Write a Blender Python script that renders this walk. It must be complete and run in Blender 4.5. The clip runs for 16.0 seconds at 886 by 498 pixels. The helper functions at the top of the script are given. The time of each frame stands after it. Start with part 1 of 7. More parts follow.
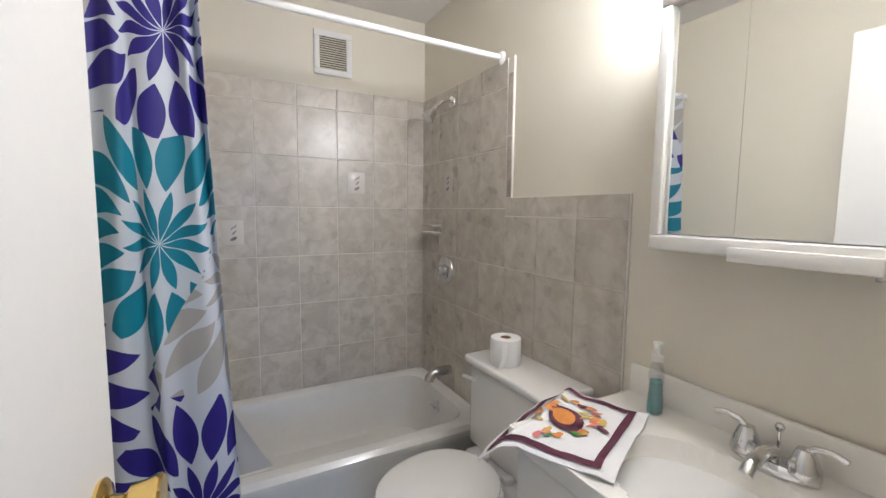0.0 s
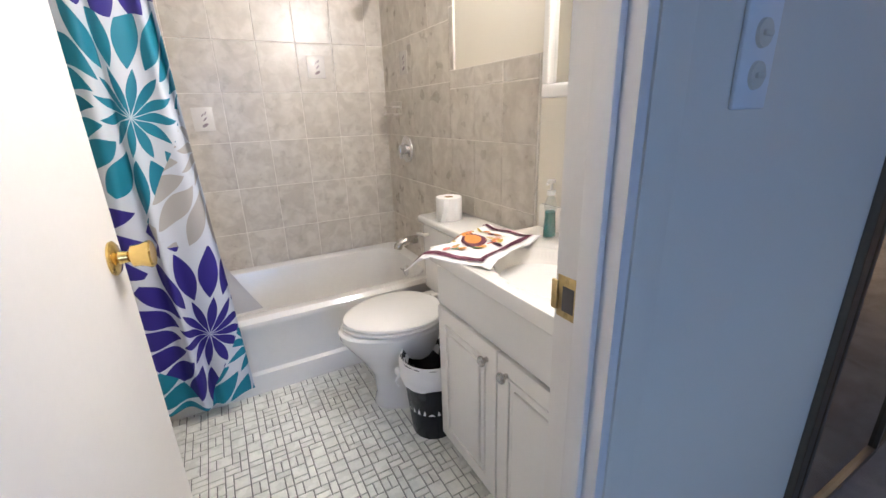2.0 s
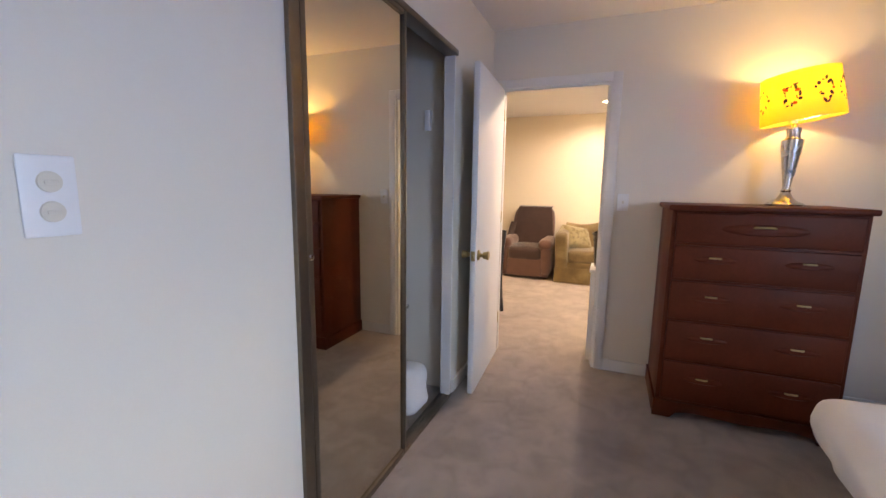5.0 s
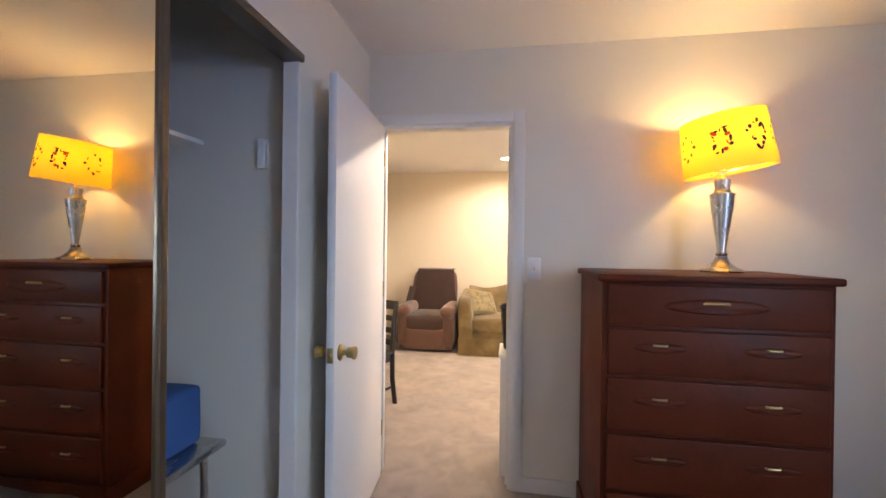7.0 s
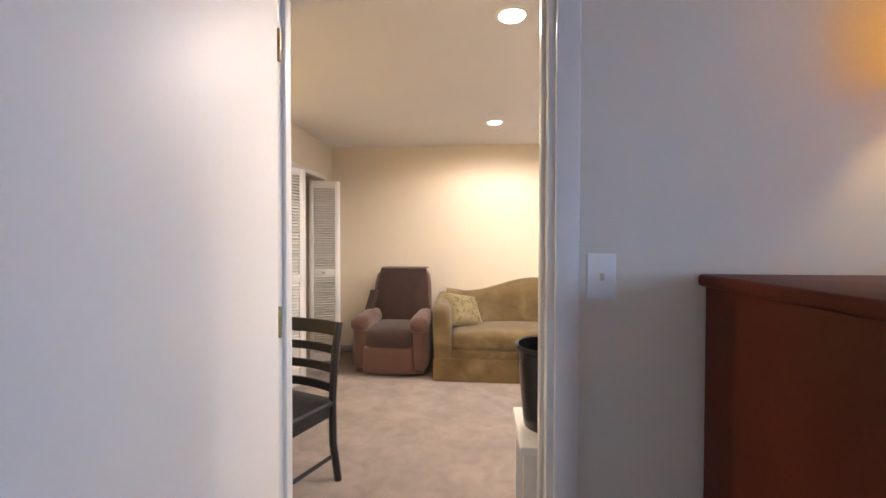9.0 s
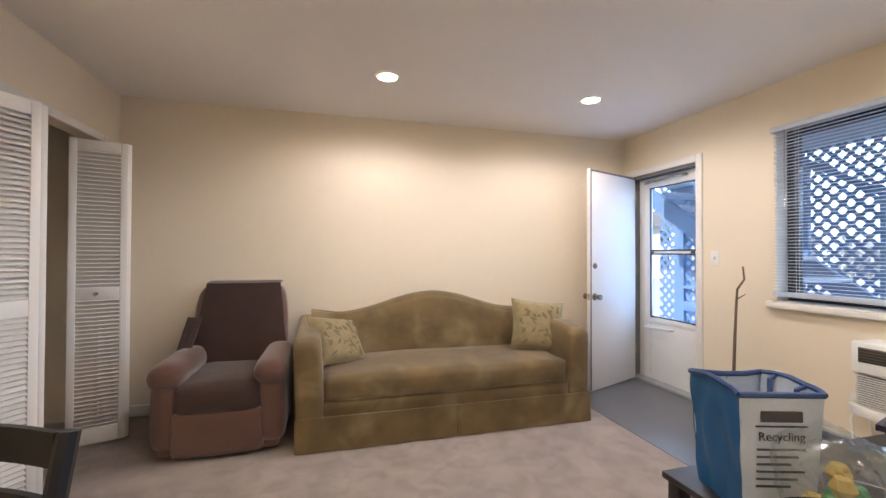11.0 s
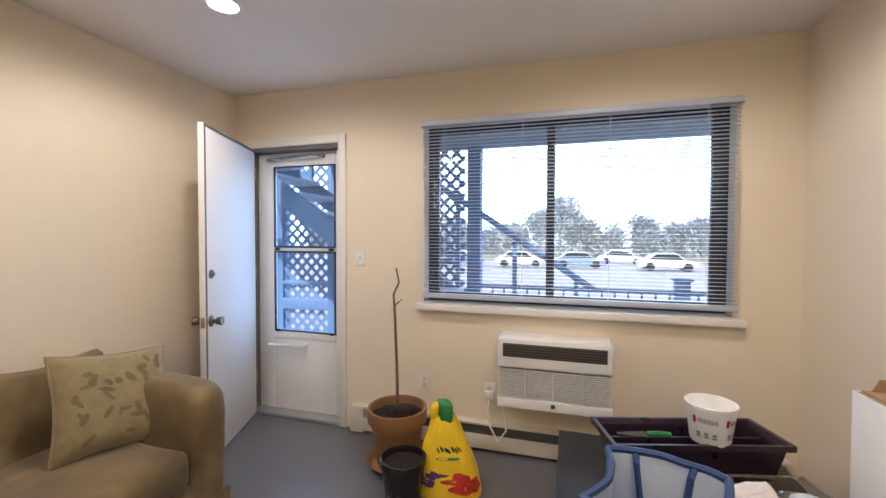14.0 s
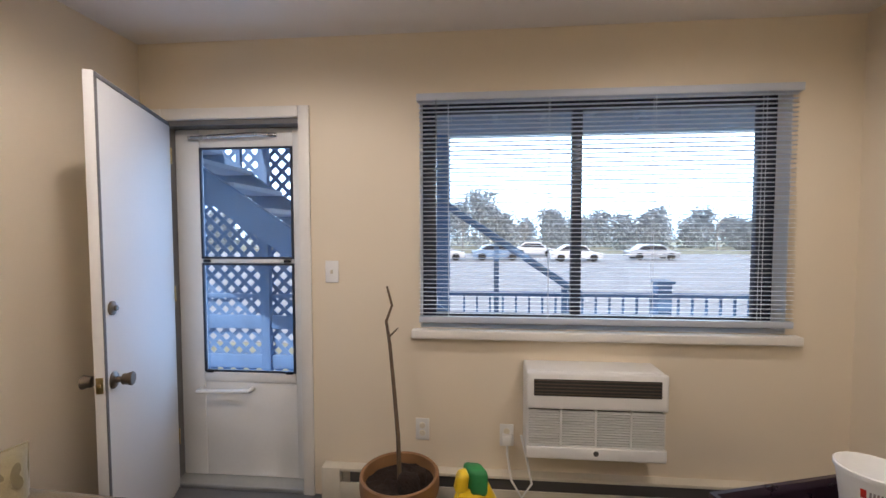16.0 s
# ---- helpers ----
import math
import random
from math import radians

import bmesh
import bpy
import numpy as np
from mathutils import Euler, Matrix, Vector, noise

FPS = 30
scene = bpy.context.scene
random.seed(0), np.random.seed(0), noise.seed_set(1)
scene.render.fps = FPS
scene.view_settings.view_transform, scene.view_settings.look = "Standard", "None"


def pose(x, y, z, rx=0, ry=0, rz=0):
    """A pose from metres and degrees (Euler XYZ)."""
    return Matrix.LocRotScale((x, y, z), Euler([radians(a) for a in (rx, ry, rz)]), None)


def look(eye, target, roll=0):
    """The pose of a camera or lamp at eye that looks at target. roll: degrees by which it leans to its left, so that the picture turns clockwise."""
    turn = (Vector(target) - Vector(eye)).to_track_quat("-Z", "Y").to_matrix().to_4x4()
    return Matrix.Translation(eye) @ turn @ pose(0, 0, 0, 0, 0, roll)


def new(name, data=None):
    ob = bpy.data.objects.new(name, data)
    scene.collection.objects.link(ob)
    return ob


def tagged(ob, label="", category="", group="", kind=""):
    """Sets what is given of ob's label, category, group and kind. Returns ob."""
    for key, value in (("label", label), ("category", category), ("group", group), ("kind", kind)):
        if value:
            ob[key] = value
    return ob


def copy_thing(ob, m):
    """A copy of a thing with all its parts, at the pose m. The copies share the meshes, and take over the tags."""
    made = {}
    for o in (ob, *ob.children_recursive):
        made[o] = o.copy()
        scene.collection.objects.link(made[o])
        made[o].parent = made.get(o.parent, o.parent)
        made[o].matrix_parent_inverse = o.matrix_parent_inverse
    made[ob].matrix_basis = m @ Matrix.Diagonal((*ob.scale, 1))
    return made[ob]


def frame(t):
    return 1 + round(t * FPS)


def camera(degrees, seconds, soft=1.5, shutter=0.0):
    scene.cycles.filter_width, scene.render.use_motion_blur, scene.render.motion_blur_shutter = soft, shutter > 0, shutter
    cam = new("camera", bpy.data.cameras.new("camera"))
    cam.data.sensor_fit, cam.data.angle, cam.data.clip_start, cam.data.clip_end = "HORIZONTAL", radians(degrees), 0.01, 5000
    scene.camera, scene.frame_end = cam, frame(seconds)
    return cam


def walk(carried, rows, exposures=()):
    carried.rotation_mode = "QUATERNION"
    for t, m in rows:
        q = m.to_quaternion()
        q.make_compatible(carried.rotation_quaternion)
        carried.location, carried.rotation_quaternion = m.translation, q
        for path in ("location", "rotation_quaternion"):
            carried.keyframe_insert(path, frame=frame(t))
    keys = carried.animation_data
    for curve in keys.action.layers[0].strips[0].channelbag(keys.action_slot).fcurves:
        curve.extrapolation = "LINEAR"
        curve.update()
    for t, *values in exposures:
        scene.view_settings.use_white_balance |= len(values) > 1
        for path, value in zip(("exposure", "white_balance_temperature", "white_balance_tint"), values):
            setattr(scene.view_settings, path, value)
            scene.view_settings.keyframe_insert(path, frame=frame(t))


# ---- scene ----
cam = camera(94.1, 16.0)
PATH = [
    (0, (0.829, -0.038, 1.354), (1.776, 1.714, 1.168), 0.6),
    (0.5, (0.872, -0.05, 1.321), (1.757, 1.715, 1.03), -0.3),
    (1, (0.853, -0.11, 1.232), (1.722, 1.651, 0.85), -1.4),
    (1.5, (0.834, -0.24, 1.222), (1.721, 1.476, 0.7), -1.3),
    (2, (0.889, -0.381, 1.231), (1.787, 1.292, 0.602), -1.9),
    (2.5, (0.87, -0.558, 1.207), (1.891, 1.032, 0.552), -1.2),
    (3, (0.939, -0.668, 1.226), (2.098, 0.824, 0.569), -0.7),
    (3.5, (0.994, -0.746, 1.26), (2.332, 0.605, 0.638), -0.3),
    (4, (1.037, -0.824, 1.267), (2.582, 0.331, 0.74), 0.3),
    (4.5, (1.071, -0.911, 1.277), (2.774, 0.048, 0.857), 0.4),
    (5, (1.132, -0.939, 1.315), (2.965, -0.197, 1.016), 0.8),
    (7.3, (2.117, -0.855, 1.343), (4.094, -0.557, 1.328), 0.2),
    (7.5, (2.231, -0.821, 1.365), (4.211, -0.541, 1.336), -0.1),
    (8, (2.517, -0.773, 1.329), (4.501, -0.518, 1.307), -0.1),
    (8.2, (2.664, -0.754, 1.338), (4.65, -0.514, 1.313), 0.1),
    (10.3, (3.868, -0.551, 1.248), (5.866, -0.647, 1.249), -0.2),
    (10.5, (3.997, -0.501, 1.247), (5.987, -0.694, 1.258), -0.0),
    (11, (4.314, -0.45, 1.244), (6.242, -0.981, 1.268), 0.2),
    (11.5, (4.571, -0.447, 1.32), (6.351, -1.359, 1.325), 0.3),
    (12, (4.775, -0.484, 1.326), (6.309, -1.767, 1.339), 0.5),
    (12.5, (4.967, -0.503, 1.354), (6.225, -2.058, 1.343), 0.6),
    (13, (5.168, -0.598, 1.332), (6.123, -2.356, 1.311), 0.6),
    (13.5, (5.342, -0.701, 1.35), (6.083, -2.558, 1.316), 0.4),
    (14, (5.534, -0.826, 1.361), (6.109, -2.741, 1.306), 0.2),
    (14.5, (5.748, -0.961, 1.391), (6.198, -2.909, 1.328), 0.1),
    (15, (5.888, -1.068, 1.413), (6.247, -3.033, 1.323), -0.0),
    (15.5, (6.038, -1.224, 1.428), (6.285, -3.207, 1.341), -0.1),
    (16, (6.148, -1.309, 1.437), (6.319, -3.3, 1.347), -0.1),
]
EXPOSE = [(0, -0.62, 5650, 12), (0.5, -0.5, 5700, 12), (1.0, -0.35, 5800, 12), (1.5, -0.1, 5900, 13), (2.5, 0.28, 6100, 17), (3.5, 0.75, 6550, 21), (4.5, 1.2, 7600, 22), (5.0, 1.55, 8700, 22),
          (7.5, 1.6, 7700, 18), (8.2, 1.45, 7300, 18), (10.5, 0.8, 6250, 15), (11.5, 0.6, 6150, 15), (13.0, 0.38, 6150, 15), (14.5, 0.25, 6350, 16), (16, -0.08, 6350, 16)]
walk(cam, [(t, look(eye, target, roll)) for t, eye, target, roll in PATH], EXPOSE)

# ---- world and lights ----
world = bpy.data.worlds.new("world")
scene.world = world
world.use_nodes = True
wn = world.node_tree.nodes
sky = wn.new("ShaderNodeTexSky")
sky.sky_type, sky.sun_disc = "NISHITA", False
sky.sun_elevation, sky.sun_rotation = radians(49), radians(16)
world.node_tree.links.new(sky.outputs[0], wn["Background"].inputs[0])
wn["Background"].inputs[1].default_value = 0.15


def lamp(name, kind, m, power, color, **more):
    data = bpy.data.lights.new(name, kind)
    data.energy, data.color = power, color
    ob = new(name, data)
    ob.matrix_world = m
    if kind == "AREA":
        data.shape, data.size, data.size_y = more.get("shape", "RECTANGLE"), more["size"], more.get("size_y", more["size"])
    elif kind == "SUN":
        data.angle = more["angle"]
    else:
        data.shadow_soft_size = more["size"]
        if kind == "SPOT":
            data.spot_size, data.spot_blend = more["spot"], more["blend"]
    return ob


SUN = lamp("sun", "SUN", look((9, 10, 17), (5, -4, 0)), 5.0, (1, 0.95, 0.88), angle=radians(0.6))
WARM = (1.0, 0.925, 0.85)
DOWNLIGHTS = [(7.08, -0.82), (7.07, -2.39), (5.25, -0.85), (5.25, -2.39)]
for dx, dy in DOWNLIGHTS:
    lamp("downlight_lamp", "SPOT", pose(dx, dy, 2.425), 38, WARM, size=0.05, spot=radians(170), blend=0.45)
for vy in (0.30, 0.54):
    lamp("vanity_lamp", "POINT", pose(1.80, vy, 1.99), 31, (1.0, 0.95, 0.885), size=0.06)
lamp("table_lamp_bulb", "POINT", pose(4.04, -1.845, 1.86), 3.0, (1.0, 0.80, 0.44), size=0.04)
lamp("dining_lamp", "POINT", pose(5.3, 2.2, 2.15), 29, (1.0, 0.84, 0.55), size=0.1)
lamp("bedroom_window_light", "AREA", pose(0.75, -3.40, 1.50, 90, 0, 0), 15, (0.13, 0.35, 1.0), size=1.5, size_y=1.15)
lamp("front_door_daylight", "AREA", pose(7.435, -3.60, 1.27, 90, 0, 0), 5, (0.28, 0.54, 1.0), size=0.54, size_y=1.2)

# ---- materials ----


def material(name, color, rough=0.6, metal=0.0, vary=0.08, scale=6.0, fine=120.0, bump=0.1, coat=0.0, island=False, spec=0.5, depth=0.004, sheen=0.0):
    """A surface with broad stains and fine grain, both in object space."""
    m = bpy.data.materials.new(name)
    m.use_nodes = True
    n, l = m.node_tree.nodes, m.node_tree.links
    b = n["Principled BSDF"]
    b.inputs["Roughness"].default_value, b.inputs["Metallic"].default_value = rough, metal
    b.inputs["Coat Weight"].default_value = coat
    b.inputs["Specular IOR Level"].default_value = spec
    b.inputs["Sheen Weight"].default_value = sheen
    co = n.new("ShaderNodeTexCoord")
    big, small = n.new("ShaderNodeTexNoise"), n.new("ShaderNodeTexNoise")
    big.inputs["Scale"].default_value, big.inputs["Detail"].default_value = scale, 5
    small.inputs["Scale"].default_value, small.inputs["Detail"].default_value = fine, 3
    where = co.outputs["Object"]
    if island:
        own, shift = n.new("ShaderNodeObjectInfo"), n.new("ShaderNodeVectorMath")
        shift.operation = "MULTIPLY_ADD"
        shift.inputs[1].default_value = (17.0, 31.0, 23.0)
        l.new(own.outputs["Random"], shift.inputs[0]), l.new(where, shift.inputs[2])
        where = shift.outputs[0]
    for t in (big, small):
        l.new(where, t.inputs["Vector"])
    hsv = n.new("ShaderNodeHueSaturation")
    hsv.inputs["Color"].default_value = (*color, 1)
    ma = n.new("ShaderNodeMath")
    ma.operation = "MULTIPLY_ADD"
    ma.inputs[1].default_value, ma.inputs[2].default_value = vary * 2.4, 1 - vary * 1.2
    l.new(big.outputs["Fac"], ma.inputs[0])
    mb = n.new("ShaderNodeMath")
    mb.operation = "MULTIPLY_ADD"
    mb.inputs[1].default_value = vary * 1.2
    l.new(small.outputs["Fac"], mb.inputs[0])
    sub = n.new("ShaderNodeMath")
    sub.operation = "ADD"
    sub.inputs[1].default_value = -vary * 0.6
    l.new(ma.outputs[0], sub.inputs[0])
    l.new(sub.outputs[0], mb.inputs[2])
    last = mb
    if island:
        oi = n.new("ShaderNodeObjectInfo")
        mc = n.new("ShaderNodeMath")
        mc.operation = "MULTIPLY_ADD"
        mc.inputs[1].default_value = 0.12
        l.new(oi.outputs["Random"], mc.inputs[0])
        l.new(mb.outputs[0], mc.inputs[2])
        last = mc
    l.new(last.outputs[0], hsv.inputs["Value"])
    l.new(hsv.outputs[0], b.inputs["Base Color"])
    mr = n.new("ShaderNodeMath")
    mr.operation = "MULTIPLY_ADD"
    mr.inputs[1].default_value, mr.inputs[2].default_value = 0.2 * (1 - metal * 0.5), max(0.02, rough - 0.1)
    l.new(big.outputs["Fac"], mr.inputs[0])
    l.new(mr.outputs[0], b.inputs["Roughness"])
    if bump:
        bp = n.new("ShaderNodeBump")
        bp.inputs["Strength"].default_value, bp.inputs["Distance"].default_value = bump, depth
        l.new(small.outputs["Fac"], bp.inputs["Height"])
        l.new(bp.outputs[0], b.inputs["Normal"])
    return m


def glass(name, color=(1, 1, 1), rough=0.0, gloss=0.05):
    m = bpy.data.materials.new(name)
    m.use_nodes = True
    n, l = m.node_tree.nodes, m.node_tree.links
    n.remove(n["Principled BSDF"])
    t, g, mix, f = n.new("ShaderNodeBsdfTransparent"), n.new("ShaderNodeBsdfGlossy"), n.new("ShaderNodeMixShader"), n.new("ShaderNodeFresnel")
    t.inputs[0].default_value = (*color, 1)
    g.inputs["Roughness"].default_value = rough
    n.remove(f)
    mix.inputs[0].default_value = gloss
    l.new(t.outputs[0], mix.inputs[1]), l.new(g.outputs[0], mix.inputs[2])
    l.new(mix.outputs[0], n["Material Output"].inputs[0])
    return m


def glow(name, color, strength):
    m = bpy.data.materials.new(name)
    m.use_nodes = True
    b = m.node_tree.nodes["Principled BSDF"]
    b.inputs["Base Color"].default_value = (*color, 1)
    b.inputs["Emission Color"].default_value = (*color, 1)
    b.inputs["Emission Strength"].default_value = strength
    return m


WALL = material("wall_paint", (0.77, 0.672, 0.525), 0.62, vary=0.025, scale=1.2, fine=260, bump=0.05)
WALL_BATH = material("bathroom_paint", (0.74, 0.69, 0.58), 0.45, vary=0.03, scale=1.4, fine=220, bump=0.05)
WALL_BED = material("bedroom_paint", (0.76, 0.695, 0.585), 0.6, vary=0.025, scale=1.2, fine=260, bump=0.06)
# Yellow lamplight of the dining end is mixed into this wall colour.
WALL_YELLOW = material("lamp_yellow_dining_wall", (0.78, 0.70, 0.46), 0.6, vary=0.03, scale=1.5, fine=220, bump=0.05)
CEIL = material("ceiling_paint", (0.80, 0.765, 0.73), 0.85, vary=0.03, scale=1.0, fine=300, bump=0.12)
TRIM = material("trim_paint", (0.76, 0.73, 0.68), 0.38, vary=0.04, scale=5, fine=90, bump=0.04)
DOORP = material("door_paint", (0.78, 0.76, 0.73), 0.5, vary=0.03, scale=3, fine=60, bump=0.05)
CARPET = material("carpet", (0.36, 0.30, 0.265), 0.97, vary=0.25, scale=3.2, fine=420, bump=0.9, depth=0.01, spec=0.1, sheen=0.2)
VINYL = material("grey_vinyl", (0.135, 0.13, 0.135), 0.34, vary=0.06, scale=4, fine=80, bump=0.06)
TILE = material("wall_tile", (0.485, 0.45, 0.40), 0.3, vary=0.11, scale=13, fine=60, bump=0.04, island=True)
GROUT = material("tile_grout", (0.74, 0.70, 0.63), 0.9, vary=0.12, scale=8, fine=200, bump=0.3)
MOSAIC = material("mosaic_tile", (0.70, 0.70, 0.65), 0.28, vary=0.16, scale=20, fine=90, bump=0.05, island=True)
FGROUT = material("floor_grout", (0.17, 0.175, 0.16), 0.95, vary=0.3, scale=10, fine=240, bump=0.4)
PORC = material("porcelain", (0.80, 0.78, 0.74), 0.08, vary=0.02, scale=3, fine=30, bump=0.0, coat=0.4)
ENAMEL = material("tub_enamel", (0.72, 0.70, 0.66), 0.14, vary=0.05, scale=3, fine=40, bump=0.02, coat=0.3)
MARBLE = material("cultured_marble", (0.84, 0.81, 0.75), 0.14, vary=0.03, scale=3, fine=30, bump=0.0, coat=0.3)
CABW = material("white_cabinet", (0.78, 0.76, 0.72), 0.32, vary=0.03, scale=4, fine=60, bump=0.03)
CHROME = material("chrome", (0.72, 0.72, 0.72), 0.14, 1.0, vary=0.04, scale=12, fine=60, bump=0.0)
NICKEL = material("brushed_nickel", (0.55, 0.53, 0.50), 0.32, 1.0, vary=0.06, scale=12, fine=140, bump=0.05)
BRASS = material("polished_brass", (0.78, 0.56, 0.20), 0.2, 1.0, vary=0.15, scale=22, fine=90, bump=0.04)
OLDBRASS = material("worn_brass", (0.50, 0.38, 0.18), 0.36, 1.0, vary=0.35, scale=28, fine=120, bump=0.15)
BRONZE = material("dark_bronze", (0.20, 0.16, 0.12), 0.4, 0.9, vary=0.15, scale=14, fine=90, bump=0.05)
MIRROR = material("mirror_silver", (0.86, 0.87, 0.86), 0.1, 1.0, vary=0.0, bump=0.0)
MIRROR.node_tree.nodes["Principled BSDF"].inputs["Roughness"].default_value = 0.01
for lk in list(MIRROR.node_tree.nodes["Principled BSDF"].inputs["Roughness"].links):
    MIRROR.node_tree.links.remove(lk)
SMOKED = material("tinted_mirror", (0.70, 0.64, 0.53), 0.1, 1.0, vary=0.0, bump=0.0)
SMOKED.node_tree.nodes["Principled BSDF"].inputs["Roughness"].default_value = 0.015
for lk in list(SMOKED.node_tree.nodes["Principled BSDF"].inputs["Roughness"].links):
    SMOKED.node_tree.links.remove(lk)
BLACKP = material("black_plastic", (0.012, 0.012, 0.013), 0.25, vary=0.1, scale=9, fine=80, bump=0.04)
PURPLEP = material("dark_purple_plastic", (0.025, 0.012, 0.022), 0.3, vary=0.12, scale=9, fine=80, bump=0.05)
DRESSW = material("red_mahogany", (0.105, 0.022, 0.009), 0.42, vary=0.25, scale=5, fine=70, bump=0.06, spec=0.12)
BLACKW = material("black_stained_wood", (0.014, 0.013, 0.015), 0.36, vary=0.2, scale=7, fine=90, bump=0.06)
TABLEW = material("dark_table_top", (0.055, 0.046, 0.03), 0.2, vary=0.2, scale=5, fine=80, bump=0.03, coat=0.3)
SOFA = material("olive_velvet", (0.155, 0.112, 0.056), 0.85, vary=0.55, scale=5, fine=340, bump=0.3, spec=0.2, sheen=0.25)
PILLOW = material("gold_pillow_cloth", (0.26, 0.205, 0.105), 0.8, vary=0.28, scale=22, fine=300, bump=0.3, spec=0.2, sheen=0.3)
RECL = material("mauve_brown_cloth", (0.125, 0.064, 0.048), 0.9, vary=0.18, scale=7, fine=320, bump=0.3, spec=0.15, sheen=0.4)
THROW = material("brown_throw", (0.055, 0.032, 0.027), 0.95, vary=0.2, scale=9, fine=280, bump=0.5, spec=0.1, sheen=0.3)
TERRA = material("terracotta", (0.27, 0.135, 0.055), 0.6, vary=0.16, scale=10, fine=120, bump=0.2)
SOIL = material("potting_soil", (0.035, 0.02, 0.013), 0.98, vary=0.4, scale=40, fine=150, bump=1.0, depth=0.02)
BARK = material("bark", (0.13, 0.085, 0.05), 0.85, vary=0.25, scale=30, fine=150, bump=0.4)
WHITEP = material("white_plastic", (0.80, 0.79, 0.76), 0.35, vary=0.04, scale=7, fine=60, bump=0.03)
CREAMP = material("cream_metal", (0.68, 0.62, 0.50), 0.42, vary=0.06, scale=6, fine=80, bump=0.04)
DARKJAMB = material("dark_grey_trim", (0.16, 0.15, 0.14), 0.7, vary=0.3, scale=9, fine=120, bump=0.15)
GREYSLOT = material("shadow_grey", (0.07, 0.065, 0.06), 0.7, vary=0.1, bump=0.05)
SLAT = material("blind_slat", (0.80, 0.82, 0.86), 0.35, vary=0.03, scale=4, fine=60, bump=0.0)
RAILP = material("blind_rail", (0.50, 0.54, 0.62), 0.4, vary=0.03, scale=4, fine=60, bump=0.0)
ALUDARK = material("dark_aluminium", (0.055, 0.06, 0.075), 0.4, 0.6, vary=0.1, scale=9, fine=90, bump=0.04)
# Grey deck paint with the blue of sky-lit shade mixed into its colour.
DECKW = material("sky_tinted_deck_paint", (0.12, 0.23, 0.42), 0.65, vary=0.2, scale=6, fine=90, bump=0.2)
# Lighter than the deck colour, standing in for bounced light on undersides.
DECKLIT = material("bounce_lit_deck", (0.44, 0.54, 0.68), 0.6, vary=0.2, scale=6, fine=90, bump=0.2)
BLUEBAG = material("blue_woven_bag", (0.012, 0.085, 0.22), 0.45, vary=0.15, scale=9, fine=200, bump=0.25)
PALEBAG = material("pale_bag_lining", (0.62, 0.68, 0.76), 0.5, vary=0.12, scale=10, fine=120, bump=0.25)
NAVYTRIM = material("navy_binding", (0.02, 0.05, 0.15), 0.6, vary=0.15, scale=12, fine=160, bump=0.2)
YELLOWBAG = material("yellow_printed_bag", (0.85, 0.58, 0.02), 0.32, vary=0.12, scale=9, fine=60, bump=0.1)
REDP = material("red_print", (0.55, 0.03, 0.02), 0.4, vary=0.3, scale=30, fine=120, bump=0.05)
GREENP = material("green_print", (0.02, 0.22, 0.06), 0.4, vary=0.2, scale=18, fine=120, bump=0.05)
PURPRINT = material("purple_print", (0.10, 0.03, 0.16), 0.4, vary=0.3, scale=24, fine=120, bump=0.05)
INK = material("black_ink", (0.02, 0.02, 0.022), 0.5, vary=0.1, bump=0.0)
PAPER = material("white_paper", (0.80, 0.79, 0.77), 0.8, vary=0.05, scale=8, fine=160, bump=0.1)
TISSUE = material("toilet_tissue", (0.84, 0.83, 0.81), 0.95, vary=0.04, scale=20, fine=260, bump=0.3)
CARD = material("cardboard", (0.36, 0.22, 0.12), 0.85, vary=0.12, scale=7, fine=140, bump=0.15)
BLUECLOTH = material("blue_cloth_box", (0.02, 0.09, 0.26), 0.8, vary=0.2, scale=9, fine=200, bump=0.3)
BEDDING = material("white_bedding", (0.78, 0.77, 0.76), 0.9, vary=0.06, scale=6, fine=220, bump=0.3)
TEAL = material("teal_plastic", (0.03, 0.30, 0.30), 0.35, vary=0.1, bump=0.05)
ALU = material("bare_aluminium", (0.62, 0.63, 0.62), 0.35, 0.85, vary=0.1, scale=14, fine=120, bump=0.06)
ASPH = material("asphalt", (0.30, 0.31, 0.33), 0.9, vary=0.25, scale=0.6, fine=60, bump=0.3)
GRASSM = material("winter_grass", (0.24, 0.24, 0.17), 0.95, vary=0.35, scale=0.8, fine=40, bump=0.5)
# Crown colour lifted to pale blue-grey to imitate bright haze.
LEAFM = material("haze_pale_foliage", (0.46, 0.51, 0.54), 0.8, vary=0.4, scale=3, fine=30, bump=0.2)
SIDING = material("house_siding", (0.62, 0.62, 0.60), 0.7, vary=0.06, scale=1, fine=30, bump=0.1)
ROOFM = material("roof_shingle", (0.12, 0.11, 0.11), 0.9, vary=0.2, scale=3, fine=30, bump=0.3)
CARW, CARB, CARG = (material("car_paint_" + k, c, 0.2, vary=0.03, bump=0.0, coat=0.8) for k, c in (("white", (0.75, 0.75, 0.75)), ("blue", (0.22, 0.32, 0.46)), ("grey", (0.45, 0.47, 0.50))))
# Bark of the far trees, paled for the same haze.
TREEBARK = material("haze_pale_bark", (0.32, 0.32, 0.31), 0.9, vary=0.2, scale=4, fine=40, bump=0.3)
RUBBER = material("tyre_rubber", (0.02, 0.02, 0.02), 0.85, vary=0.1, bump=0.1)


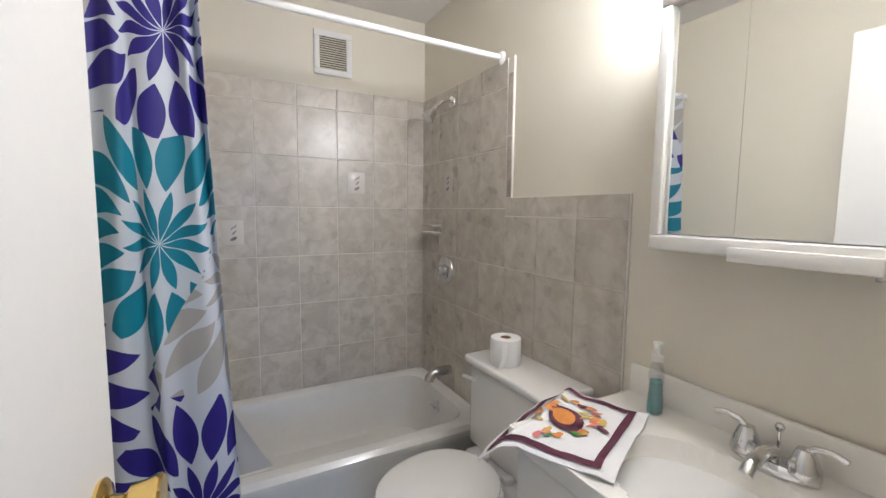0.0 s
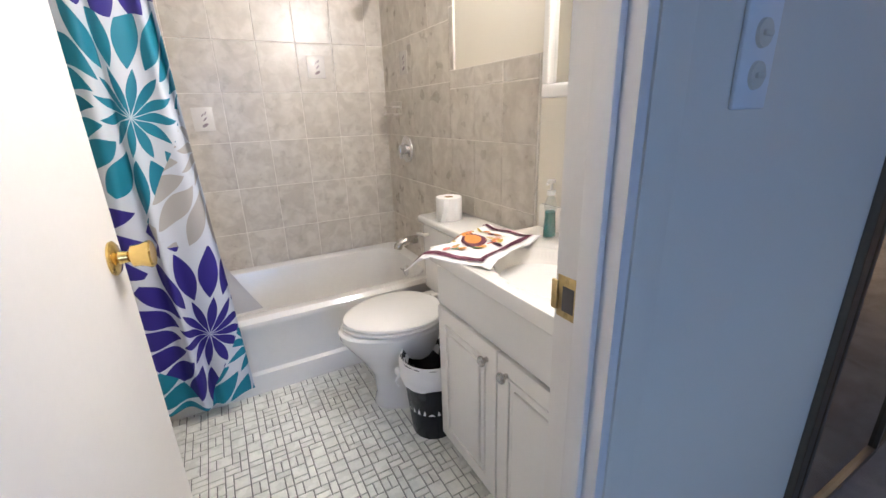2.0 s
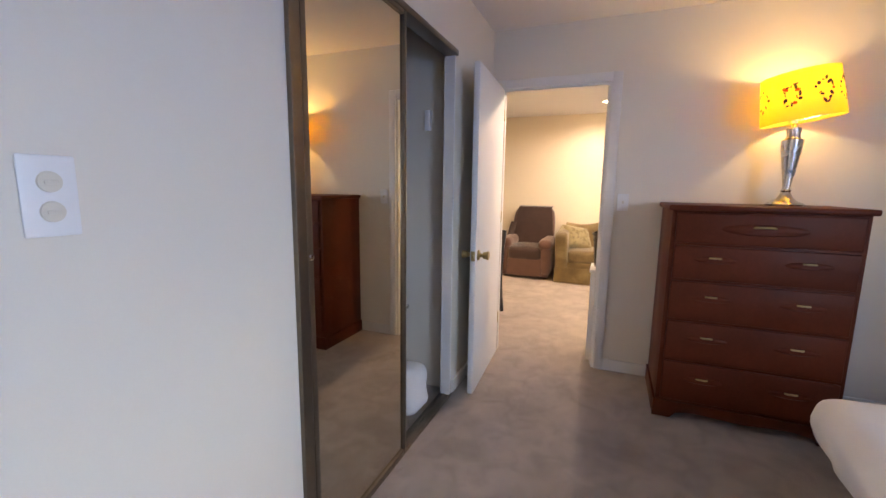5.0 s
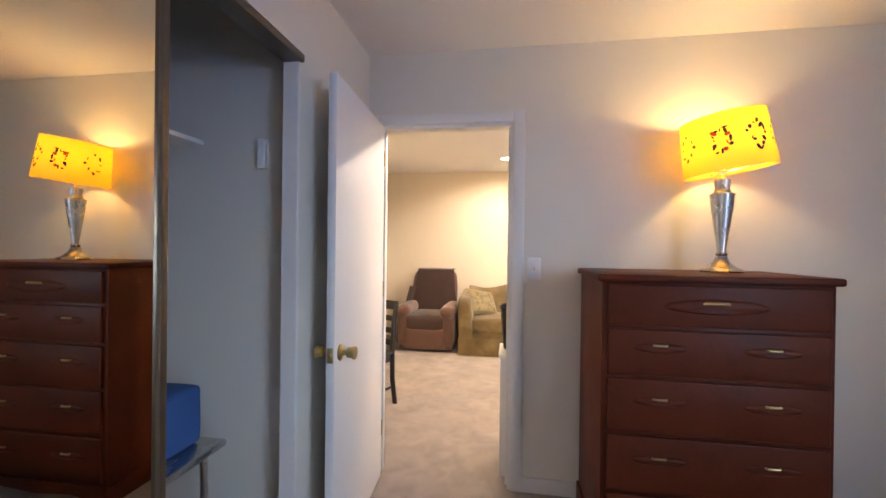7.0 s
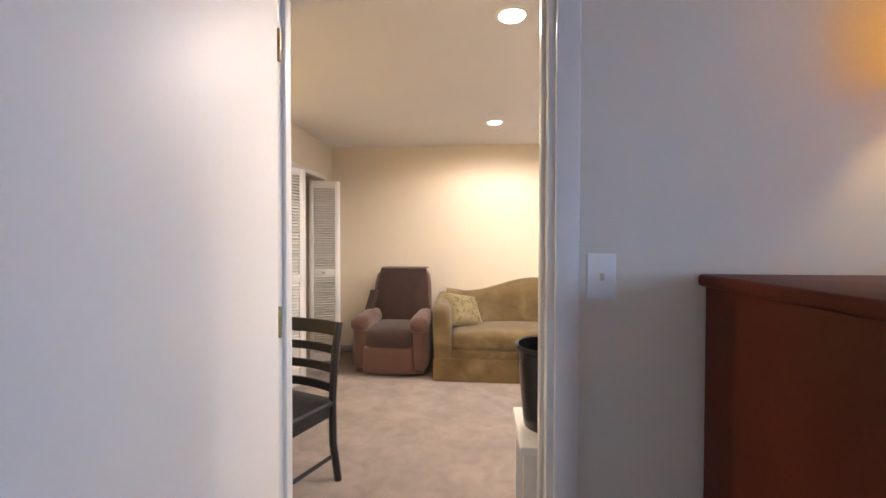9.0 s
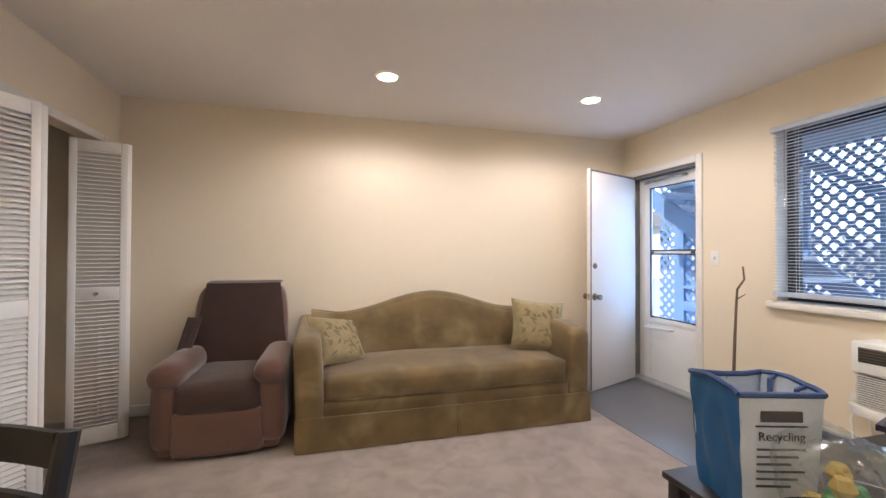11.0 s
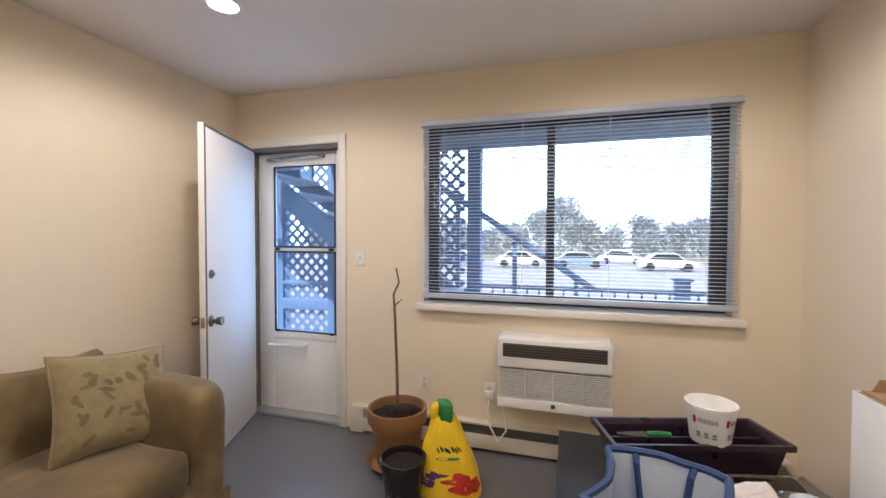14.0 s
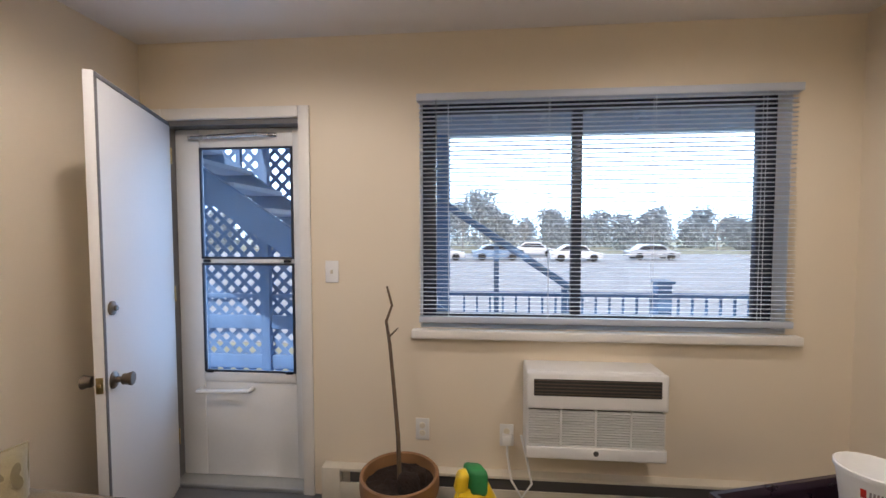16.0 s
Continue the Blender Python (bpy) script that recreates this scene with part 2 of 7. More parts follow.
def clouded(m, low, high, scale, lo, hi, detail=4.0, warp=0.6):
    """Gives a material a second, lighter colour in soft cloudy patches."""
    n, l = m.node_tree.nodes, m.node_tree.links
    hsv = next(k for k in n if k.type == "HUE_SAT")
    where = next(k for k in n if k.type == "TEX_NOISE").inputs["Vector"].links[0].from_socket
    tx, rp = n.new("ShaderNodeTexNoise"), n.new("ShaderNodeValToRGB")
    tx.inputs["Scale"].default_value, tx.inputs["Detail"].default_value, tx.inputs["Distortion"].default_value = scale, detail, warp
    e = rp.color_ramp.elements
    e[0].position, e[0].color, e[1].position, e[1].color = lo, (*low, 1), hi, (*high, 1)
    l.new(where, tx.inputs["Vector"]), l.new(tx.outputs["Fac"], rp.inputs[0]), l.new(rp.outputs[0], hsv.inputs["Color"])


clouded(TILE, (0.45, 0.408, 0.345), (0.545, 0.505, 0.44), 15.0, 0.38, 0.62)
clouded(SOFA, (0.150, 0.101, 0.044), (0.28, 0.212, 0.115), 2.2, 0.50, 0.82, 3.0, 0.8)
clouded(CARPET, (0.38, 0.315, 0.272), (0.465, 0.39, 0.342), 7.0, 0.35, 0.62, 5.0, 0.9)
PANE = glass("window_glass")
LINERCLOTH = material("grey_white_liner", (0.50, 0.48, 0.46), 0.4, vary=0.06, scale=8, fine=80, bump=0.05)
CLEARP = glass("clear_plastic", (0.93, 0.95, 0.95), 0.1, 0.22)
SOAPG = material("teal_soap", (0.02, 0.20, 0.20), 0.15, vary=0.05, bump=0.0)
BULB = glow("lit_bulb", (1.0, 0.86, 0.66), 30)
SHADE = bpy.data.materials.new("amber_lamp_shade")
SHADE.use_nodes = True
sn, sl = SHADE.node_tree.nodes, SHADE.node_tree.links
sb, st, sm = sn["Principled BSDF"], sn.new("ShaderNodeBsdfTranslucent"), sn.new("ShaderNodeMixShader")
snz = sn.new("ShaderNodeTexNoise")
snz.inputs["Scale"].default_value = 60
sb.inputs["Base Color"].default_value, sb.inputs["Roughness"].default_value = (0.85, 0.60, 0.12, 1), 0.9
st.inputs[0].default_value, sm.inputs[0].default_value = (0.97, 0.78, 0.24, 1), 0.5
sbp = sn.new("ShaderNodeBump")
sbp.inputs["Strength"].default_value = 0.2
sl.new(snz.outputs["Fac"], sbp.inputs["Height"]), sl.new(sbp.outputs[0], sb.inputs["Normal"])
sl.new(sb.outputs[0], sm.inputs[1]), sl.new(st.outputs[0], sm.inputs[2]), sl.new(sm.outputs[0], sn["Material Output"].inputs[0])


def flower_cloth(name, ground=(0.52, 0.55, 0.60)):
    """Large daisy heads of leaf-shaped petals in navy, teal and grey, set in rings round scattered centres."""
    m = bpy.data.materials.new(name)
    m.use_nodes = True
    n, l = m.node_tree.nodes, m.node_tree.links
    b = n["Principled BSDF"]
    b.inputs["Roughness"].default_value = 0.55
    b.inputs["Specular IOR Level"].default_value = 0.3

    def mth(op, a, c=None):
        k = n.new("ShaderNodeMath")
        k.operation = op
        for i, v in enumerate((a, c)):
            if v is None:
                continue
            if isinstance(v, (int, float)):
                k.inputs[i].default_value = v
            else:
                l.new(v, k.inputs[i])
        return k.outputs[0]
    uv = n.new("ShaderNodeUVMap")
    at = n.new("ShaderNodeSeparateXYZ")
    l.new(uv.outputs[0], at.inputs[0])

    def blend(c, a, d):
        return mth("ADD", a, mth("MULTIPLY", c, mth("SUBTRACT", d, a)))
    # flower centres on the cloth in metres, and colour: 0 navy, 0.5 teal, 1 grey
    r, dx, dy, hue = 9.0, 0.0, 0.0, 0.0
    for fx, fy, fc in ((0.44, 0.42, 0.0), (0.36, 1.27, 0.5), (0.40, 1.88, 0.0), (0.62, 0.30, 0.5), (0.62, 1.10, 1.0), (-0.04, 2.02, 1.0), (-0.10, 0.80, 0.0), (0.0, 0.08, 0.5)):
        ex, ey = mth("SUBTRACT", at.outputs[0], fx), mth("SUBTRACT", at.outputs[1], fy)
        er = mth("SQRT", mth("ADD", mth("MULTIPLY", ex, ex), mth("MULTIPLY", ey, ey)))
        near = mth("LESS_THAN", er, r)
        dx, dy, hue, r = blend(near, dx, ex), blend(near, dy, ey), blend(near, hue, fc), mth("MINIMUM", r, er)
    th = mth("ARCTAN2", dy, dx)
    ringf = mth("POWER", mth("MULTIPLY", r, 6.6), 0.8)
    ring = mth("FLOOR", ringf)
    f = mth("SUBTRACT", ringf, ring)
    p = mth("FRACT", mth("ADD", mth("MULTIPLY", mth("MULTIPLY", th, 1 / (2 * math.pi)), mth("ADD", mth("MULTIPLY", ring, 6.0), 12.0)), mth("MULTIPLY", ring, 0.5)))
    off = mth("ABSOLUTE", mth("SUBTRACT", p, 0.5))
    width = mth("MULTIPLY", mth("SINE", mth("MULTIPLY", mth("POWER", f, 0.8), math.pi)), 0.46)
    mask = mth("LESS_THAN", off, width)
    ramp = n.new("ShaderNodeValToRGB")
    ramp.color_ramp.interpolation = "CONSTANT"
    e = ramp.color_ramp.elements
    e[0].position, e[0].color = 0.0, (0.022, 0.014, 0.17, 1)
    e[1].position, e[1].color = 0.25, (0.008, 0.16, 0.235, 1)
    e.new(0.75).color = (0.36, 0.34, 0.32, 1)
    l.new(hue, ramp.inputs[0])
    mx = n.new("ShaderNodeMix")
    mx.data_type = "RGBA"
    mx.inputs[6].default_value = (*ground, 1)
    l.new(mask, mx.inputs[0]), l.new(ramp.outputs[0], mx.inputs[7])
    l.new(mx.outputs[2], b.inputs["Base Color"])
    w = n.new("ShaderNodeTexNoise")
    w.inputs["Scale"].default_value = 700
    bp = n.new("ShaderNodeBump")
    bp.inputs["Strength"].default_value, bp.inputs["Distance"].default_value = 0.15, 0.002
    l.new(uv.outputs[0], w.inputs["Vector"]), l.new(w.outputs["Fac"], bp.inputs["Height"]), l.new(bp.outputs[0], b.inputs["Normal"])
    return m


CURTAIN = flower_cloth("flower_print_curtain")

# ---- building helpers ----


def B():
    return bmesh.new()


def box(bm, lo, hi, m=None):
    v = [bm.verts.new((x, y, z)) for x in (lo[0], hi[0]) for y in (lo[1], hi[1]) for z in (lo[2], hi[2])]
    for q in ((0, 1, 3, 2), (4, 6, 7, 5), (0, 4, 5, 1), (2, 3, 7, 6), (0, 2, 6, 4), (1, 5, 7, 3)):
        bm.faces.new([v[i] for i in q])
    if m is not None:
        bmesh.ops.transform(bm, matrix=m, verts=v)
    return bm


def rbox(lo, hi, r=0.005, seg=2):
    bm = box(B(), lo, hi)
    bmesh.ops.bevel(bm, geom=list(bm.edges), offset=r, segments=seg, profile=0.5, affect="EDGES", clamp_overlap=True)
    return bm


def lathe(profile, seg=28, sx=1.0, sy=1.0, m=None, bm=None):
    """A turned shape from (radius, height) pairs."""
    bm = bm or B()
    rings, made = [], []
    for r, z in profile:
        if r < 1e-5:
            rings.append([bm.verts.new((0, 0, z))])
        else:
            rings.append([bm.verts.new((r * sx * math.cos(2 * math.pi * i / seg), r * sy * math.sin(2 * math.pi * i / seg), z)) for i in range(seg)])
        made += rings[-1]
    for a, b in zip(rings, rings[1:]):
        for i in range(seg):
            j = (i + 1) % seg
            if len(a) == 1 and len(b) == 1:
                continue
            if len(a) == 1:
                bm.faces.new((a[0], b[j], b[i]))
            elif len(b) == 1:
                bm.faces.new((a[i], a[j], b[0]))
            else:
                bm.faces.new((a[i], a[j], b[j], b[i]))
    if m is not None:
        bmesh.ops.transform(bm, matrix=m, verts=made)
    return bm


def tube(points, r, seg=10, bm=None, taper=1.0):
    """A round bar along points."""
    bm = bm or B()
    pts = [Vector(p) for p in points]
    rings = []
    for i, p in enumerate(pts):
        d = (pts[min(i + 1, len(pts) - 1)] - pts[max(i - 1, 0)]).normalized()
        a = d.orthogonal().normalized() if i == 0 else (a - d * a.dot(d)).normalized()
        c = d.cross(a)
        rr = r * (1 + (taper - 1) * i / (len(pts) - 1))
        rings.append([bm.verts.new(p + (a * math.cos(2 * math.pi * k / seg) + c * math.sin(2 * math.pi * k / seg)) * rr) for k in range(seg)])
    for a0, b0 in zip(rings, rings[1:]):
        for k in range(seg):
            bm.faces.new((a0[k], a0[(k + 1) % seg], b0[(k + 1) % seg], b0[k]))
    bm.faces.new(rings[0][::-1]), bm.faces.new(rings[-1])
    return bm


def prism(outline, lo, hi, axis="y", r=0.0, seg=2):
    """An outline (two coordinates) pushed along an axis from lo to hi."""
    bm = B()
    put = {"x": lambda a, b, h: (h, a, b), "y": lambda a, b, h: (a, h, b), "z": lambda a, b, h: (a, b, h)}[axis]
    v0 = [bm.verts.new(put(a, b, lo)) for a, b in outline]
    v1 = [bm.verts.new(put(a, b, hi)) for a, b in outline]
    bm.faces.new(v0), bm.faces.new(v1[::-1])
    k = len(outline)
    for i in range(k):
        bm.faces.new((v0[i], v1[i], v1[(i + 1) % k], v0[(i + 1) % k]))
    bmesh.ops.recalc_face_normals(bm, faces=bm.faces)
    if r:
        bmesh.ops.bevel(bm, geom=list(bm.edges), offset=r, segments=seg, profile=0.5, affect="EDGES", clamp_overlap=True)
    return bm


def sheet(fn, nu, nv, thick=0.0, uvs=None):
    """A grid surface fn(u, v), with thickness."""
    bm = B()
    g = [[bm.verts.new(fn(i / nu, j / nv)) for j in range(nv + 1)] for i in range(nu + 1)]
    lay = bm.loops.layers.uv.new("UVMap") if uvs else None
    for i in range(nu):
        for j in range(nv):
            fc = bm.faces.new((g[i][j], g[i + 1][j], g[i + 1][j + 1], g[i][j + 1]))
            if uvs:
                for lp, (a, b) in zip(fc.loops, ((i, j), (i + 1, j), (i + 1, j + 1), (i, j + 1))):
                    lp[lay].uv = uvs(a / nu, b / nv)
    bmesh.ops.recalc_face_normals(bm, faces=bm.faces)
    if thick:
        bmesh.ops.solidify(bm, geom=list(bm.faces), thickness=thick)
    return bm


def puff(lo, hi, r, seg=4, bulge=0.0, seed=0, wob=0.0):
    """A soft upholstered block: rounded, swollen and slightly uneven."""
    bm = rbox(lo, hi, r, seg)
    bmesh.ops.subdivide_edges(bm, edges=[e for e in bm.edges if e.calc_length() > 0.1], cuts=5, use_grid_fill=True)
    c = (Vector(lo) + Vector(hi)) / 2
    h = (Vector(hi) - Vector(lo)) / 2
    for v in bm.verts:
        q = Vector(((v.co[i] - c[i]) / h[i] for i in range(3)))
        for i in range(3):
            j, k = (i + 1) % 3, (i + 2) % 3
            v.co[i] += q[i] * bulge * max(0, 1 - q[j] ** 2) * max(0, 1 - q[k] ** 2)
        if wob:
            v.co += noise.noise_vector(v.co * 7 + Vector((seed, 0, 0))) * wob
    return bm


def part(name, bm, mat, parent=None, label="", smooth=True, m=None):
    me = bpy.data.meshes.new(name)
    bm.to_mesh(me)
    bm.free()
    me.materials.append(mat)
    if smooth:
        me.polygons.foreach_set("use_smooth", [True] * len(me.polygons))
        me.set_sharp_from_angle(angle=radians(38))
    ob = new(name, me)
    if parent:
        ob.parent = parent
    if m is not None:
        ob.matrix_basis = m
    if label:
        ob["label"] = label
    return ob


def thing(name, label, category, m=None, group="", kind=""):
    ob = new(name)
    ob.empty_display_size = 0.05
    if m is not None:
        ob.matrix_basis = m
    return tagged(ob, label, category, group, kind)


def structure(name, bm, mat, label, category="wall", smooth=False):
    return tagged(part(name, bm, mat, smooth=smooth), label, category, "", "structure")


def twin(ob, m, parent):
    c = ob.copy()
    scene.collection.objects.link(c)
    c.parent, c.matrix_basis = parent, m
    return c


# ---- the rooms ----
H = 2.44
YW, XS, XB, XL = -3.43, 7.98, 4.25, 4.35      # window wall, sofa wall, bedroom and living faces of the dividing wall
YC = -0.06                                     # closet wall of the bedroom


def wall_with_holes(axis, lo, hi, a0, a1, z0, z1, holes):
    """A wall between lo and hi across its thickness, from a0 to a1 along, with holes (b0, b1, c0, c1)."""
    bm = B()
    cuts = sorted({a0, a1, *[h[0] for h in holes], *[h[1] for h in holes]})
    for p, q in zip(cuts, cuts[1:]):
        spans, at = [], z0
        for h in sorted((h for h in holes if h[0] <= p and h[1] >= q), key=lambda h: h[2]):
            if h[2] > at:
                spans.append((at, h[2]))
            at = h[3]
        if at < z1:
            spans.append((at, z1))
        for s0, s1 in spans:
            if axis == "x":
                box(bm, (p, lo, s0), (q, hi, s1))
            else:
                box(bm, (lo, p, s0), (hi, q, s1))
    return bm


# floors
structure("floor_carpet", box(B(), (-1.2, YW, -0.12), (8.1, -0.06, 0.0)), CARPET, "beige carpet with flattened walking marks", "floor")
structure("floor_carpet_dining", box(B(), (XL, -0.06, -0.12), (8.1, 4.2, 0.0)), CARPET, "beige carpet of the dining end", "floor")
structure("floor_closet", box(B(), (2.0, -0.06, -0.12), (4.25, 0.95, -0.002)), CARPET, "carpet inside the closet", "floor")
structure("floor_vinyl", box(B(), (4.36, YW, -0.05), (7.98, -2.50, 0.003)), VINYL, "grey vinyl flooring along the front door", "floor")
bath_floor = structure("floor_bathroom", box(B(), (0.2, -0.06, -0.12), (1.95, 1.62, -0.004)), FGROUT, "dark grouted mosaic bathroom floor", "floor")
# ceilings
structure("ceiling", box(B(), (XL - 0.05, -3.55, H), (8.1, 4.2, H + 0.15)), CEIL, "painted living room ceiling with a fine texture", "ceiling")
structure("ceiling_bedroom", box(B(), (-1.3, -3.55, H), (XL - 0.05, -0.06, H + 0.15)), CEIL, "painted bedroom ceiling", "ceiling")
structure("ceiling_bathroom", box(B(), (0.2, -0.06, H), (XL - 0.05, 2.4, H + 0.15)), CEIL, "painted bathroom ceiling", "ceiling")
# walls
structure("wall_window", wall_with_holes("x", YW - 0.16, YW, XL - 0.05, 8.1, -0.1, H, [(4.66, 6.45, 0.93, 2.11), (7.09, 7.85, -0.1, 2.03)]), WALL, "cream painted wall with a wide window and the front door")
structure("wall_bedroom_front", wall_with_holes("x", YW - 0.16, YW, -1.3, XL - 0.05, 0, H, [(0.0, 1.5, 0.9, 2.1)]), WALL_BED, "bedroom wall with a window")
structure("wall_sofa", box(B(), (XS, YW, 0), (XS + 0.12, 1.09, H)), WALL, "cream painted wall behind the sofa")
divide = [(-0.893, -0.12, 0, 2.03)]
structure("wall_divide_bed", wall_with_holes("y", XB, XB + 0.05, YW, YC, 0, H, divide), WALL_BED, "bedroom side of the dividing wall")
structure("wall_divide_living", wall_with_holes("y", XB + 0.05, XL, YW, 4.2, 0, H, divide), WALL, "living room side of the dividing wall")
structure("wall_closet", wall_with_holes("x", YC, YC + 0.055, -1.3, XB, 0, H, [(0.60, 1.332, 0, 2.03), (2.14, 3.44, 0, 2.06)]), WALL_BED, "bedroom wall with bathroom door and closet opening")
structure("wall_bath_near", wall_with_holes("x", YC + 0.055, YC + 0.11, 0.2, 2.02, 0, H, [(0.60, 1.332, 0, 2.03)]), WALL_BATH, "bathroom side of the door wall")
structure("wall_bath_right", box(B(), (1.925, 0.05, 0), (2.03, 2.24, H)), WALL_BATH, "cream painted wall behind toilet and vanity")
structure("wall_bath_back", box(B(), (0.2, 2.24, 0), (2.03, 2.36, H)), WALL_BATH, "cream painted wall above the tub tiles")
structure("wall_bath_left", box(B(), (0.26, 0.05, 0), (0.38, 2.24, H)), WALL_BATH, "plain bathroom wall behind the curtain")
structure("wall_bedroom_end", box(B(), (-1.3, YW, 0), (-1.2, YC, H)), WALL_BED, "plain bedroom end wall")
structure("closet_back", box(B(), (2.03, 0.90, 0), (3.57, 0.98, H)), WALL_BED, "painted closet back wall")
structure("closet_side_near", box(B(), (2.03, YC + 0.055, 0), (2.09, 0.90, H)), WALL_BED, "painted closet side")
structure("closet_side_far", box(B(), (3.51, YC + 0.055, 0), (3.57, 0.90, H)), WALL_BED, "painted closet side wall")
structure("wall_louvre", wall_with_holes("x", 1.09, 1.19, 6.41, 8.1, 0, H, [(6.48, 7.72, 0, 2.02)]), WALL, "wall around the folding closet doors")
structure("wall_yellow", box(B(), (6.41, 1.19, 0), (6.51, 4.2, H)), WALL_YELLOW, "dining end wall with yellow lamplight in its colour")
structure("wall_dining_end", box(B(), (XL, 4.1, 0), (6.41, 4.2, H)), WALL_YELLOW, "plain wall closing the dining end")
structure("hall_closet_back", box(B(), (6.51, 1.75, 0), (8.1, 1.83, H)), WALL, "back wall of the hall closet")
structure("hall_closet_side", box(B(), (XS, 1.19, 0), (XS + 0.12, 1.75, H)), WALL, "side wall of the hall closet")


def casing(name, axis, face, out, a0, a1, top, w=0.06, d=0.016, mat=None):
    """Three flat boards round a doorway."""
    t = thing(name, "white painted door casing", "trim", kind="structure")
    for nm, p0, p1, z0, z1 in (("side_casing", a0 - w, a0, 0, top + w), ("side_casing", a1, a1 + w, 0, top + w), ("head_casing", a0, a1, top, top + w)):
        lo, hi = sorted((face, face + out * d))
        part(nm, rbox((p0, lo, z0), (p1, hi, z1), 0.004) if axis == "x" else rbox((lo, p0, z0), (hi, p1, z1), 0.004), mat or TRIM, t)
    return t


casing("trim_bath_door", "x", YC, -1, 0.60, 1.332, 2.03, 0.062, 0.003, WALL_BED)
casing("trim_bath_door_in", "x", 0.05, 1, 0.60, 1.332, 2.03)
casing("trim_bed_door", "y", XB, -1, -0.893, -0.12, 2.03)
casing("trim_bed_door_in", "y", XL, 1, -0.893, -0.12, 2.03)
casing("trim_front_door", "x", YW, 1, 7.09, 7.85, 2.03, 0.06)
casing("trim_louvre", "x", 1.09, -1, 6.48, 7.72, 2.02, 0.05)


def jambs(name, axis, lo, hi, a0, a1, top):
    t = thing(name, "white painted door jambs with stops", "trim", kind="structure")
    mid = (lo + hi) / 2
    for s, p in ((1, a0), (-1, a1)):
        p0, p1 = sorted((p, p + s * 0.018))
        q0, q1 = sorted((p + s * 0.018, p + s * 0.03))
        if axis == "x":
            part("jamb", box(B(), (p0, lo + 0.001, 0), (p1, hi - 0.001, top)), TRIM, t)
            part("stop", rbox((q0, mid - 0.03, 0), (q1, mid + 0.005, top - 0.02), 0.003), TRIM, t)
        else:
            part("jamb", box(B(), (lo + 0.001, p0, 0), (hi - 0.001, p1, top)), TRIM, t)
            part("stop", rbox((mid - 0.005, q0, 0), (mid + 0.03, q1, top - 0.02), 0.003), TRIM, t)
    if axis == "x":
        part("head", box(B(), (a0 + 0.018, lo + 0.001, top - 0.018), (a1 - 0.018, hi - 0.001, top)), TRIM, t)
    else:
        part("head", box(B(), (lo + 0.001, a0 + 0.018, top - 0.018), (hi - 0.001, a1 - 0.018, top)), TRIM, t)
    return t


bath_jamb = jambs("jamb_bath_door", "x", YC, 0.05, 0.60, 1.332, 2.03)
jambs("jamb_bed_door", "y", XB, XL, -0.893, -0.12, 2.03)


def base(name, segs, mat=TRIM):
    """Baseboards: (x0, y0, x1, y1) boxes."""
    for x0, y0, x1, y1 in segs:
        structure(name, rbox((x0, y0, 0), (x1, y1, 0.085), 0.005), mat, "white painted baseboard", "baseboard")


base("baseboard", [(1.398, YC - 0.014, 2.10, YC), (3.47, YC - 0.014, XB, YC), (XB - 0.014, YW, XB, -0.945), (XS - 0.014, -3.4, XS, 1.08),
                   (7.775, 1.076, 7.96, 1.09), (XL, YW, XL + 0.014, -0.945), (6.396, 1.19, 6.41, 4.1), (XL, -0.055, XL + 0.014, 4.1)])


# ---- doors ----
def knob_profile():
    return [(0.0, 0.0), (0.033, 0.0), (0.034, 0.004), (0.028, 0.009), (0.013, 0.012), (0.011, 0.026), (0.014, 0.030), (0.021, 0.033), (0.022, 0.048), (0.027, 0.060), (0.027, 0.064), (0.024, 0.067), (0.0, 0.066)]


def door_knob(parent, x, z, y0, y1, mat, label):
    part("knob", lathe(knob_profile(), 24), mat, parent, label, m=pose(x, y1, z, -90, 0, 0))
    part("knob", lathe(knob_profile(), 24), mat, parent, label, m=pose(x, y0, z, 90, 0, 0))


def slab_door(name, m, w, label, mat, knobs, kz, klabel):
    """A flush door hinged at its origin, lying along x."""
    t = thing(name, label, "door", m, kind="structure")
    part("leaf", rbox((0.002, -0.0175, 0.012), (w, 0.0175, 2.02), 0.003), mat, t)
    door_knob(t, w - 0.062, kz, -0.0175, 0.0175, knobs, klabel)
    part("latch_plate", rbox((w - 0.001, -0.012, kz - 0.03), (w + 0.002, 0.012, kz + 0.03), 0.001), OLDBRASS, t)
    part("latch_bolt", rbox((w + 0.001, -0.006, kz - 0.008), (w + 0.011, 0.006, kz + 0.008), 0.002), OLDBRASS, t)
    for z in (0.25, 1.05, 1.80):
        part("hinge", lathe([(0, 0), (0.006, 0), (0.006, 0.085), (0, 0.085)], 10), OLDBRASS, t, m=pose(-0.002, 0.018, z))
    return t


def angle(x0, y0, x1, y1):
    return math.degrees(math.atan2(y1 - y0, x1 - x0))


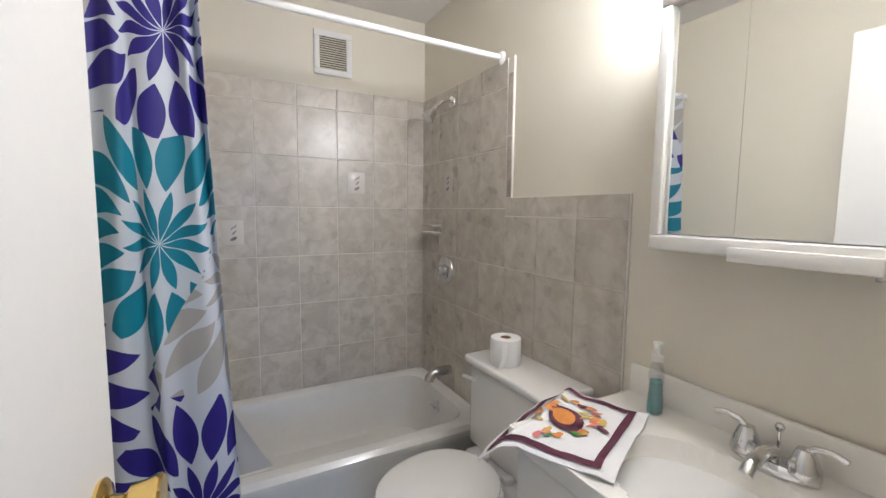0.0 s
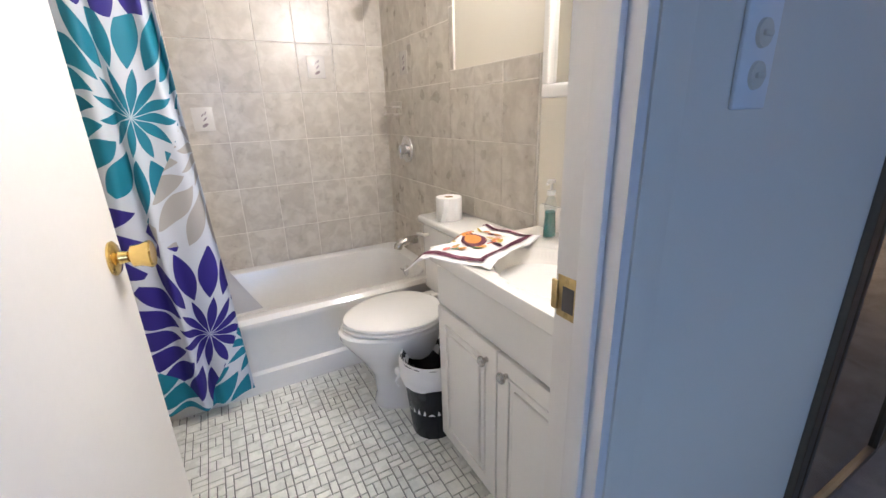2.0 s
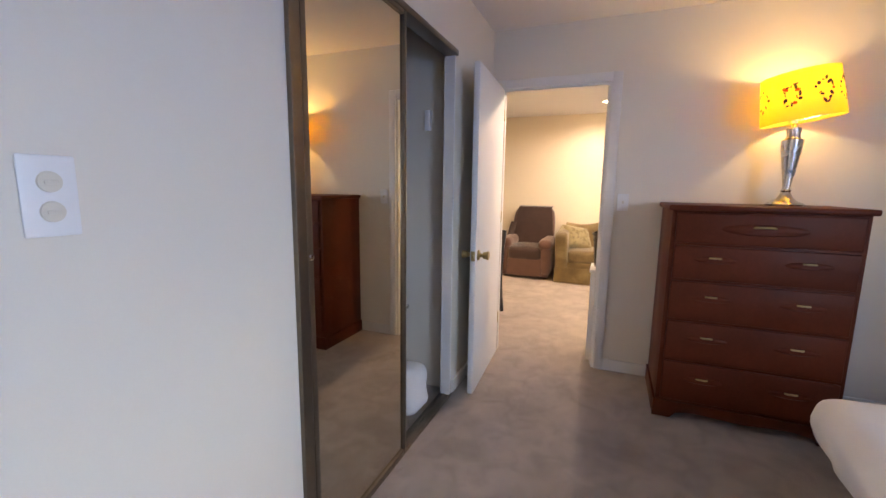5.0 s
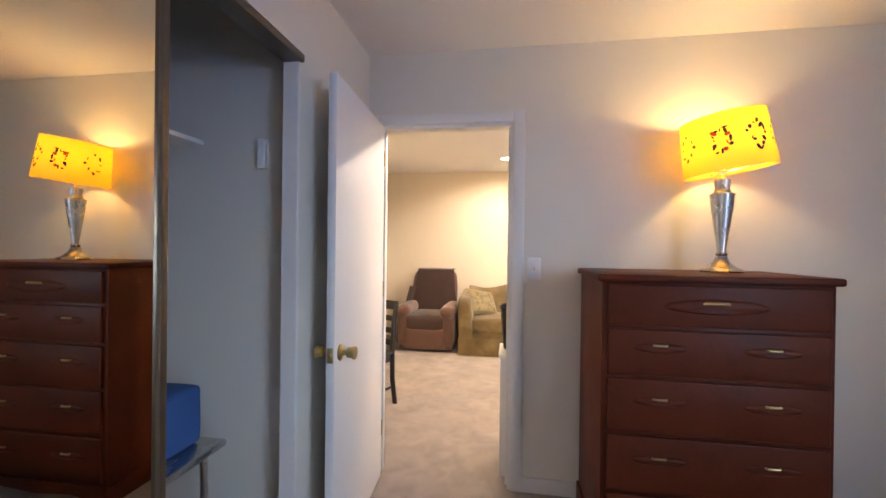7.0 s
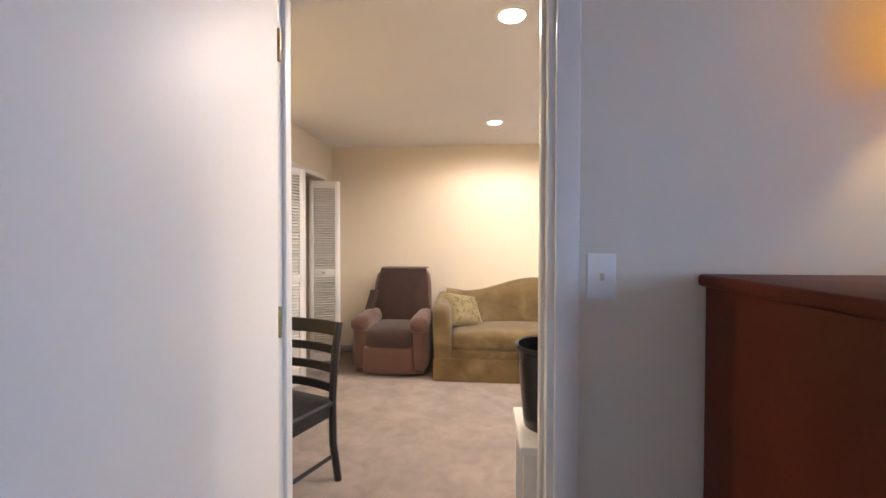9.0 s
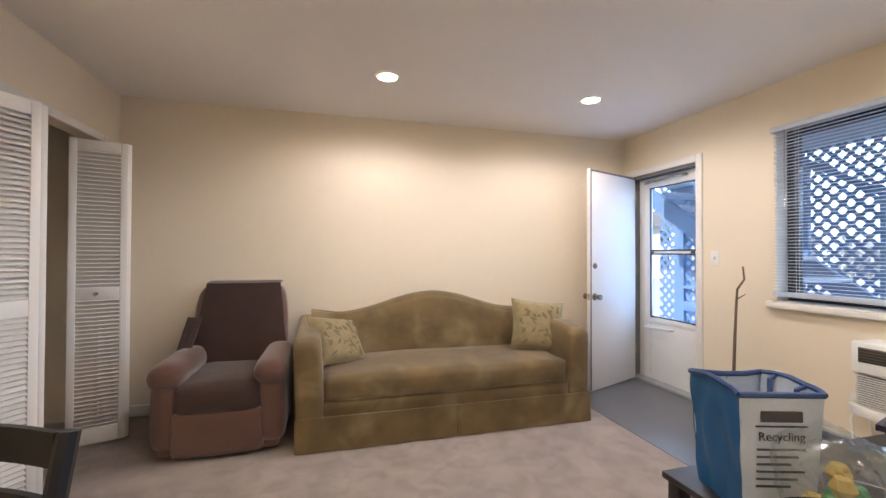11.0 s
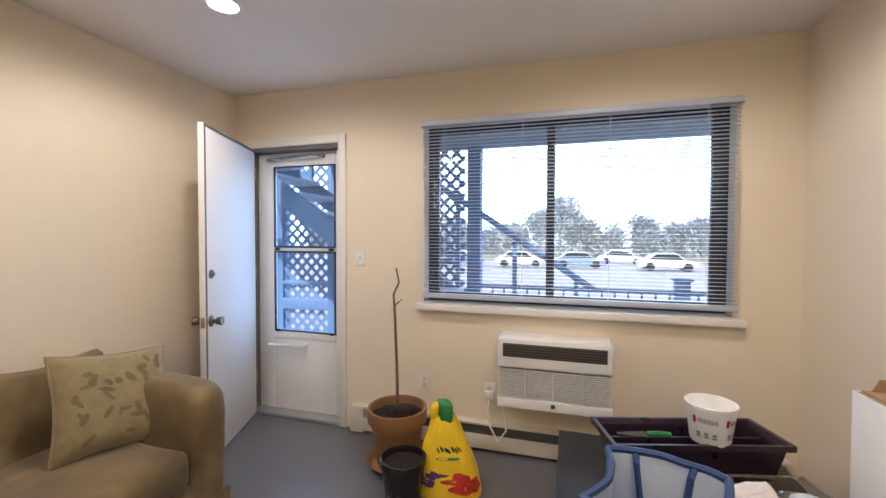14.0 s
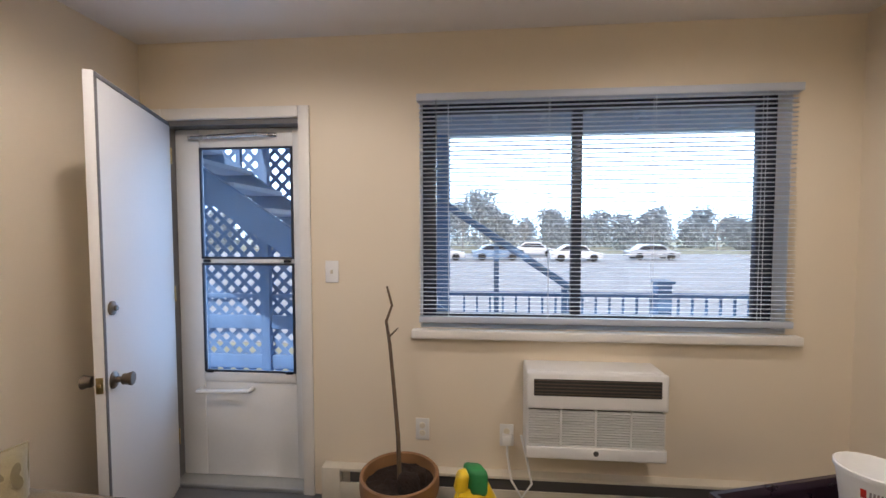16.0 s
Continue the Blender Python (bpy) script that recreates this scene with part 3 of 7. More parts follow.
slab_door("door_bathroom", pose(0.622, 0.045, 0, 0, 0, angle(0.622, 0.045, 0.675, 0.66)), 0.60, "white flush bathroom door standing open", DOORP, BRASS, 0.985, "polished brass knob")
slab_door("door_bedroom", pose(4.235, -0.14, 0, 0, 0, angle(4.235, -0.14, 3.46, -0.185)), 0.755, "white flush bedroom door standing open against the wall", DOORP, OLDBRASS, 0.90, "worn brass knob")
fd = slab_door("door_front", pose(7.825, -3.42, 0, 0, 0, angle(7.825, -3.42, 7.55, -2.70)), 0.765, "white front door standing open into the room", DOORP, BRONZE, 0.86, "dark bronze knob")
for sgn in (1, -1):
    part("deadbolt", lathe([(0, 0), (0.027, 0), (0.027, 0.008), (0.02, 0.012), (0.012, 0.013), (0.010, 0.022), (0, 0.022)], 20), BRONZE, fd, "dark bronze deadbolt", m=pose(0.70, 0.0175 * sgn, 1.14, -90 * sgn, 0, 0))
part("weatherstrip", rbox((0.01, 0.0172, 1.998), (0.765, 0.0205, 2.016), 0.001), DARKJAMB, fd, "dark weatherstrip")
part("weatherstrip", rbox((0.748, 0.0172, 0.02), (0.765, 0.0205, 1.998), 0.001), DARKJAMB, fd, "dark weatherstrip")
sp_ = thing("strike_plate", "worn brass strike plate let into the jamb", "hardware", pose(1.314, 0.020, 0.962))
part("plate", rbox((-0.002, -0.022, -0.034), (0.0, 0.024, 0.034), 0.0008), OLDBRASS, sp_)
part("lip", rbox((-0.005, 0.022, -0.024), (0.0, 0.034, 0.024), 0.002), OLDBRASS, sp_)
part("latch_hole", rbox((-0.0035, -0.010, -0.022), (-0.0018, 0.012, 0.018), 0.0005), GREYSLOT, sp_)
for z in (-0.028, 0.027):
    part("screw", lathe([(0, 0), (0.0045, 0), (0.003, 0.0015), (0, 0.0015)], 10), OLDBRASS, sp_, m=pose(-0.002, 0.004, z, 0, -90, 0))

# storm door in the front opening
sd = thing("door_storm", "white aluminium storm door with a glass upper half", "door", kind="structure")
for nm, lo, hi in (("stile", (7.095, -3.545, 0.03), (7.165, -3.51, 2.0)), ("stile", (7.705, -3.545, 0.03), (7.845, -3.51, 2.0)), ("top_rail", (7.165, -3.545, 1.90), (7.705, -3.51, 2.0)),
                   ("bottom_panel", (7.165, -3.543, 0.03), (7.705, -3.513, 0.58)), ("lock_rail", (7.165, -3.548, 0.58), (7.705, -3.505, 0.635)), ("mid_rail", (7.165, -3.54, 1.255), (7.705, -3.512, 1.28))):
    part(nm, rbox(lo, hi, 0.004), WHITEP, sd)
for z0, z1 in ((0.635, 1.255), (1.28, 1.90)):
    p = part("pane", box(B(), (7.165, -3.530, z0), (7.705, -3.527, z1)), PANE, sd, smooth=False)
    p.visible_shadow = False
    for lo, hi in (((7.165, -3.52, z0), (7.178, -3.508, z1)), ((7.692, -3.52, z0), (7.705, -3.508, z1)), ((7.178, -3.52, z0), (7.692, -3.508, z0 + 0.012)), ((7.178, -3.52, z1 - 0.012), (7.692, -3.508, z1))):
        part("glazing_bead", box(B(), lo, hi), ALUDARK, sd, smooth=False)
for x, z in ((7.20, 1.268), (7.67, 1.268), (7.20, 0.64), (7.67, 0.64)):
    part("clip", rbox((x - 0.02, -3.508, z - 0.008), (x + 0.02, -3.498, z + 0.008), 0.002), BLACKP, sd)
part("handle", tube([(7.42, -3.508, 0.545), (7.42, -3.46, 0.545), (7.72, -3.46, 0.535), (7.72, -3.508, 0.535)], 0.012), WHITEP, sd)
part("closer", tube([(7.75, -3.49, 1.95), (7.35, -3.47, 1.96), (7.25, -3.505, 1.96)], 0.011), NICKEL, sd)
part("chain", tube([(7.118, -3.505, 1.45 - 0.03 * i) for i in range(6)], 0.006, 6), NICKEL, sd)
structure("threshold", rbox((7.09, -3.59, 0.0), (7.85, -3.42, 0.028), 0.008), ALU, "worn aluminium door threshold", "threshold")
tf = thing("trim_front_jamb", "dark grey front door jambs", "trim", kind="structure")
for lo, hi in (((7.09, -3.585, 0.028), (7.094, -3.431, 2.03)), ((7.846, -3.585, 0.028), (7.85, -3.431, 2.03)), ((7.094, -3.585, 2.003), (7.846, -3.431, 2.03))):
    part("jamb", box(B(), lo, hi), DARKJAMB, tf, smooth=False)

# ---- bathroom ----
def recess_tub():
    """An alcove tub: apron, broad rolled rim and a sloping basin."""
    t = thing("bathtub", "white enamelled alcove bathtub against tiled walls", "bathtub")
    x0, x1, y0, y1, h = 0.385, 1.912, 1.475, 2.225, 0.385
    bm = B()
    prof = [(0.0, 0.0, 0.012), (0.0, 0.10, 0.012), (0.012, 0.115, 0.03), (0.012, 0.30, 0.03), (-0.004, 0.335, 0.03), (-0.004, 0.365, 0.03), (0.012, 0.385, 0.05), (0.06, h, 0.07), (0.085, 0.375, 0.11), (0.10, 0.33, 0.13), (0.13, 0.16, 0.15), (0.17, 0.11, 0.13), (0.26, 0.095, 0.1)]
    rings = []
    for inset, z, r in prof:
        a0, a1, b0, b1 = x0 + max(inset, 0) * 0.8, x1 - max(inset, 0) * 0.8, y0 + inset, y1 - max(inset, 0) * 0.8
        pts = []
        for cx, cy, s in ((a1 - r, b1 - r, 0), (a0 + r, b1 - r, 90), (a0 + r, b0 + r, 180), (a1 - r, b0 + r, 270)):
            for k in range(7):
                an = radians(s + 15 * k)
                pts.append(bm.verts.new((cx + r * math.cos(an), cy + r * math.sin(an), z)))
        rings.append(pts)
    for a, b in zip(rings, rings[1:]):
        for i in range(len(a)):
            j = (i + 1) % len(a)
            bm.faces.new((a[i], a[j], b[j], b[i]))
    bm.faces.new(rings[-1])
    part("basin", bm, ENAMEL, t)
    part("overflow_plate", lathe([(0, 0), (0.036, 0), (0.036, 0.004), (0.03, 0.008), (0, 0.009)], 22), CHROME, t, "chrome overflow plate", m=pose(1.822, 1.85, 0.30, 0, -78, 0))
    part("trip_lever", tube([(1.815, 1.85, 0.30), (1.795, 1.85, 0.31), (1.785, 1.85, 0.325)], 0.005), CHROME, t)
    part("drain", lathe([(0, 0.004), (0.028, 0.004), (0.03, 0), (0.034, 0)], 20), CHROME, t, m=pose(1.60, 1.85, 0.096))


recess_tub()

sh = thing("shower", "chrome shower head on a bent arm", "shower", pose(1.912, 1.88, 1.915))
part("flange", lathe([(0, 0), (0.03, 0), (0.028, 0.006), (0.012, 0.012), (0, 0.012)], 20), CHROME, sh, m=pose(0, 0, 0, 0, -90, 0))
part("arm", tube([(0, 0, 0), (-0.03, 0, 0.004), (-0.06, 0, -0.008), (-0.10, 0, -0.045)], 0.009), CHROME, sh)
part("head", lathe([(0, 0.03), (0.012, 0.03), (0.016, 0.015), (0.014, 0.0), (0.02, -0.01), (0.033, -0.05), (0.034, -0.062), (0.03, -0.066), (0, -0.066)], 22), CHROME, sh, m=pose(-0.105, 0, -0.052, 0, 38, 0))
vv = thing("shower_valve", "chrome single-handle shower valve", "faucet", pose(1.912, 1.93, 1.03, 0, -90, 0))
part("escutcheon", lathe([(0, 0), (0.078, 0), (0.076, 0.006), (0.06, 0.010), (0.03, 0.012), (0, 0.012)], 32), CHROME, vv)
part("hub", lathe([(0, 0.012), (0.028, 0.012), (0.026, 0.045), (0.02, 0.05), (0, 0.05)], 22), CHROME, vv)
part("lever", rbox((-0.055, -0.011, 0.038), (0.012, 0.011, 0.052), 0.005), CHROME, vv)
ts = thing("tub_spout", "brushed metal tub spout", "faucet", pose(1.912, 1.87, 0.485))
part("spout", tube([(0, 0, 0), (-0.06, 0, 0.002), (-0.10, 0, -0.004), (-0.125, 0, -0.025), (-0.128, 0, -0.04)], 0.026, 16), NICKEL, ts)
sd2 = thing("soap_dish", "grey tiled-in soap dish", "soap dish", pose(1.912, 2.05, 1.22))
part("tray", rbox((-0.06, -0.075, 0), (0, 0.075, 0.014), 0.005), TILE, sd2)
part("rail", tube([(-0.005, -0.07, 0.05), (-0.055, -0.065, 0.05), (-0.055, 0.065, 0.05), (-0.005, 0.07, 0.05)], 0.006), TILE, sd2)
part("back", rbox((-0.008, -0.075, 0.0), (0, 0.075, 0.08), 0.003), TILE, sd2)
rod = thing("curtain_rod", "white shower curtain rod across the tub", "curtain rod")
part("bar", tube([(0.385, 1.455, 2.02), (1.0, 1.455, 2.0135), (1.912, 1.455, 2.005)], 0.0125, 14), WHITEP, rod)
part("flange", lathe([(0, 0), (0.028, 0), (0.022, 0.012), (0.014, 0.016), (0, 0.016)], 20), WHITEP, rod, m=pose(1.912, 1.455, 2.005, 0, -90, 0))
vt = thing("wall_vent", "white metal exhaust vent grille above the tiles", "vent", pose(1.385, 2.238, 2.17))
part("backing", box(B(), (-0.085, -0.002, -0.1), (0.085, 0.0, 0.1)), GREYSLOT, vt, smooth=False)
for lo, hi in (((-0.1, -0.01, 0.082), (0.1, 0, 0.112)), ((-0.1, -0.01, -0.112), (0.1, 0, -0.082)), ((-0.1, -0.01, -0.082), (-0.07, 0, 0.082)), ((0.07, -0.01, -0.082), (0.1, 0, 0.082))):
    part("frame", rbox(lo, hi, 0.003), WHITEP, vt)
vs_ = part("slat", box(B(), (-0.07, -0.008, -0.0025), (0.07, 0.002, 0.0025), pose(0, 0, 0, 30, 0, 0)), CREAMP, vt, smooth=False)
for i in range(14):
    z = -0.076 + i * 0.0117
    if i == 0:
        vs_.matrix_basis = pose(0, 0, z)
    else:
        twin(vs_, pose(0, 0, z), vt)

# the curtain hangs gathered outside the tub
cu = thing("shower_curtain", "gathered shower curtain printed with navy, teal and grey petals", "curtain")


def cur(u, v):
    fold = 4.5 * u * 2 * math.pi + 0.8 * math.sin(2.2 * v + 1.0)
    amp = 0.020 + 0.010 * math.sin(5 * u + 2 * v) + 0.004 * math.sin(11 * u + 5 * v)
    x = 0.42 + (0.385 + 0.055 * (1 - v)) * u + 0.012 * math.sin(fold * 0.5 + 3 * v)
    y = 1.44 - 0.055 * (1 - v) + amp * math.sin(fold + 0.9 * math.sin(3 * v + u * 4))
    return x, y, 0.09 + 0.02 * math.sin(7 * u) + (1.905 - 0.01 * math.cos(fold)) * v


part("cloth", sheet(cur, 150, 44, 0.0015, lambda u, v: (u * 0.56, v * 1.9 + 0.09)), CURTAIN, cu)


def lin(u, v):
    return 0.60 + (0.20 + 0.17 * (1 - v) ** 1.3) * u, 1.53 - 0.03 * v + 0.012 * math.sin(14 * u + 2 * v) * v, 0.395 + 0.40 * v + 0.01 * u * (1 - v)


ln = part("liner", sheet(lin, 30, 24), LINERCLOTH, cu, "thin grey-white liner flared over the tub rim")
for i in range(8):
    part("ring", lathe([(0.018 + 0.0018 * math.cos(a), 0.0018 * math.sin(a)) for a in [k * math.pi / 3 for k in range(7)]], 14), CHROME, cu, m=pose(0.47 + i * 0.05, 1.455, 2.005, 0, 90, 8 * math.sin(i)))

# toilet
tl = thing("toilet", "white two-piece toilet with closed lid", "toilet", pose(1.912, 1.13, 0))


def egg(u, w, l, back=0.0):
    a = 2 * math.pi * u
    c = math.cos(a)
    return (-l * 0.5 * c * (1 if c > 0 else 0.85) - back, w * 0.5 * math.sin(a) * (1 - 0.10 * c))


def egg_stack(rows, seg=36):
    """Egg-shaped slices (z, width, length, centre x)."""
    bm = B()
    rings = []
    for z, w, l, cx in rows:
        rings.append([bm.verts.new((egg(i / seg, w, l)[0] + cx, egg(i / seg, w, l)[1], z)) for i in range(seg)])
    for a, b in zip(rings, rings[1:]):
        for i in range(seg):
            j = (i + 1) % seg
            bm.faces.new((a[i], a[j], b[j], b[i]))
    bm.faces.new(rings[0]), bm.faces.new(rings[-1])
    bmesh.ops.recalc_face_normals(bm, faces=bm.faces)
    return bm


part("bowl", egg_stack([(0.0, 0.24, 0.44, -0.36), (0.03, 0.235, 0.43, -0.36), (0.06, 0.225, 0.41, -0.36), (0.16, 0.235, 0.41, -0.37), (0.24, 0.27, 0.44, -0.40), (0.31, 0.33, 0.48, -0.43), (0.36, 0.36, 0.51, -0.445), (0.385, 0.365, 0.515, -0.445), (0.395, 0.35, 0.50, -0.445)]), PORC, tl)
part("deck", rbox((-0.25, -0.19, 0.30), (-0.02, 0.19, 0.40), 0.025, 3), PORC, tl)
part("seat", egg_stack([(0.399, 0.36, 0.46, -0.445), (0.403, 0.375, 0.475, -0.445), (0.412, 0.375, 0.475, -0.445), (0.416, 0.36, 0.46, -0.445)]), PORC, tl)
part("lid", egg_stack([(0.420, 0.36, 0.46, -0.445), (0.424, 0.37, 0.47, -0.445), (0.432, 0.365, 0.465, -0.445), (0.438, 0.33, 0.43, -0.445)]), PORC, tl)
for s in (-1, 1):
    part("hinge_cap", rbox((-0.245, s * 0.075 - 0.02, 0.40), (-0.205, s * 0.075 + 0.02, 0.425), 0.008), PORC, tl)
    part("bolt_cap", lathe([(0.016, 0), (0.015, 0.012), (0.008, 0.02), (0, 0.021)], 14), PORC, tl, m=pose(-0.33, s * 0.115, 0.028))
part("tank", prism([(-0.205, -0.22), (-0.012, -0.235), (-0.012, 0.235), (-0.205, 0.22)], 0.40, 0.735, "z", 0.02, 3), PORC, tl)
part("tank_lid", prism([(-0.222, -0.235), (-0.004, -0.25), (-0.004, 0.25), (-0.222, 0.235)], 0.737, 0.772, "z", 0.012, 3), PORC, tl)
part("flush_lever", tube([(-0.205, 0.155, 0.69), (-0.225, 0.155, 0.69), (-0.228, 0.19, 0.687), (-0.226, 0.225, 0.68)], 0.009), PORC, tl)
part("supply_hose", tube([(-0.03, 0.17, 0.40), (-0.05, 0.18, 0.30), (-0.04, 0.2, 0.2), (0.0, 0.2, 0.17)], 0.006), NICKEL, tl)
tp = thing("toilet_roll", "white toilet roll with a loose end standing on the tank lid", "toilet roll", pose(1.775, 1.20, 0.773))
part("roll", lathe([(0.021, 0), (0.056, 0), (0.058, 0.004), (0.058, 0.098), (0.056, 0.102), (0.021, 0.102), (0.021, 0)], 30), TISSUE, tp)
part("core", lathe([(0.0205, 0.002), (0.0205, 0.101), (0.0185, 0.101), (0.0185, 0.002)], 20), CARD, tp, "brown cardboard core")
part("loose_sheet", sheet(lambda u, v: (-0.03 - 0.028 * u - 0.02 * (1 - v), -0.05 - 0.012 * math.sin(3 * v) - 0.006 * u, 0.004 + 0.095 * v), 6, 8, 0.001), TISSUE, tp)

# vanity
va = thing("vanity_cabinet", "white raised-panel vanity cabinet with two doors", "cabinet")
VX, VY0, VY1 = 1.475, 0.055, 0.735
part("body", rbox((VX, VY0, 0.09), (1.92, VY1, 0.775), 0.003), CABW, va)
part("toe_kick", box(B(), (VX + 0.06, VY0, 0), (1.92, VY1, 0.09)), CABW, va, smooth=False)
part("false_drawer", rbox((VX - 0.016, VY0 + 0.01, 0.635), (VX, VY1 - 0.008, 0.768), 0.004), CABW, va)
mid = (VY0 + VY1) / 2
for y0, y1, ky in ((VY0 + 0.01, mid - 0.002, mid - 0.045), (mid + 0.002, VY1 - 0.008, mid + 0.045)):
    d = part("door", rbox((VX - 0.018, y0, 0.105), (VX, y1, 0.625), 0.004), CABW, va)
    for lo, hi in (((y0 + 0.05, 0.155), (y0 + 0.058, 0.575)), ((y1 - 0.058, 0.155), (y1 - 0.05, 0.575)), ((y0 + 0.058, 0.155), (y1 - 0.058, 0.163)), ((y0 + 0.058, 0.567), (y1 - 0.058, 0.575))):
        part("moulding", rbox((VX - 0.0235, lo[0], lo[1]), (VX - 0.016, hi[0], hi[1]), 0.003), CABW, d)
    pn = prism([(y0 + 0.075, 0.18), (y1 - 0.075, 0.18), (y1 - 0.075, 0.55), (y0 + 0.075, 0.55)], VX - 0.026, VX - 0.015, "x")
    bmesh.ops.bevel(pn, geom=list(pn.edges), offset=0.008, segments=2, profile=0.5, affect="EDGES")
    part("raised_panel", pn, CABW, d)
    part("knob", lathe([(0, 0), (0.008, 0), (0.007, 0.01), (0.015, 0.016), (0.016, 0.022), (0.011, 0.027), (0, 0.028)], 20), NICKEL, d, "round brushed nickel knob", m=pose(VX - 0.018, ky, 0.575, 0, -90, 0))
ct = thing("countertop", "white cultured marble vanity top with an integral basin", "countertop")


def top_surface(u, v):
    x, y = 1.452 + u * 0.468, 0.052 + v * 0.698
    q = ((x - 1.645) / 0.155) ** 2 + ((y - 0.37) / 0.215) ** 2
    return x, y, 0.822 - 0.115 * max(0.0, 1 - q) ** 0.55 - 0.004 * max(0, 1 - abs(q - 1) * 2)


part("basin_top", sheet(top_surface, 60, 80), MARBLE, ct)
part("front_edge", rbox((1.446, 0.052, 0.776), (1.462, 0.752, 0.8225), 0.005), MARBLE, ct)
part("side_edge", rbox((1.46, 0.738, 0.776), (1.92, 0.752, 0.8225), 0.005), MARBLE, ct)
part("backsplash", rbox((1.898, 0.052, 0.818), (1.922, 0.75, 0.905), 0.006), MARBLE, ct)
fa = thing("basin_faucet", "chrome two-lever basin faucet", "faucet", pose(1.838, 0.355, 0.823))
part("plate", lathe([(0, 0), (0.05, 0), (0.05, 0.012), (0.042, 0.02), (0, 0.022)], 28, 0.62, 1.62), CHROME, fa)
for s in (-1, 1):
    h = part("handle_base", lathe([(0, 0.01), (0.03, 0.012), (0.028, 0.03), (0.019, 0.055), (0.014, 0.066), (0, 0.068)], 22), CHROME, fa, m=pose(0, s * 0.052, 0))
    part("lever", tube([(0, s * 0.052, 0.058), (0.0, s * 0.068, 0.074), (-0.004, s * 0.095, 0.08), (-0.006, s * 0.118, 0.074)], 0.008, 12, taper=0.75), CHROME, fa)
part("spout", tube([(0, 0, 0.012), (-0.01, 0, 0.035), (-0.05, 0, 0.042), (-0.095, 0, 0.03), (-0.11, 0, 0.015)], 0.016, 14, taper=0.8), CHROME, fa)
part("lift_rod", tube([(0.018, 0, 0.01), (0.018, 0, 0.075)], 0.003, 8), CHROME, fa)
part("lift_knob", lathe([(0, 0), (0.006, 0.002), (0.010, 0.012), (0.006, 0.018), (0, 0.018)], 14), CHROME, fa, m=pose(0.018, 0, 0.072))
so = thing("soap_bottle", "clear pump bottle half full of teal soap", "bottle", pose(1.838, 0.625, 0.823, 0, 0, 25))
part("liquid", lathe([(0, 0.003), (0.026, 0.003), (0.027, 0.02), (0.022, 0.07), (0.022, 0.085), (0, 0.085)], 22, 1, 0.7), SOAPG, so)
part("shell", lathe([(0, 0), (0.028, 0), (0.029, 0.02), (0.024, 0.07), (0.027, 0.105), (0.02, 0.128), (0.012, 0.135), (0.012, 0.145)], 22, 1, 0.72), CLEARP, so)
part("pump", lathe([(0, 0.14), (0.014, 0.14), (0.014, 0.155), (0.005, 0.157), (0.005, 0.178), (0.012, 0.18), (0.012, 0.19), (0, 0.192)], 18), WHITEP, so)
part("nozzle", tube([(0, 0, 0.185), (-0.022, 0, 0.186), (-0.036, 0, 0.180)], 0.005, 8), WHITEP, so)

# towel with an owl print
tw = thing("hand_towel", "cream owl-print towel with plum border on the counter corner", "towel", pose(1.565, 0.70, 0.825, 0, 0, 24))


def tw_h(a, b):
    z = 0.006 + 0.009 * noise.noise(Vector((a * 14, b * 14, 3))) + 0.010 * max(0, math.sin(b * 26 + a * 6)) ** 3
    return z


def tw_f(u, v):
    a, b = (u - 0.5) * 0.33, (v - 0.5) * 0.36
    drop = max(0.0, b - 0.035) if a > -0.2 else 0
    side = max(0.0, -a - 0.12)
    z = tw_h(a, b) + 0.004
    return a + 0.02 * noise.noise(Vector((b * 9, 1, a))), b - drop * 0.35, z - drop * 0.42 - side * 0.25


part("cloth", sheet(tw_f, 40, 44, 0.003), BEDDING, tw)
PLUM = material("plum_print", (0.10, 0.025, 0.045), 0.9, vary=0.2, scale=30, fine=250, bump=0.2)
ORANGE = material("orange_print", (0.55, 0.22, 0.05), 0.9, vary=0.25, scale=40, fine=250, bump=0.2)
PINKP = material("pink_print", (0.60, 0.20, 0.16), 0.9, vary=0.2, scale=40, fine=250, bump=0.2)
OCHRE = material("ochre_print", (0.50, 0.36, 0.08), 0.9, vary=0.2, scale=40, fine=250, bump=0.2)


def on_towel(name, mat, ring, inner=None):
    """A printed patch that follows the towel: ring of (u, v) points."""
    bm = B()
    c = (sum(p[0] for p in ring) / len(ring), sum(p[1] for p in ring) / len(ring))

    def lift(p):
        q = Vector(tw_f(*p))
        return q + Vector((0, 0, 0.0045))
    rows = 4
    gr = [[bm.verts.new(lift((c[0] + (p[0] - c[0]) * k / rows, c[1] + (p[1] - c[1]) * k / rows))) for p in ring] for k in range(1, rows + 1)]
    mid_v = bm.verts.new(lift(c))
    n_ = len(ring)
    for i in range(n_):
        j = (i + 1) % n_
        bm.faces.new((mid_v, gr[0][i], gr[0][j]))
        for a, b in zip(gr, gr[1:]):
            bm.faces.new((a[i], b[i], b[j], a[j]))
    return part(name, bm, mat, tw)


def oval(cx, cy, a, b, rot=0, k=14, point=0.0):
    out = []
    for i in range(k):
        t_ = 2 * math.pi * i / k
        x, y = a * math.cos(t_), b * math.sin(t_) * (1 - point * math.cos(t_))
        out.append((cx + x * math.cos(rot) - y * math.sin(rot), cy + x * math.sin(rot) + y * math.cos(rot)))
    return out


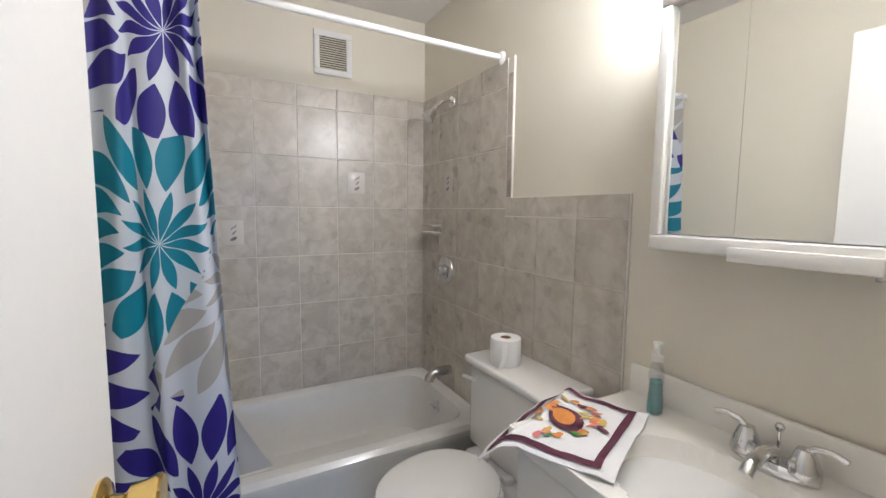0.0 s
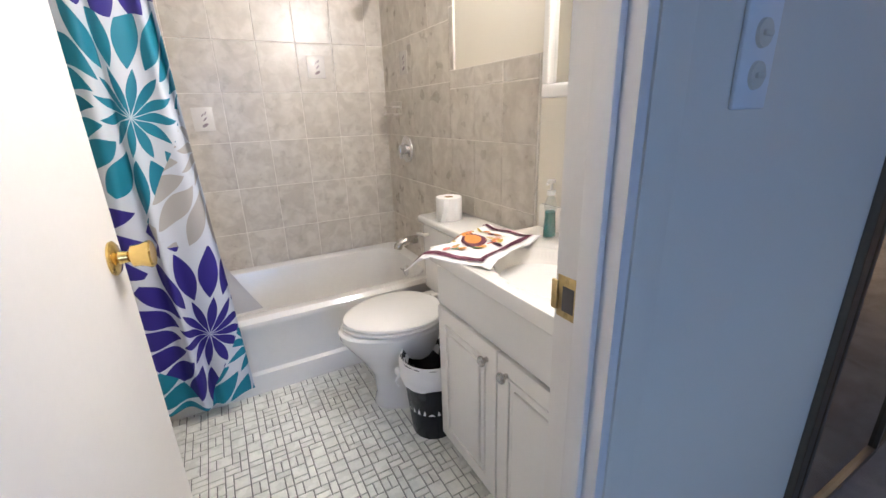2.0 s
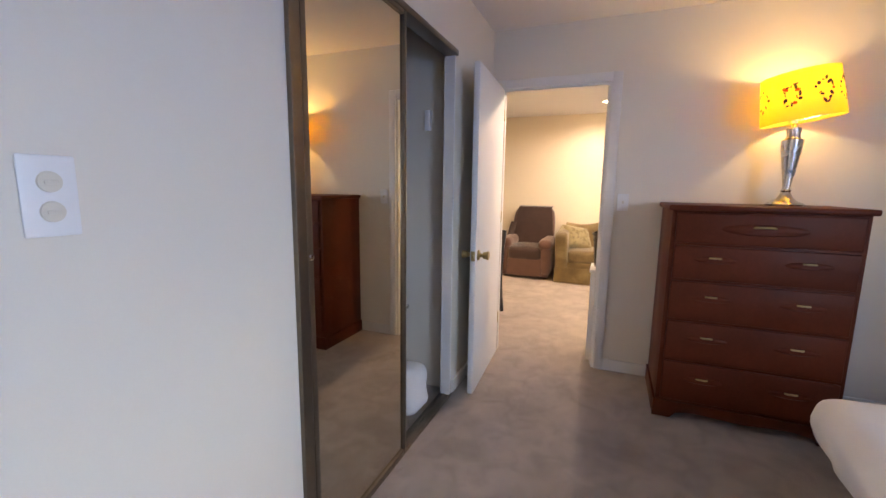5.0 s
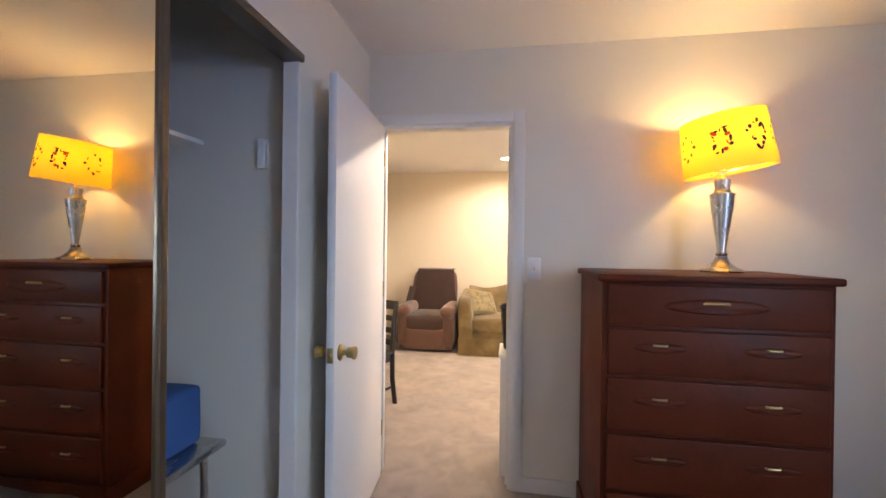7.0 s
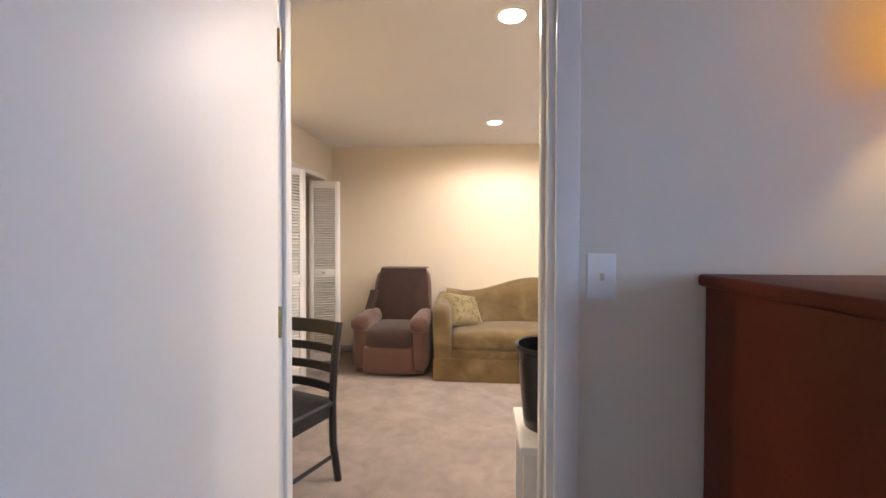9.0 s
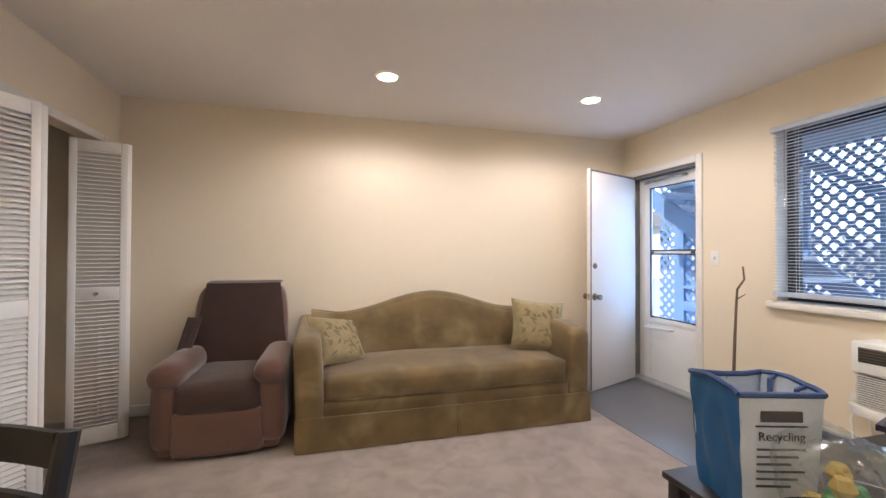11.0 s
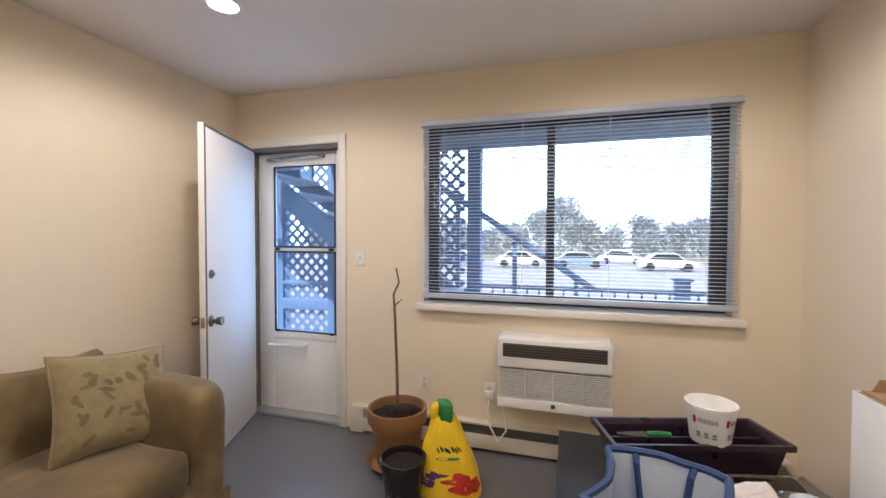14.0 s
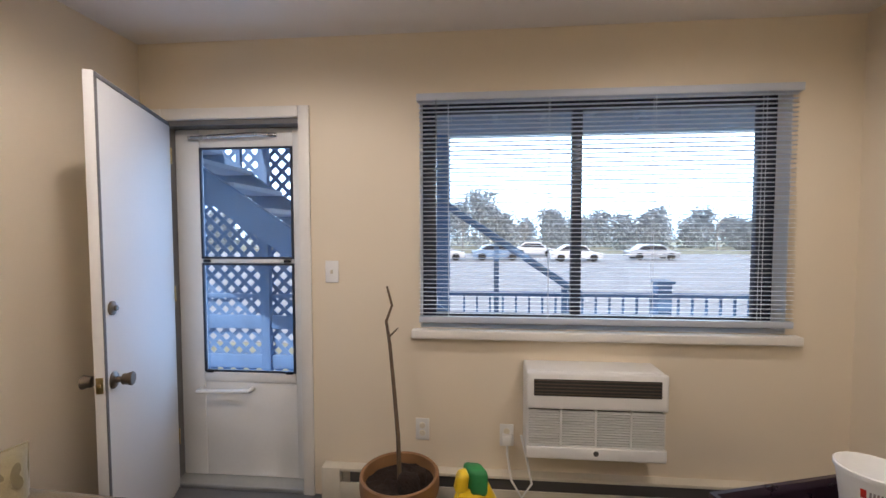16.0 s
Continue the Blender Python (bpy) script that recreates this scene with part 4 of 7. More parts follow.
def strip(u0, v0, u1, v1):
    bm = sheet(lambda u, v: Vector(tw_f(u0 + (u1 - u0) * u, v0 + (v1 - v0) * v)) + Vector((0, 0, 0.004)), 14, 14)
    part("border", bm, PLUM, tw, "plum printed border")


strip(0.04, 0.08, 0.96, 0.13), strip(0.04, 0.83, 0.96, 0.93), strip(0.04, 0.13, 0.09, 0.83), strip(0.91, 0.13, 0.96, 0.83)
on_towel("print", PLUM, oval(0.50, 0.45, 0.17, 0.12, 0.5))
on_towel("print", ORANGE, oval(0.52, 0.47, 0.10, 0.08, 0.4)).location.z = 0.001
on_towel("print", ORANGE, oval(0.58, 0.60, 0.085, 0.07, 0.3))
rng = random.Random(4)
for i in range(52):
    a = rng.uniform(0, 6.28)
    on_towel("print", rng.choice((PINKP, OCHRE, ORANGE, GREENP, PLUM)), oval(0.5 + 0.33 * math.cos(a) * rng.uniform(0.55, 1.05), 0.48 + 0.27 * math.sin(a) * rng.uniform(0.55, 1.05), rng.uniform(0.022, 0.055), rng.uniform(0.014, 0.03), rng.uniform(0, 3), 10, 0.3))

# mirror cabinet
mc = thing("mirror_cabinet", "white three-door mirrored wall cabinet", "cabinet", pose(0, 0, 0))
part("body", rbox((1.815, 0.06, 1.275), (1.924, 0.635, 1.885), 0.004), CABW, mc)
for nm, lo, hi in (("frame", (1.785, 0.06, 1.845), (1.815, 0.635, 1.885)), ("frame", (1.785, 0.06, 1.262), (1.815, 0.635, 1.30)), ("frame", (1.785, 0.607, 1.30), (1.815, 0.635, 1.845))):
    part(nm, rbox(lo, hi, 0.005, 3), CABW, mc)
for y0, y1, x in ((0.445, 0.605, 1.807), (0.205, 0.443, 1.801), (0.062, 0.198, 1.804)):
    d = part("mirror_door", rbox((x - 0.004, y0, 1.302), (x, y1, 1.843), 0.001, 1), MIRROR, mc, "clear mirrored door")
part("door_rail", rbox((1.772, 0.205, 1.252), (1.79, 0.443, 1.283), 0.003), CABW, mc)
part("door_rail", rbox((1.772, 0.062, 1.252), (1.79, 0.198, 1.283), 0.003), CABW, mc)
part("pivot", rbox((1.775, 0.185, 1.244), (1.81, 0.215, 1.256), 0.002), NICKEL, mc)
vl = thing("vanity_light", "lit two-bulb vanity light above the mirror cabinet", "lamp", pose(1.92, 0.42, 1.99))
part("plate", rbox((-0.03, -0.22, -0.05), (0, 0.22, 0.05), 0.006), CHROME, vl)
for s in (-0.12, 0.12):
    part("socket", lathe([(0.022, 0), (0.022, 0.04), (0.012, 0.05)], 16), CHROME, vl, m=pose(-0.03, s, 0, 0, -90, 0))
# waste bin with liner
wb = thing("waste_bin", "black plastic waste bin lined with a knotted white bag", "bin", pose(1.50, 0.885, 0.0))
part("tub", lathe([(0, 0.004), (0.085, 0.004), (0.088, 0), (0.09, 0.01), (0.118, 0.33), (0.122, 0.335), (0.118, 0.338), (0.113, 0.33), (0.086, 0.012), (0, 0.012)], 30), BLACKP, wb)


def bagf(u, v):
    a = 2 * math.pi * u
    r = 0.121 + 0.008 * noise.noise(Vector((math.cos(a) * 3, math.sin(a) * 3, v * 4))) + 0.006 * math.sin(v * 3)
    return r * math.cos(a), r * math.sin(a), 0.345 - 0.10 * v - 0.025 * v * noise.noise(Vector((math.cos(a) * 2, math.sin(a) * 2, 7)))


part("liner", sheet(bagf, 48, 8, 0.001), PAPER, wb, "crumpled white plastic liner")
part("liner_inside", lathe([(0.118, 0.345), (0.11, 0.30), (0.10, 0.12), (0.0, 0.08)], 24), PAPER, wb)
part("knot", puff((-0.135, 0.02, 0.25), (-0.115, 0.06, 0.285), 0.008, 2, 0, 3, 0.012), PAPER, wb)
part("knot_tail", tube([(-0.126, 0.04, 0.255), (-0.135, 0.05, 0.23), (-0.13, 0.035, 0.21)], 0.007, 6, taper=0.4), PAPER, wb)

# ---- bedroom ----
pl = thing("wall_plate", "white wall plate with two round switches", "switch", pose(1.53, YC, 1.29))
part("plate", rbox((-0.04, -0.007, -0.068), (0.04, 0, 0.068), 0.004), WHITEP, pl)
for z in (-0.026, 0.024):
    part("rotary_switch", lathe([(0, 0), (0.018, 0), (0.017, 0.004), (0, 0.005)], 24), CREAMP, pl, m=pose(0, -0.007, z, 90, 0, 0))
    part("toggle", rbox((-0.010, -0.016, z - 0.004), (0.010, -0.011, z + 0.003), 0.002), CREAMP, pl)
mdr = thing("closet_mirror_door", "bronze-framed tinted mirror sliding closet door", "door")
part("mirror", box(B(), (2.165, -0.068, 0.03), (2.79, -0.064, 2.03)), SMOKED, mdr, "bronze-tinted mirror", smooth=False)
for lo, hi in (((2.145, -0.08, 0.012), (2.168, -0.05, 2.05)), ((2.788, -0.08, 0.012), (2.808, -0.05, 2.05)), ((2.168, -0.08, 2.028), (2.788, -0.05, 2.05)), ((2.168, -0.08, 0.012), (2.788, -0.05, 0.035))):
    part("frame", rbox(lo, hi, 0.003), BRONZE, mdr)
part("finger_pull", lathe([(0, 0), (0.011, 0), (0.009, 0.004), (0, 0.002)], 14), NICKEL, mdr, m=pose(2.157, -0.08, 1.09, 90, 0, 0))
tr = thing("closet_track", "worn bronze closet floor and head tracks", "track")
part("floor_track", rbox((2.14, -0.075, 0.0), (3.44, 0.0, 0.008), 0.002), BRONZE, tr)
for y in (-0.07, -0.03, -0.006):
    part("rail", rbox((2.14, y - 0.003, 0.006), (3.44, y + 0.003, 0.014), 0.001), BRONZE, tr)
part("head_track", rbox((2.14, -0.085, 2.045), (3.44, -0.005, 2.075), 0.003), BRONZE, tr)
structure("trim_closet_side", rbox((2.10, -0.078, 0), (2.145, YC, 2.08), 0.003), BRONZE, "dark bronze closet side channel", "trim")
structure("closet_jamb", rbox((3.422, -0.07, 0), (3.44, -0.004, 2.045), 0.003), TRIM, "white painted closet jamb", "trim")
cs = thing("closet_shelf", "white closet shelf with hanging rail on brackets", "shelf")
part("board", rbox((2.09, 0.30, 1.72), (3.38, 0.90, 1.738), 0.003), TRIM, cs)
part("rail", tube([(2.09, 0.38, 1.64), (3.27, 0.38, 1.64)], 0.014, 12), TRIM, cs)
for z in (1.66,):
    br = thing("wall_bracket", "small white bracket on the closet wall", "bracket", pose(3.51, 0.13, z + 0.05))
    part("block", rbox((-0.02, -0.02, -0.06), (0, 0.02, 0.06), 0.003), WHITEP, br)
for m_, nm, lb, mt, sz in ((pose(3.19, 0.42, 0.58), "storage_box", "blue fabric storage box on the closet stool", BLUECLOTH, (0.17, 0.14, 0.22)), ):
    sbx = thing(nm, lb, "box", m_)
    part("body", puff((-sz[0], -sz[1], 0), (sz[0], sz[1], sz[2]), 0.02, 3, 0.006, 2, 0.004), mt, sbx)
    part("handle", tube([(-0.175, -0.05, 0.14), (-0.19, 0, 0.12), (-0.175, 0.05, 0.14)], 0.008, 8), NAVYTRIM, sbx)
stl = thing("closet_stool", "grey low stool inside the closet", "stool", pose(3.10, 0.40, 0.0))
part("seat", rbox((-0.26, -0.2, 0.55), (0.30, 0.2, 0.579), 0.012), NICKEL, stl)
for x in (-0.22, 0.24):
    for y in (-0.16, 0.16):
        part("leg", tube([(x, y, 0), (x * 0.95, y * 0.95, 0.555)], 0.014), NICKEL, stl)
wbag = thing("closet_bag", "white plastic bag on the closet floor", "bag", pose(3.18, 0.10, 0.0))
part("sack", puff((-0.09, -0.08, 0.0), (0.12, 0.09, 0.26), 0.06, 4, 0.01, 5, 0.03), PAPER, wbag)

# chest of drawers
dr = thing("chest_of_drawers", "red mahogany five-drawer chest with carved grips", "chest", pose(0, 0, 0))
DX0, DX1, DY0, DY1 = 3.725, 4.235, -2.10, -1.255
part("carcass", rbox((DX0, DY0, 0.085), (DX1, DY1, 1.205), 0.004), DRESSW, dr)
part("top", rbox((DX0 - 0.025, DY0 - 0.02, 1.205), (DX1, DY1 + 0.02, 1.235), 0.009, 3), DRESSW, dr)
pl_pts = [(DY1 + 0.012, 0), (DY1 + 0.012, 0.10), (DY0 - 0.012, 0.10), (DY0 - 0.012, 0), (DY0 + 0.08, 0), (DY0 + 0.11, 0.035), (DY0 + 0.2, 0.05), ((DY0 + DY1) / 2, 0.035), (DY1 - 0.2, 0.05), (DY1 - 0.11, 0.035), (DY1 - 0.08, 0)]
part("plinth", prism(pl_pts, DX0 - 0.016, DX0 + 0.006, "x"), DRESSW, dr, smooth=False)
for y in (DY1, DY0):
    part("side_plinth", rbox((DX0 + 0.006, y - 0.012, 0), (DX1, y + 0.012, 0.10), 0.004), DRESSW, dr)
zs = [(1.03, 1.195), (0.83, 1.015), (0.60, 0.815), (0.36, 0.585), (0.115, 0.345)]
for k, (z0, z1) in enumerate(zs):
    d = part("drawer", rbox((DX0 - 0.018, DY0 + 0.022, z0), (DX0, DY1 - 0.022, z1), 0.006, 3), DRESSW, dr)
    zc = (z0 + z1) / 2
    if k == 0:
        yc = (DY0 + DY1) / 2
        part("carved_grip", lathe([(0, 0.004), (0.15, 0.006), (0.19, 0.0), (0.2, -0.004)], 30, 0.16, 1.0, pose(DX0 - 0.018, yc, zc, 0, -90, 0)), DRESSW, d)
        part("pull", tube([(DX0 - 0.016, yc - 0.05, zc + 0.012), (DX0 - 0.032, yc - 0.035, zc + 0.016), (DX0 - 0.032, yc + 0.035, zc + 0.016), (DX0 - 0.016, yc + 0.05, zc + 0.012)], 0.006), OLDBRASS, d)
    else:
        for yc in (DY0 + 0.22, DY1 - 0.22):
            part("carved_grip", lathe([(0, 0.004), (0.07, 0.006), (0.1, 0.0), (0.11, -0.004)], 26, 0.2, 1.0, pose(DX0 - 0.018, yc, zc + 0.02, 0, -90, 0)), DRESSW, d)
            part("pull", tube([(DX0 - 0.016, yc - 0.03, zc + 0.03), (DX0 - 0.03, yc - 0.02, zc + 0.032), (DX0 - 0.03, yc + 0.02, zc + 0.032), (DX0 - 0.016, yc + 0.03, zc + 0.03)], 0.005), OLDBRASS, d)
# lamp
lm = thing("table_lamp", "lit table lamp with tilted amber shade and metal stem", "lamp", pose(4.04, -1.845, 1.236))
part("stem", lathe([(0, 0), (0.088, 0), (0.09, 0.006), (0.085, 0.013), (0.062, 0.022), (0.034, 0.045), (0.022, 0.075), (0.026, 0.085), (0.018, 0.092), (0.017, 0.10), (0.030, 0.19), (0.046, 0.31), (0.050, 0.345), (0.052, 0.36), (0.036, 0.368), (0.030, 0.39), (0.034, 0.41), (0.034, 0.425), (0.014, 0.432), (0.011, 0.45), (0, 0.45)], 30), NICKEL, lm)
part("bulb", lathe([(0.012, 0.45), (0.014, 0.49), (0.0, 0.50)], 16), WHITEP, lm)
shd = part("shade", lathe([(0.185, 0.455), (0.185, 0.458), (0.169, 0.702), (0.169, 0.705), (0.166, 0.702), (0.182, 0.458), (0.185, 0.455)], 56), SHADE, lm, "amber fabric shade with pressed flowers", m=pose(0, -0.10, 0.012, -9, 0, 0))
for i in range(3):
    a = 2 * math.pi * i / 3
    part("spider_arm", tube([(0, 0, 0.46), (0.178 * math.cos(a), 0.178 * math.sin(a), 0.47)], 0.0025, 6), NICKEL, shd)
rng = random.Random(11)


def on_shade(a, z, pts, mat):
    bm = B()
    vs = []
    for x, y in pts:
        r = 0.1855 - 0.016 * (z + y - 0.457) / 0.245 + 0.0014
        vs.append(bm.verts.new((r * math.cos(a + x / r), r * math.sin(a + x / r), z + y)))
    bm.faces.new(vs)
    part("pressed_flower", bm, mat, shd, smooth=False)


PETAL = material("dried_petal_purple", (0.05, 0.02, 0.05), 0.9, vary=0.3, scale=40, fine=200, bump=0.1)
PETR = material("dried_petal_red", (0.45, 0.07, 0.02), 0.9, vary=0.3, scale=40, fine=200, bump=0.1)
STEMC = material("dried_stem_olive", (0.09, 0.08, 0.02), 0.9, vary=0.3, scale=40, fine=200, bump=0.1)


def blob(x, y, a, b, rot=0, k=9):
    return [(x + math.cos(rot) * a * math.cos(t) - math.sin(rot) * b * math.sin(t), y + math.sin(rot) * a * math.cos(t) + math.cos(rot) * b * math.sin(t)) for t in [2 * math.pi * i / k for i in range(k)]]


for base_a, n_ in ((radians(150), 16), (radians(196), 13), (radians(100), 8), (radians(235), 12), (radians(275), 6)):
    for i in range(n_):
        an = 2 * math.pi * i / n_
        x, y = 0.045 * math.cos(an) * rng.uniform(0.5, 1.1), 0.06 * math.sin(an) * rng.uniform(0.6, 1.1)
        on_shade(base_a, 0.585, blob(x, y, rng.uniform(0.006, 0.016), rng.uniform(0.003, 0.009), rng.uniform(0, 3)), rng.choice((PETAL, PETAL, PETR, STEMC)))
bs = thing("bedroom_switch", "white toggle light switch beside the door", "switch", pose(XB, -1.01, 1.225))
part("plate", rbox((-0.006, -0.036, -0.058), (0, 0.036, 0.058), 0.003), WHITEP, bs)
part("toggle", rbox((-0.016, -0.005, -0.010), (-0.005, 0.005, 0.010), 0.002), CREAMP, bs)
bed = thing("bed", "bed with rumpled white bedding", "bed", pose(0, 0, 0))
part("mattress", puff((1.55, -3.3, 0.26), (3.02, -1.76, 0.46), 0.06, 4, 0.0, 1, 0.004), BEDDING, bed)
part("comforter", puff((1.47, -3.38, 0.34), (3.10, -1.70, 0.55), 0.09, 5, 0.02, 8, 0.02), BEDDING, bed)
part("base", rbox((1.6, -3.28, 0.10), (2.98, -1.84, 0.27), 0.01), GREYSLOT, bed)
for x in (1.68, 2.9):
    for y in (-3.2, -1.92):
        part("leg", tube([(x, y, 0), (x, y, 0.11)], 0.025), BLACKW, bed)

# ---- living room ----
for dx, dy in DOWNLIGHTS:
    dl = thing("downlight", "lit round recessed ceiling downlight", "lamp", pose(dx, dy, H), "ceiling downlights")
    part("trim_ring", lathe([(0.062, 0.0), (0.085, 0.0), (0.083, -0.006), (0.066, -0.009), (0.062, 0.0)], 36), WHITEP, dl)
    part("lens", lathe([(0.0, -0.004), (0.058, -0.004), (0.063, -0.001)], 30), BULB, dl, "glowing lens")

# sofa: camel back, rounded arms, one long seat cushion, skirt to the floor
sf = thing("sofa", "olive velvet camel-back sofa with one long seat cushion", "sofa")
SY0, SY1, SX0, SX1 = -2.34, -0.255, 7.02, 7.93
part("base", puff((SX0 + 0.03, SY0 + 0.03, 0.10), (SX1, SY1 - 0.03, 0.30), 0.03, 3, 0.0, 1, 0.003), SOFA, sf)
cent = (SY0 + SY1) / 2
half = (SY1 - SY0) / 2 - 0.06


def camel(y):
    q = abs(y - cent) / half
    return 0.775 + 0.155 * (0.5 + 0.5 * math.cos(math.pi * min(1, q / 0.80))) + (0.03 * max(0, q - 0.80) / 0.2 if q > 0.8 else 0)


def back_f(u, v):
    y = cent + half * (2 * u - 1)
    top = camel(y)
    prof = [(7.62, 0.30), (7.66, 0.55), (7.70, top - 0.06), (7.725, top - 0.015), (7.765, top), (7.81, top - 0.012), (7.84, top - 0.05), (7.88, 0.30)]
    k = v * (len(prof) - 1)
    i = min(int(k), len(prof) - 2)
    f_ = k - i
    x = prof[i][0] * (1 - f_) + prof[i + 1][0] * f_
    z = prof[i][1] * (1 - f_) + prof[i + 1][1] * f_
    return x - 0.03 * math.sin(math.pi * u) * (1 if v < 0.5 else 0) * math.sin(math.pi * min(1, v * 2.5)) + 0.004 * noise.noise(Vector((y * 5, z * 5, 1))), y, z


bk = sheet(back_f, 60, 28)
ed = [e for e in bk.edges if e.is_boundary]
bmesh.ops.holes_fill(bk, edges=ed)
part("backrest", bk, SOFA, sf)
for s, y in ((1, SY0), (-1, SY1)):
    y0, y1 = sorted((y, y + s * 0.17))
    bm = prism([(SX0 - 0.0, 0.10), (SX0 - 0.0, 0.56), (SX0 + 0.02, 0.66), (SX0 + 0.10, 0.70), (SX0 + 0.45, 0.715), (SX1 - 0.12, 0.76), (SX1 - 0.05, 0.70), (SX1, 0.10)], y0, y1, "y", 0.06, 4)
    for v in bm.verts:
        v.co += noise.noise_vector(v.co * 6) * 0.004
        v.co.y -= s * 0.03 * max(0, v.co.z - 0.45) / 0.25
    part("arm", bm, SOFA, sf)
part("seat_cushion", puff((SX0 + 0.03, SY0 + 0.16, 0.285), (SX0 + 0.68, SY1 - 0.16, 0.455), 0.045, 4, 0.025, 4, 0.010), SOFA, sf)
part("welt", tube([(SX0 + 0.028, SY0 + 0.2 + i * 0.0855, 0.305 + 0.004 * math.sin(i)) for i in range(20)], 0.006, 8), SOFA, sf)


def skirt_f(u, v):
    y = SY0 + (SY1 - SY0) * u
    pleat = math.exp(-((u - 0.5) / 0.006) ** 2)
    return SX0 - 0.012 * (1 - v) + 0.012 * pleat + 0.004 * math.sin(y * 23) * (1 - v), y, 0.005 + 0.205 * v


part("skirt", sheet(skirt_f, 160, 8, 0.006), SOFA, sf)
for y in (SY0, SY1):
    part("skirt_side", rbox((SX0 - 0.005, y - 0.006, 0.005), (SX1, y + 0.006, 0.21), 0.004), SOFA, sf)
part("skirt_welt", tube([(SX0 - 0.002, SY0 + i * (SY1 - SY0) / 20, 0.212) for i in range(21)], 0.006, 8), SOFA, sf)


def cushion(name, m, w, h, t, label, mat):
    ob = thing(name, label, "cushion", m, "sofa cushions")

    def side(s):
        def f_(u, v):
            a, b = 2 * u - 1, 2 * v - 1
            pin = 1 - 0.10 * (a * a * (1 - b * b) * 0 + (1 - a * a) * b * b + (1 - b * b) * a * a)
            d = max(0.0, (1 - a ** 4) * (1 - b ** 4)) ** 0.5
            return a * w / 2 * pin, s * (t / 2 * d + 0.004) + 0.006 * noise.noise(Vector((a * 3, b * 3, s))), h / 2 + b * h / 2 * pin
        return f_
    part("front", sheet(side(-1), 22, 22), mat, ob)
    part("back", sheet(side(1), 22, 22), SOFA, ob)
    pts = []
    for k in range(41):
        q = k / 40 * 4
        i, f_ = int(q) % 4, q - int(q)
        a, b = [(-1 + 2 * f_, -1), (1, -1 + 2 * f_), (1 - 2 * f_, 1), (-1, 1 - 2 * f_)][i]
        pin = 1 - 0.10 * ((1 - a * a) * b * b + (1 - b * b) * a * a)
        pts.append((a * w / 2 * pin, 0, h / 2 + b * h / 2 * pin))
    part("piping", tube(pts, 0.006, 6), mat, ob)
    # woven leaf figures
    r_ = random.Random(5)
    for k in range(34):
        cx, cy, a, b, rot = r_.uniform(-0.36, 0.36) * w, h * (0.5 + r_.uniform(-0.36, 0.36)), r_.uniform(0.015, 0.032), r_.uniform(0.007, 0.014), r_.uniform(0, 3.1)
        bm = B()
        vs = []
        for i in range(10):
            t_ = 2 * math.pi * i / 10
            x, z = cx + a * math.cos(t_) * math.cos(rot) - b * math.sin(t_) * math.sin(rot), cy + a * math.cos(t_) * math.sin(rot) + b * math.sin(t_) * math.cos(rot)
            aa, bb = x / (w / 2), (z - h / 2) / (h / 2)
            d = max(0.0, (1 - aa ** 4) * (1 - bb ** 4)) ** 0.5
            vs.append(bm.verts.new((x, -(t / 2 * d + 0.0065) + 0.006 * noise.noise(Vector((aa * 3, bb * 3, -1))), z)))
        bm.faces.new(vs)
        part("woven_leaf", bm, FIGURE, ob, smooth=False)
    return ob


FIGURE = material("cushion_figure", (0.155, 0.118, 0.05), 0.7, vary=0.2, scale=30, fine=250, bump=0.2)
cushion("throw_cushion", pose(7.36, -2.09, 0.45, -24, 6, -104), 0.44, 0.43, 0.15, "gold leaf-patterned cushion leaning in the sofa corner", PILLOW)
cushion("throw_cushion", pose(7.34, -0.56, 0.45, -42, 10, -58), 0.40, 0.40, 0.15, "pale gold patterned cushion slumped against the sofa arm", PILLOW)

# recliner with a throw
rc = thing("recliner", "mauve-brown recliner with a dark throw over its back", "armchair", pose(7.06, 0.19, 0))
part("foot_panel", puff((0.0, -0.25, 0.03), (0.10, 0.25, 0.30), 0.03, 3, 0.008, 1, 0.004), RECL, rc)
part("seat", puff((0.01, -0.25, 0.26), (0.60, 0.25, 0.46), 0.06, 4, 0.03, 2, 0.008), THROW, rc)
part("body", rbox((0.04, -0.34, 0.03), (0.82, 0.34, 0.30), 0.02), RECL, rc)
for s in (-1, 1):
    part("arm", puff((0.02, s * 0.29 - 0.085, 0.06), (0.72, s * 0.29 + 0.085, 0.56), 0.07, 4, 0.012, s + 3, 0.008), RECL, rc)
    part("arm_roll", puff((-0.015, s * 0.29 - 0.095, 0.43), (0.62, s * 0.29 + 0.095, 0.585), 0.07, 4, 0.008, s + 8, 0.008), RECL, rc)
bkm = puff((0.0, -0.31, 0.0), (0.20, 0.31, 0.66), 0.08, 4, 0.03, 6, 0.008)
for v in bkm.verts:
    v.co.x += 0.28 * max(0, v.co.z) + 0.52
    v.co.z += 0.34
    v.co.y *= 1 - 0.10 * max(0, v.co.z - 0.5)
part("back", bkm, RECL, rc)


def thr(u, v):
    y = (u - 0.5) * (0.50 + 0.16 * (1 - v))
    z = 0.42 + 0.60 * min(v, 0.9) / 0.9
    x = 0.485 + 0.28 * (z - 0.34) - 0.012 * math.cos(3 * (u - 0.5)) + 0.008 * noise.noise(Vector((y * 9, z * 6, 2)))
    if v > 0.9:
        x += (v - 0.9) * 2.4
        z += 0.012 * math.sin((v - 0.9) * 30)
    return x, y - 0.02, z


part("throw", sheet(thr, 30, 40, 0.012), THROW, rc, "dark brown knitted throw")


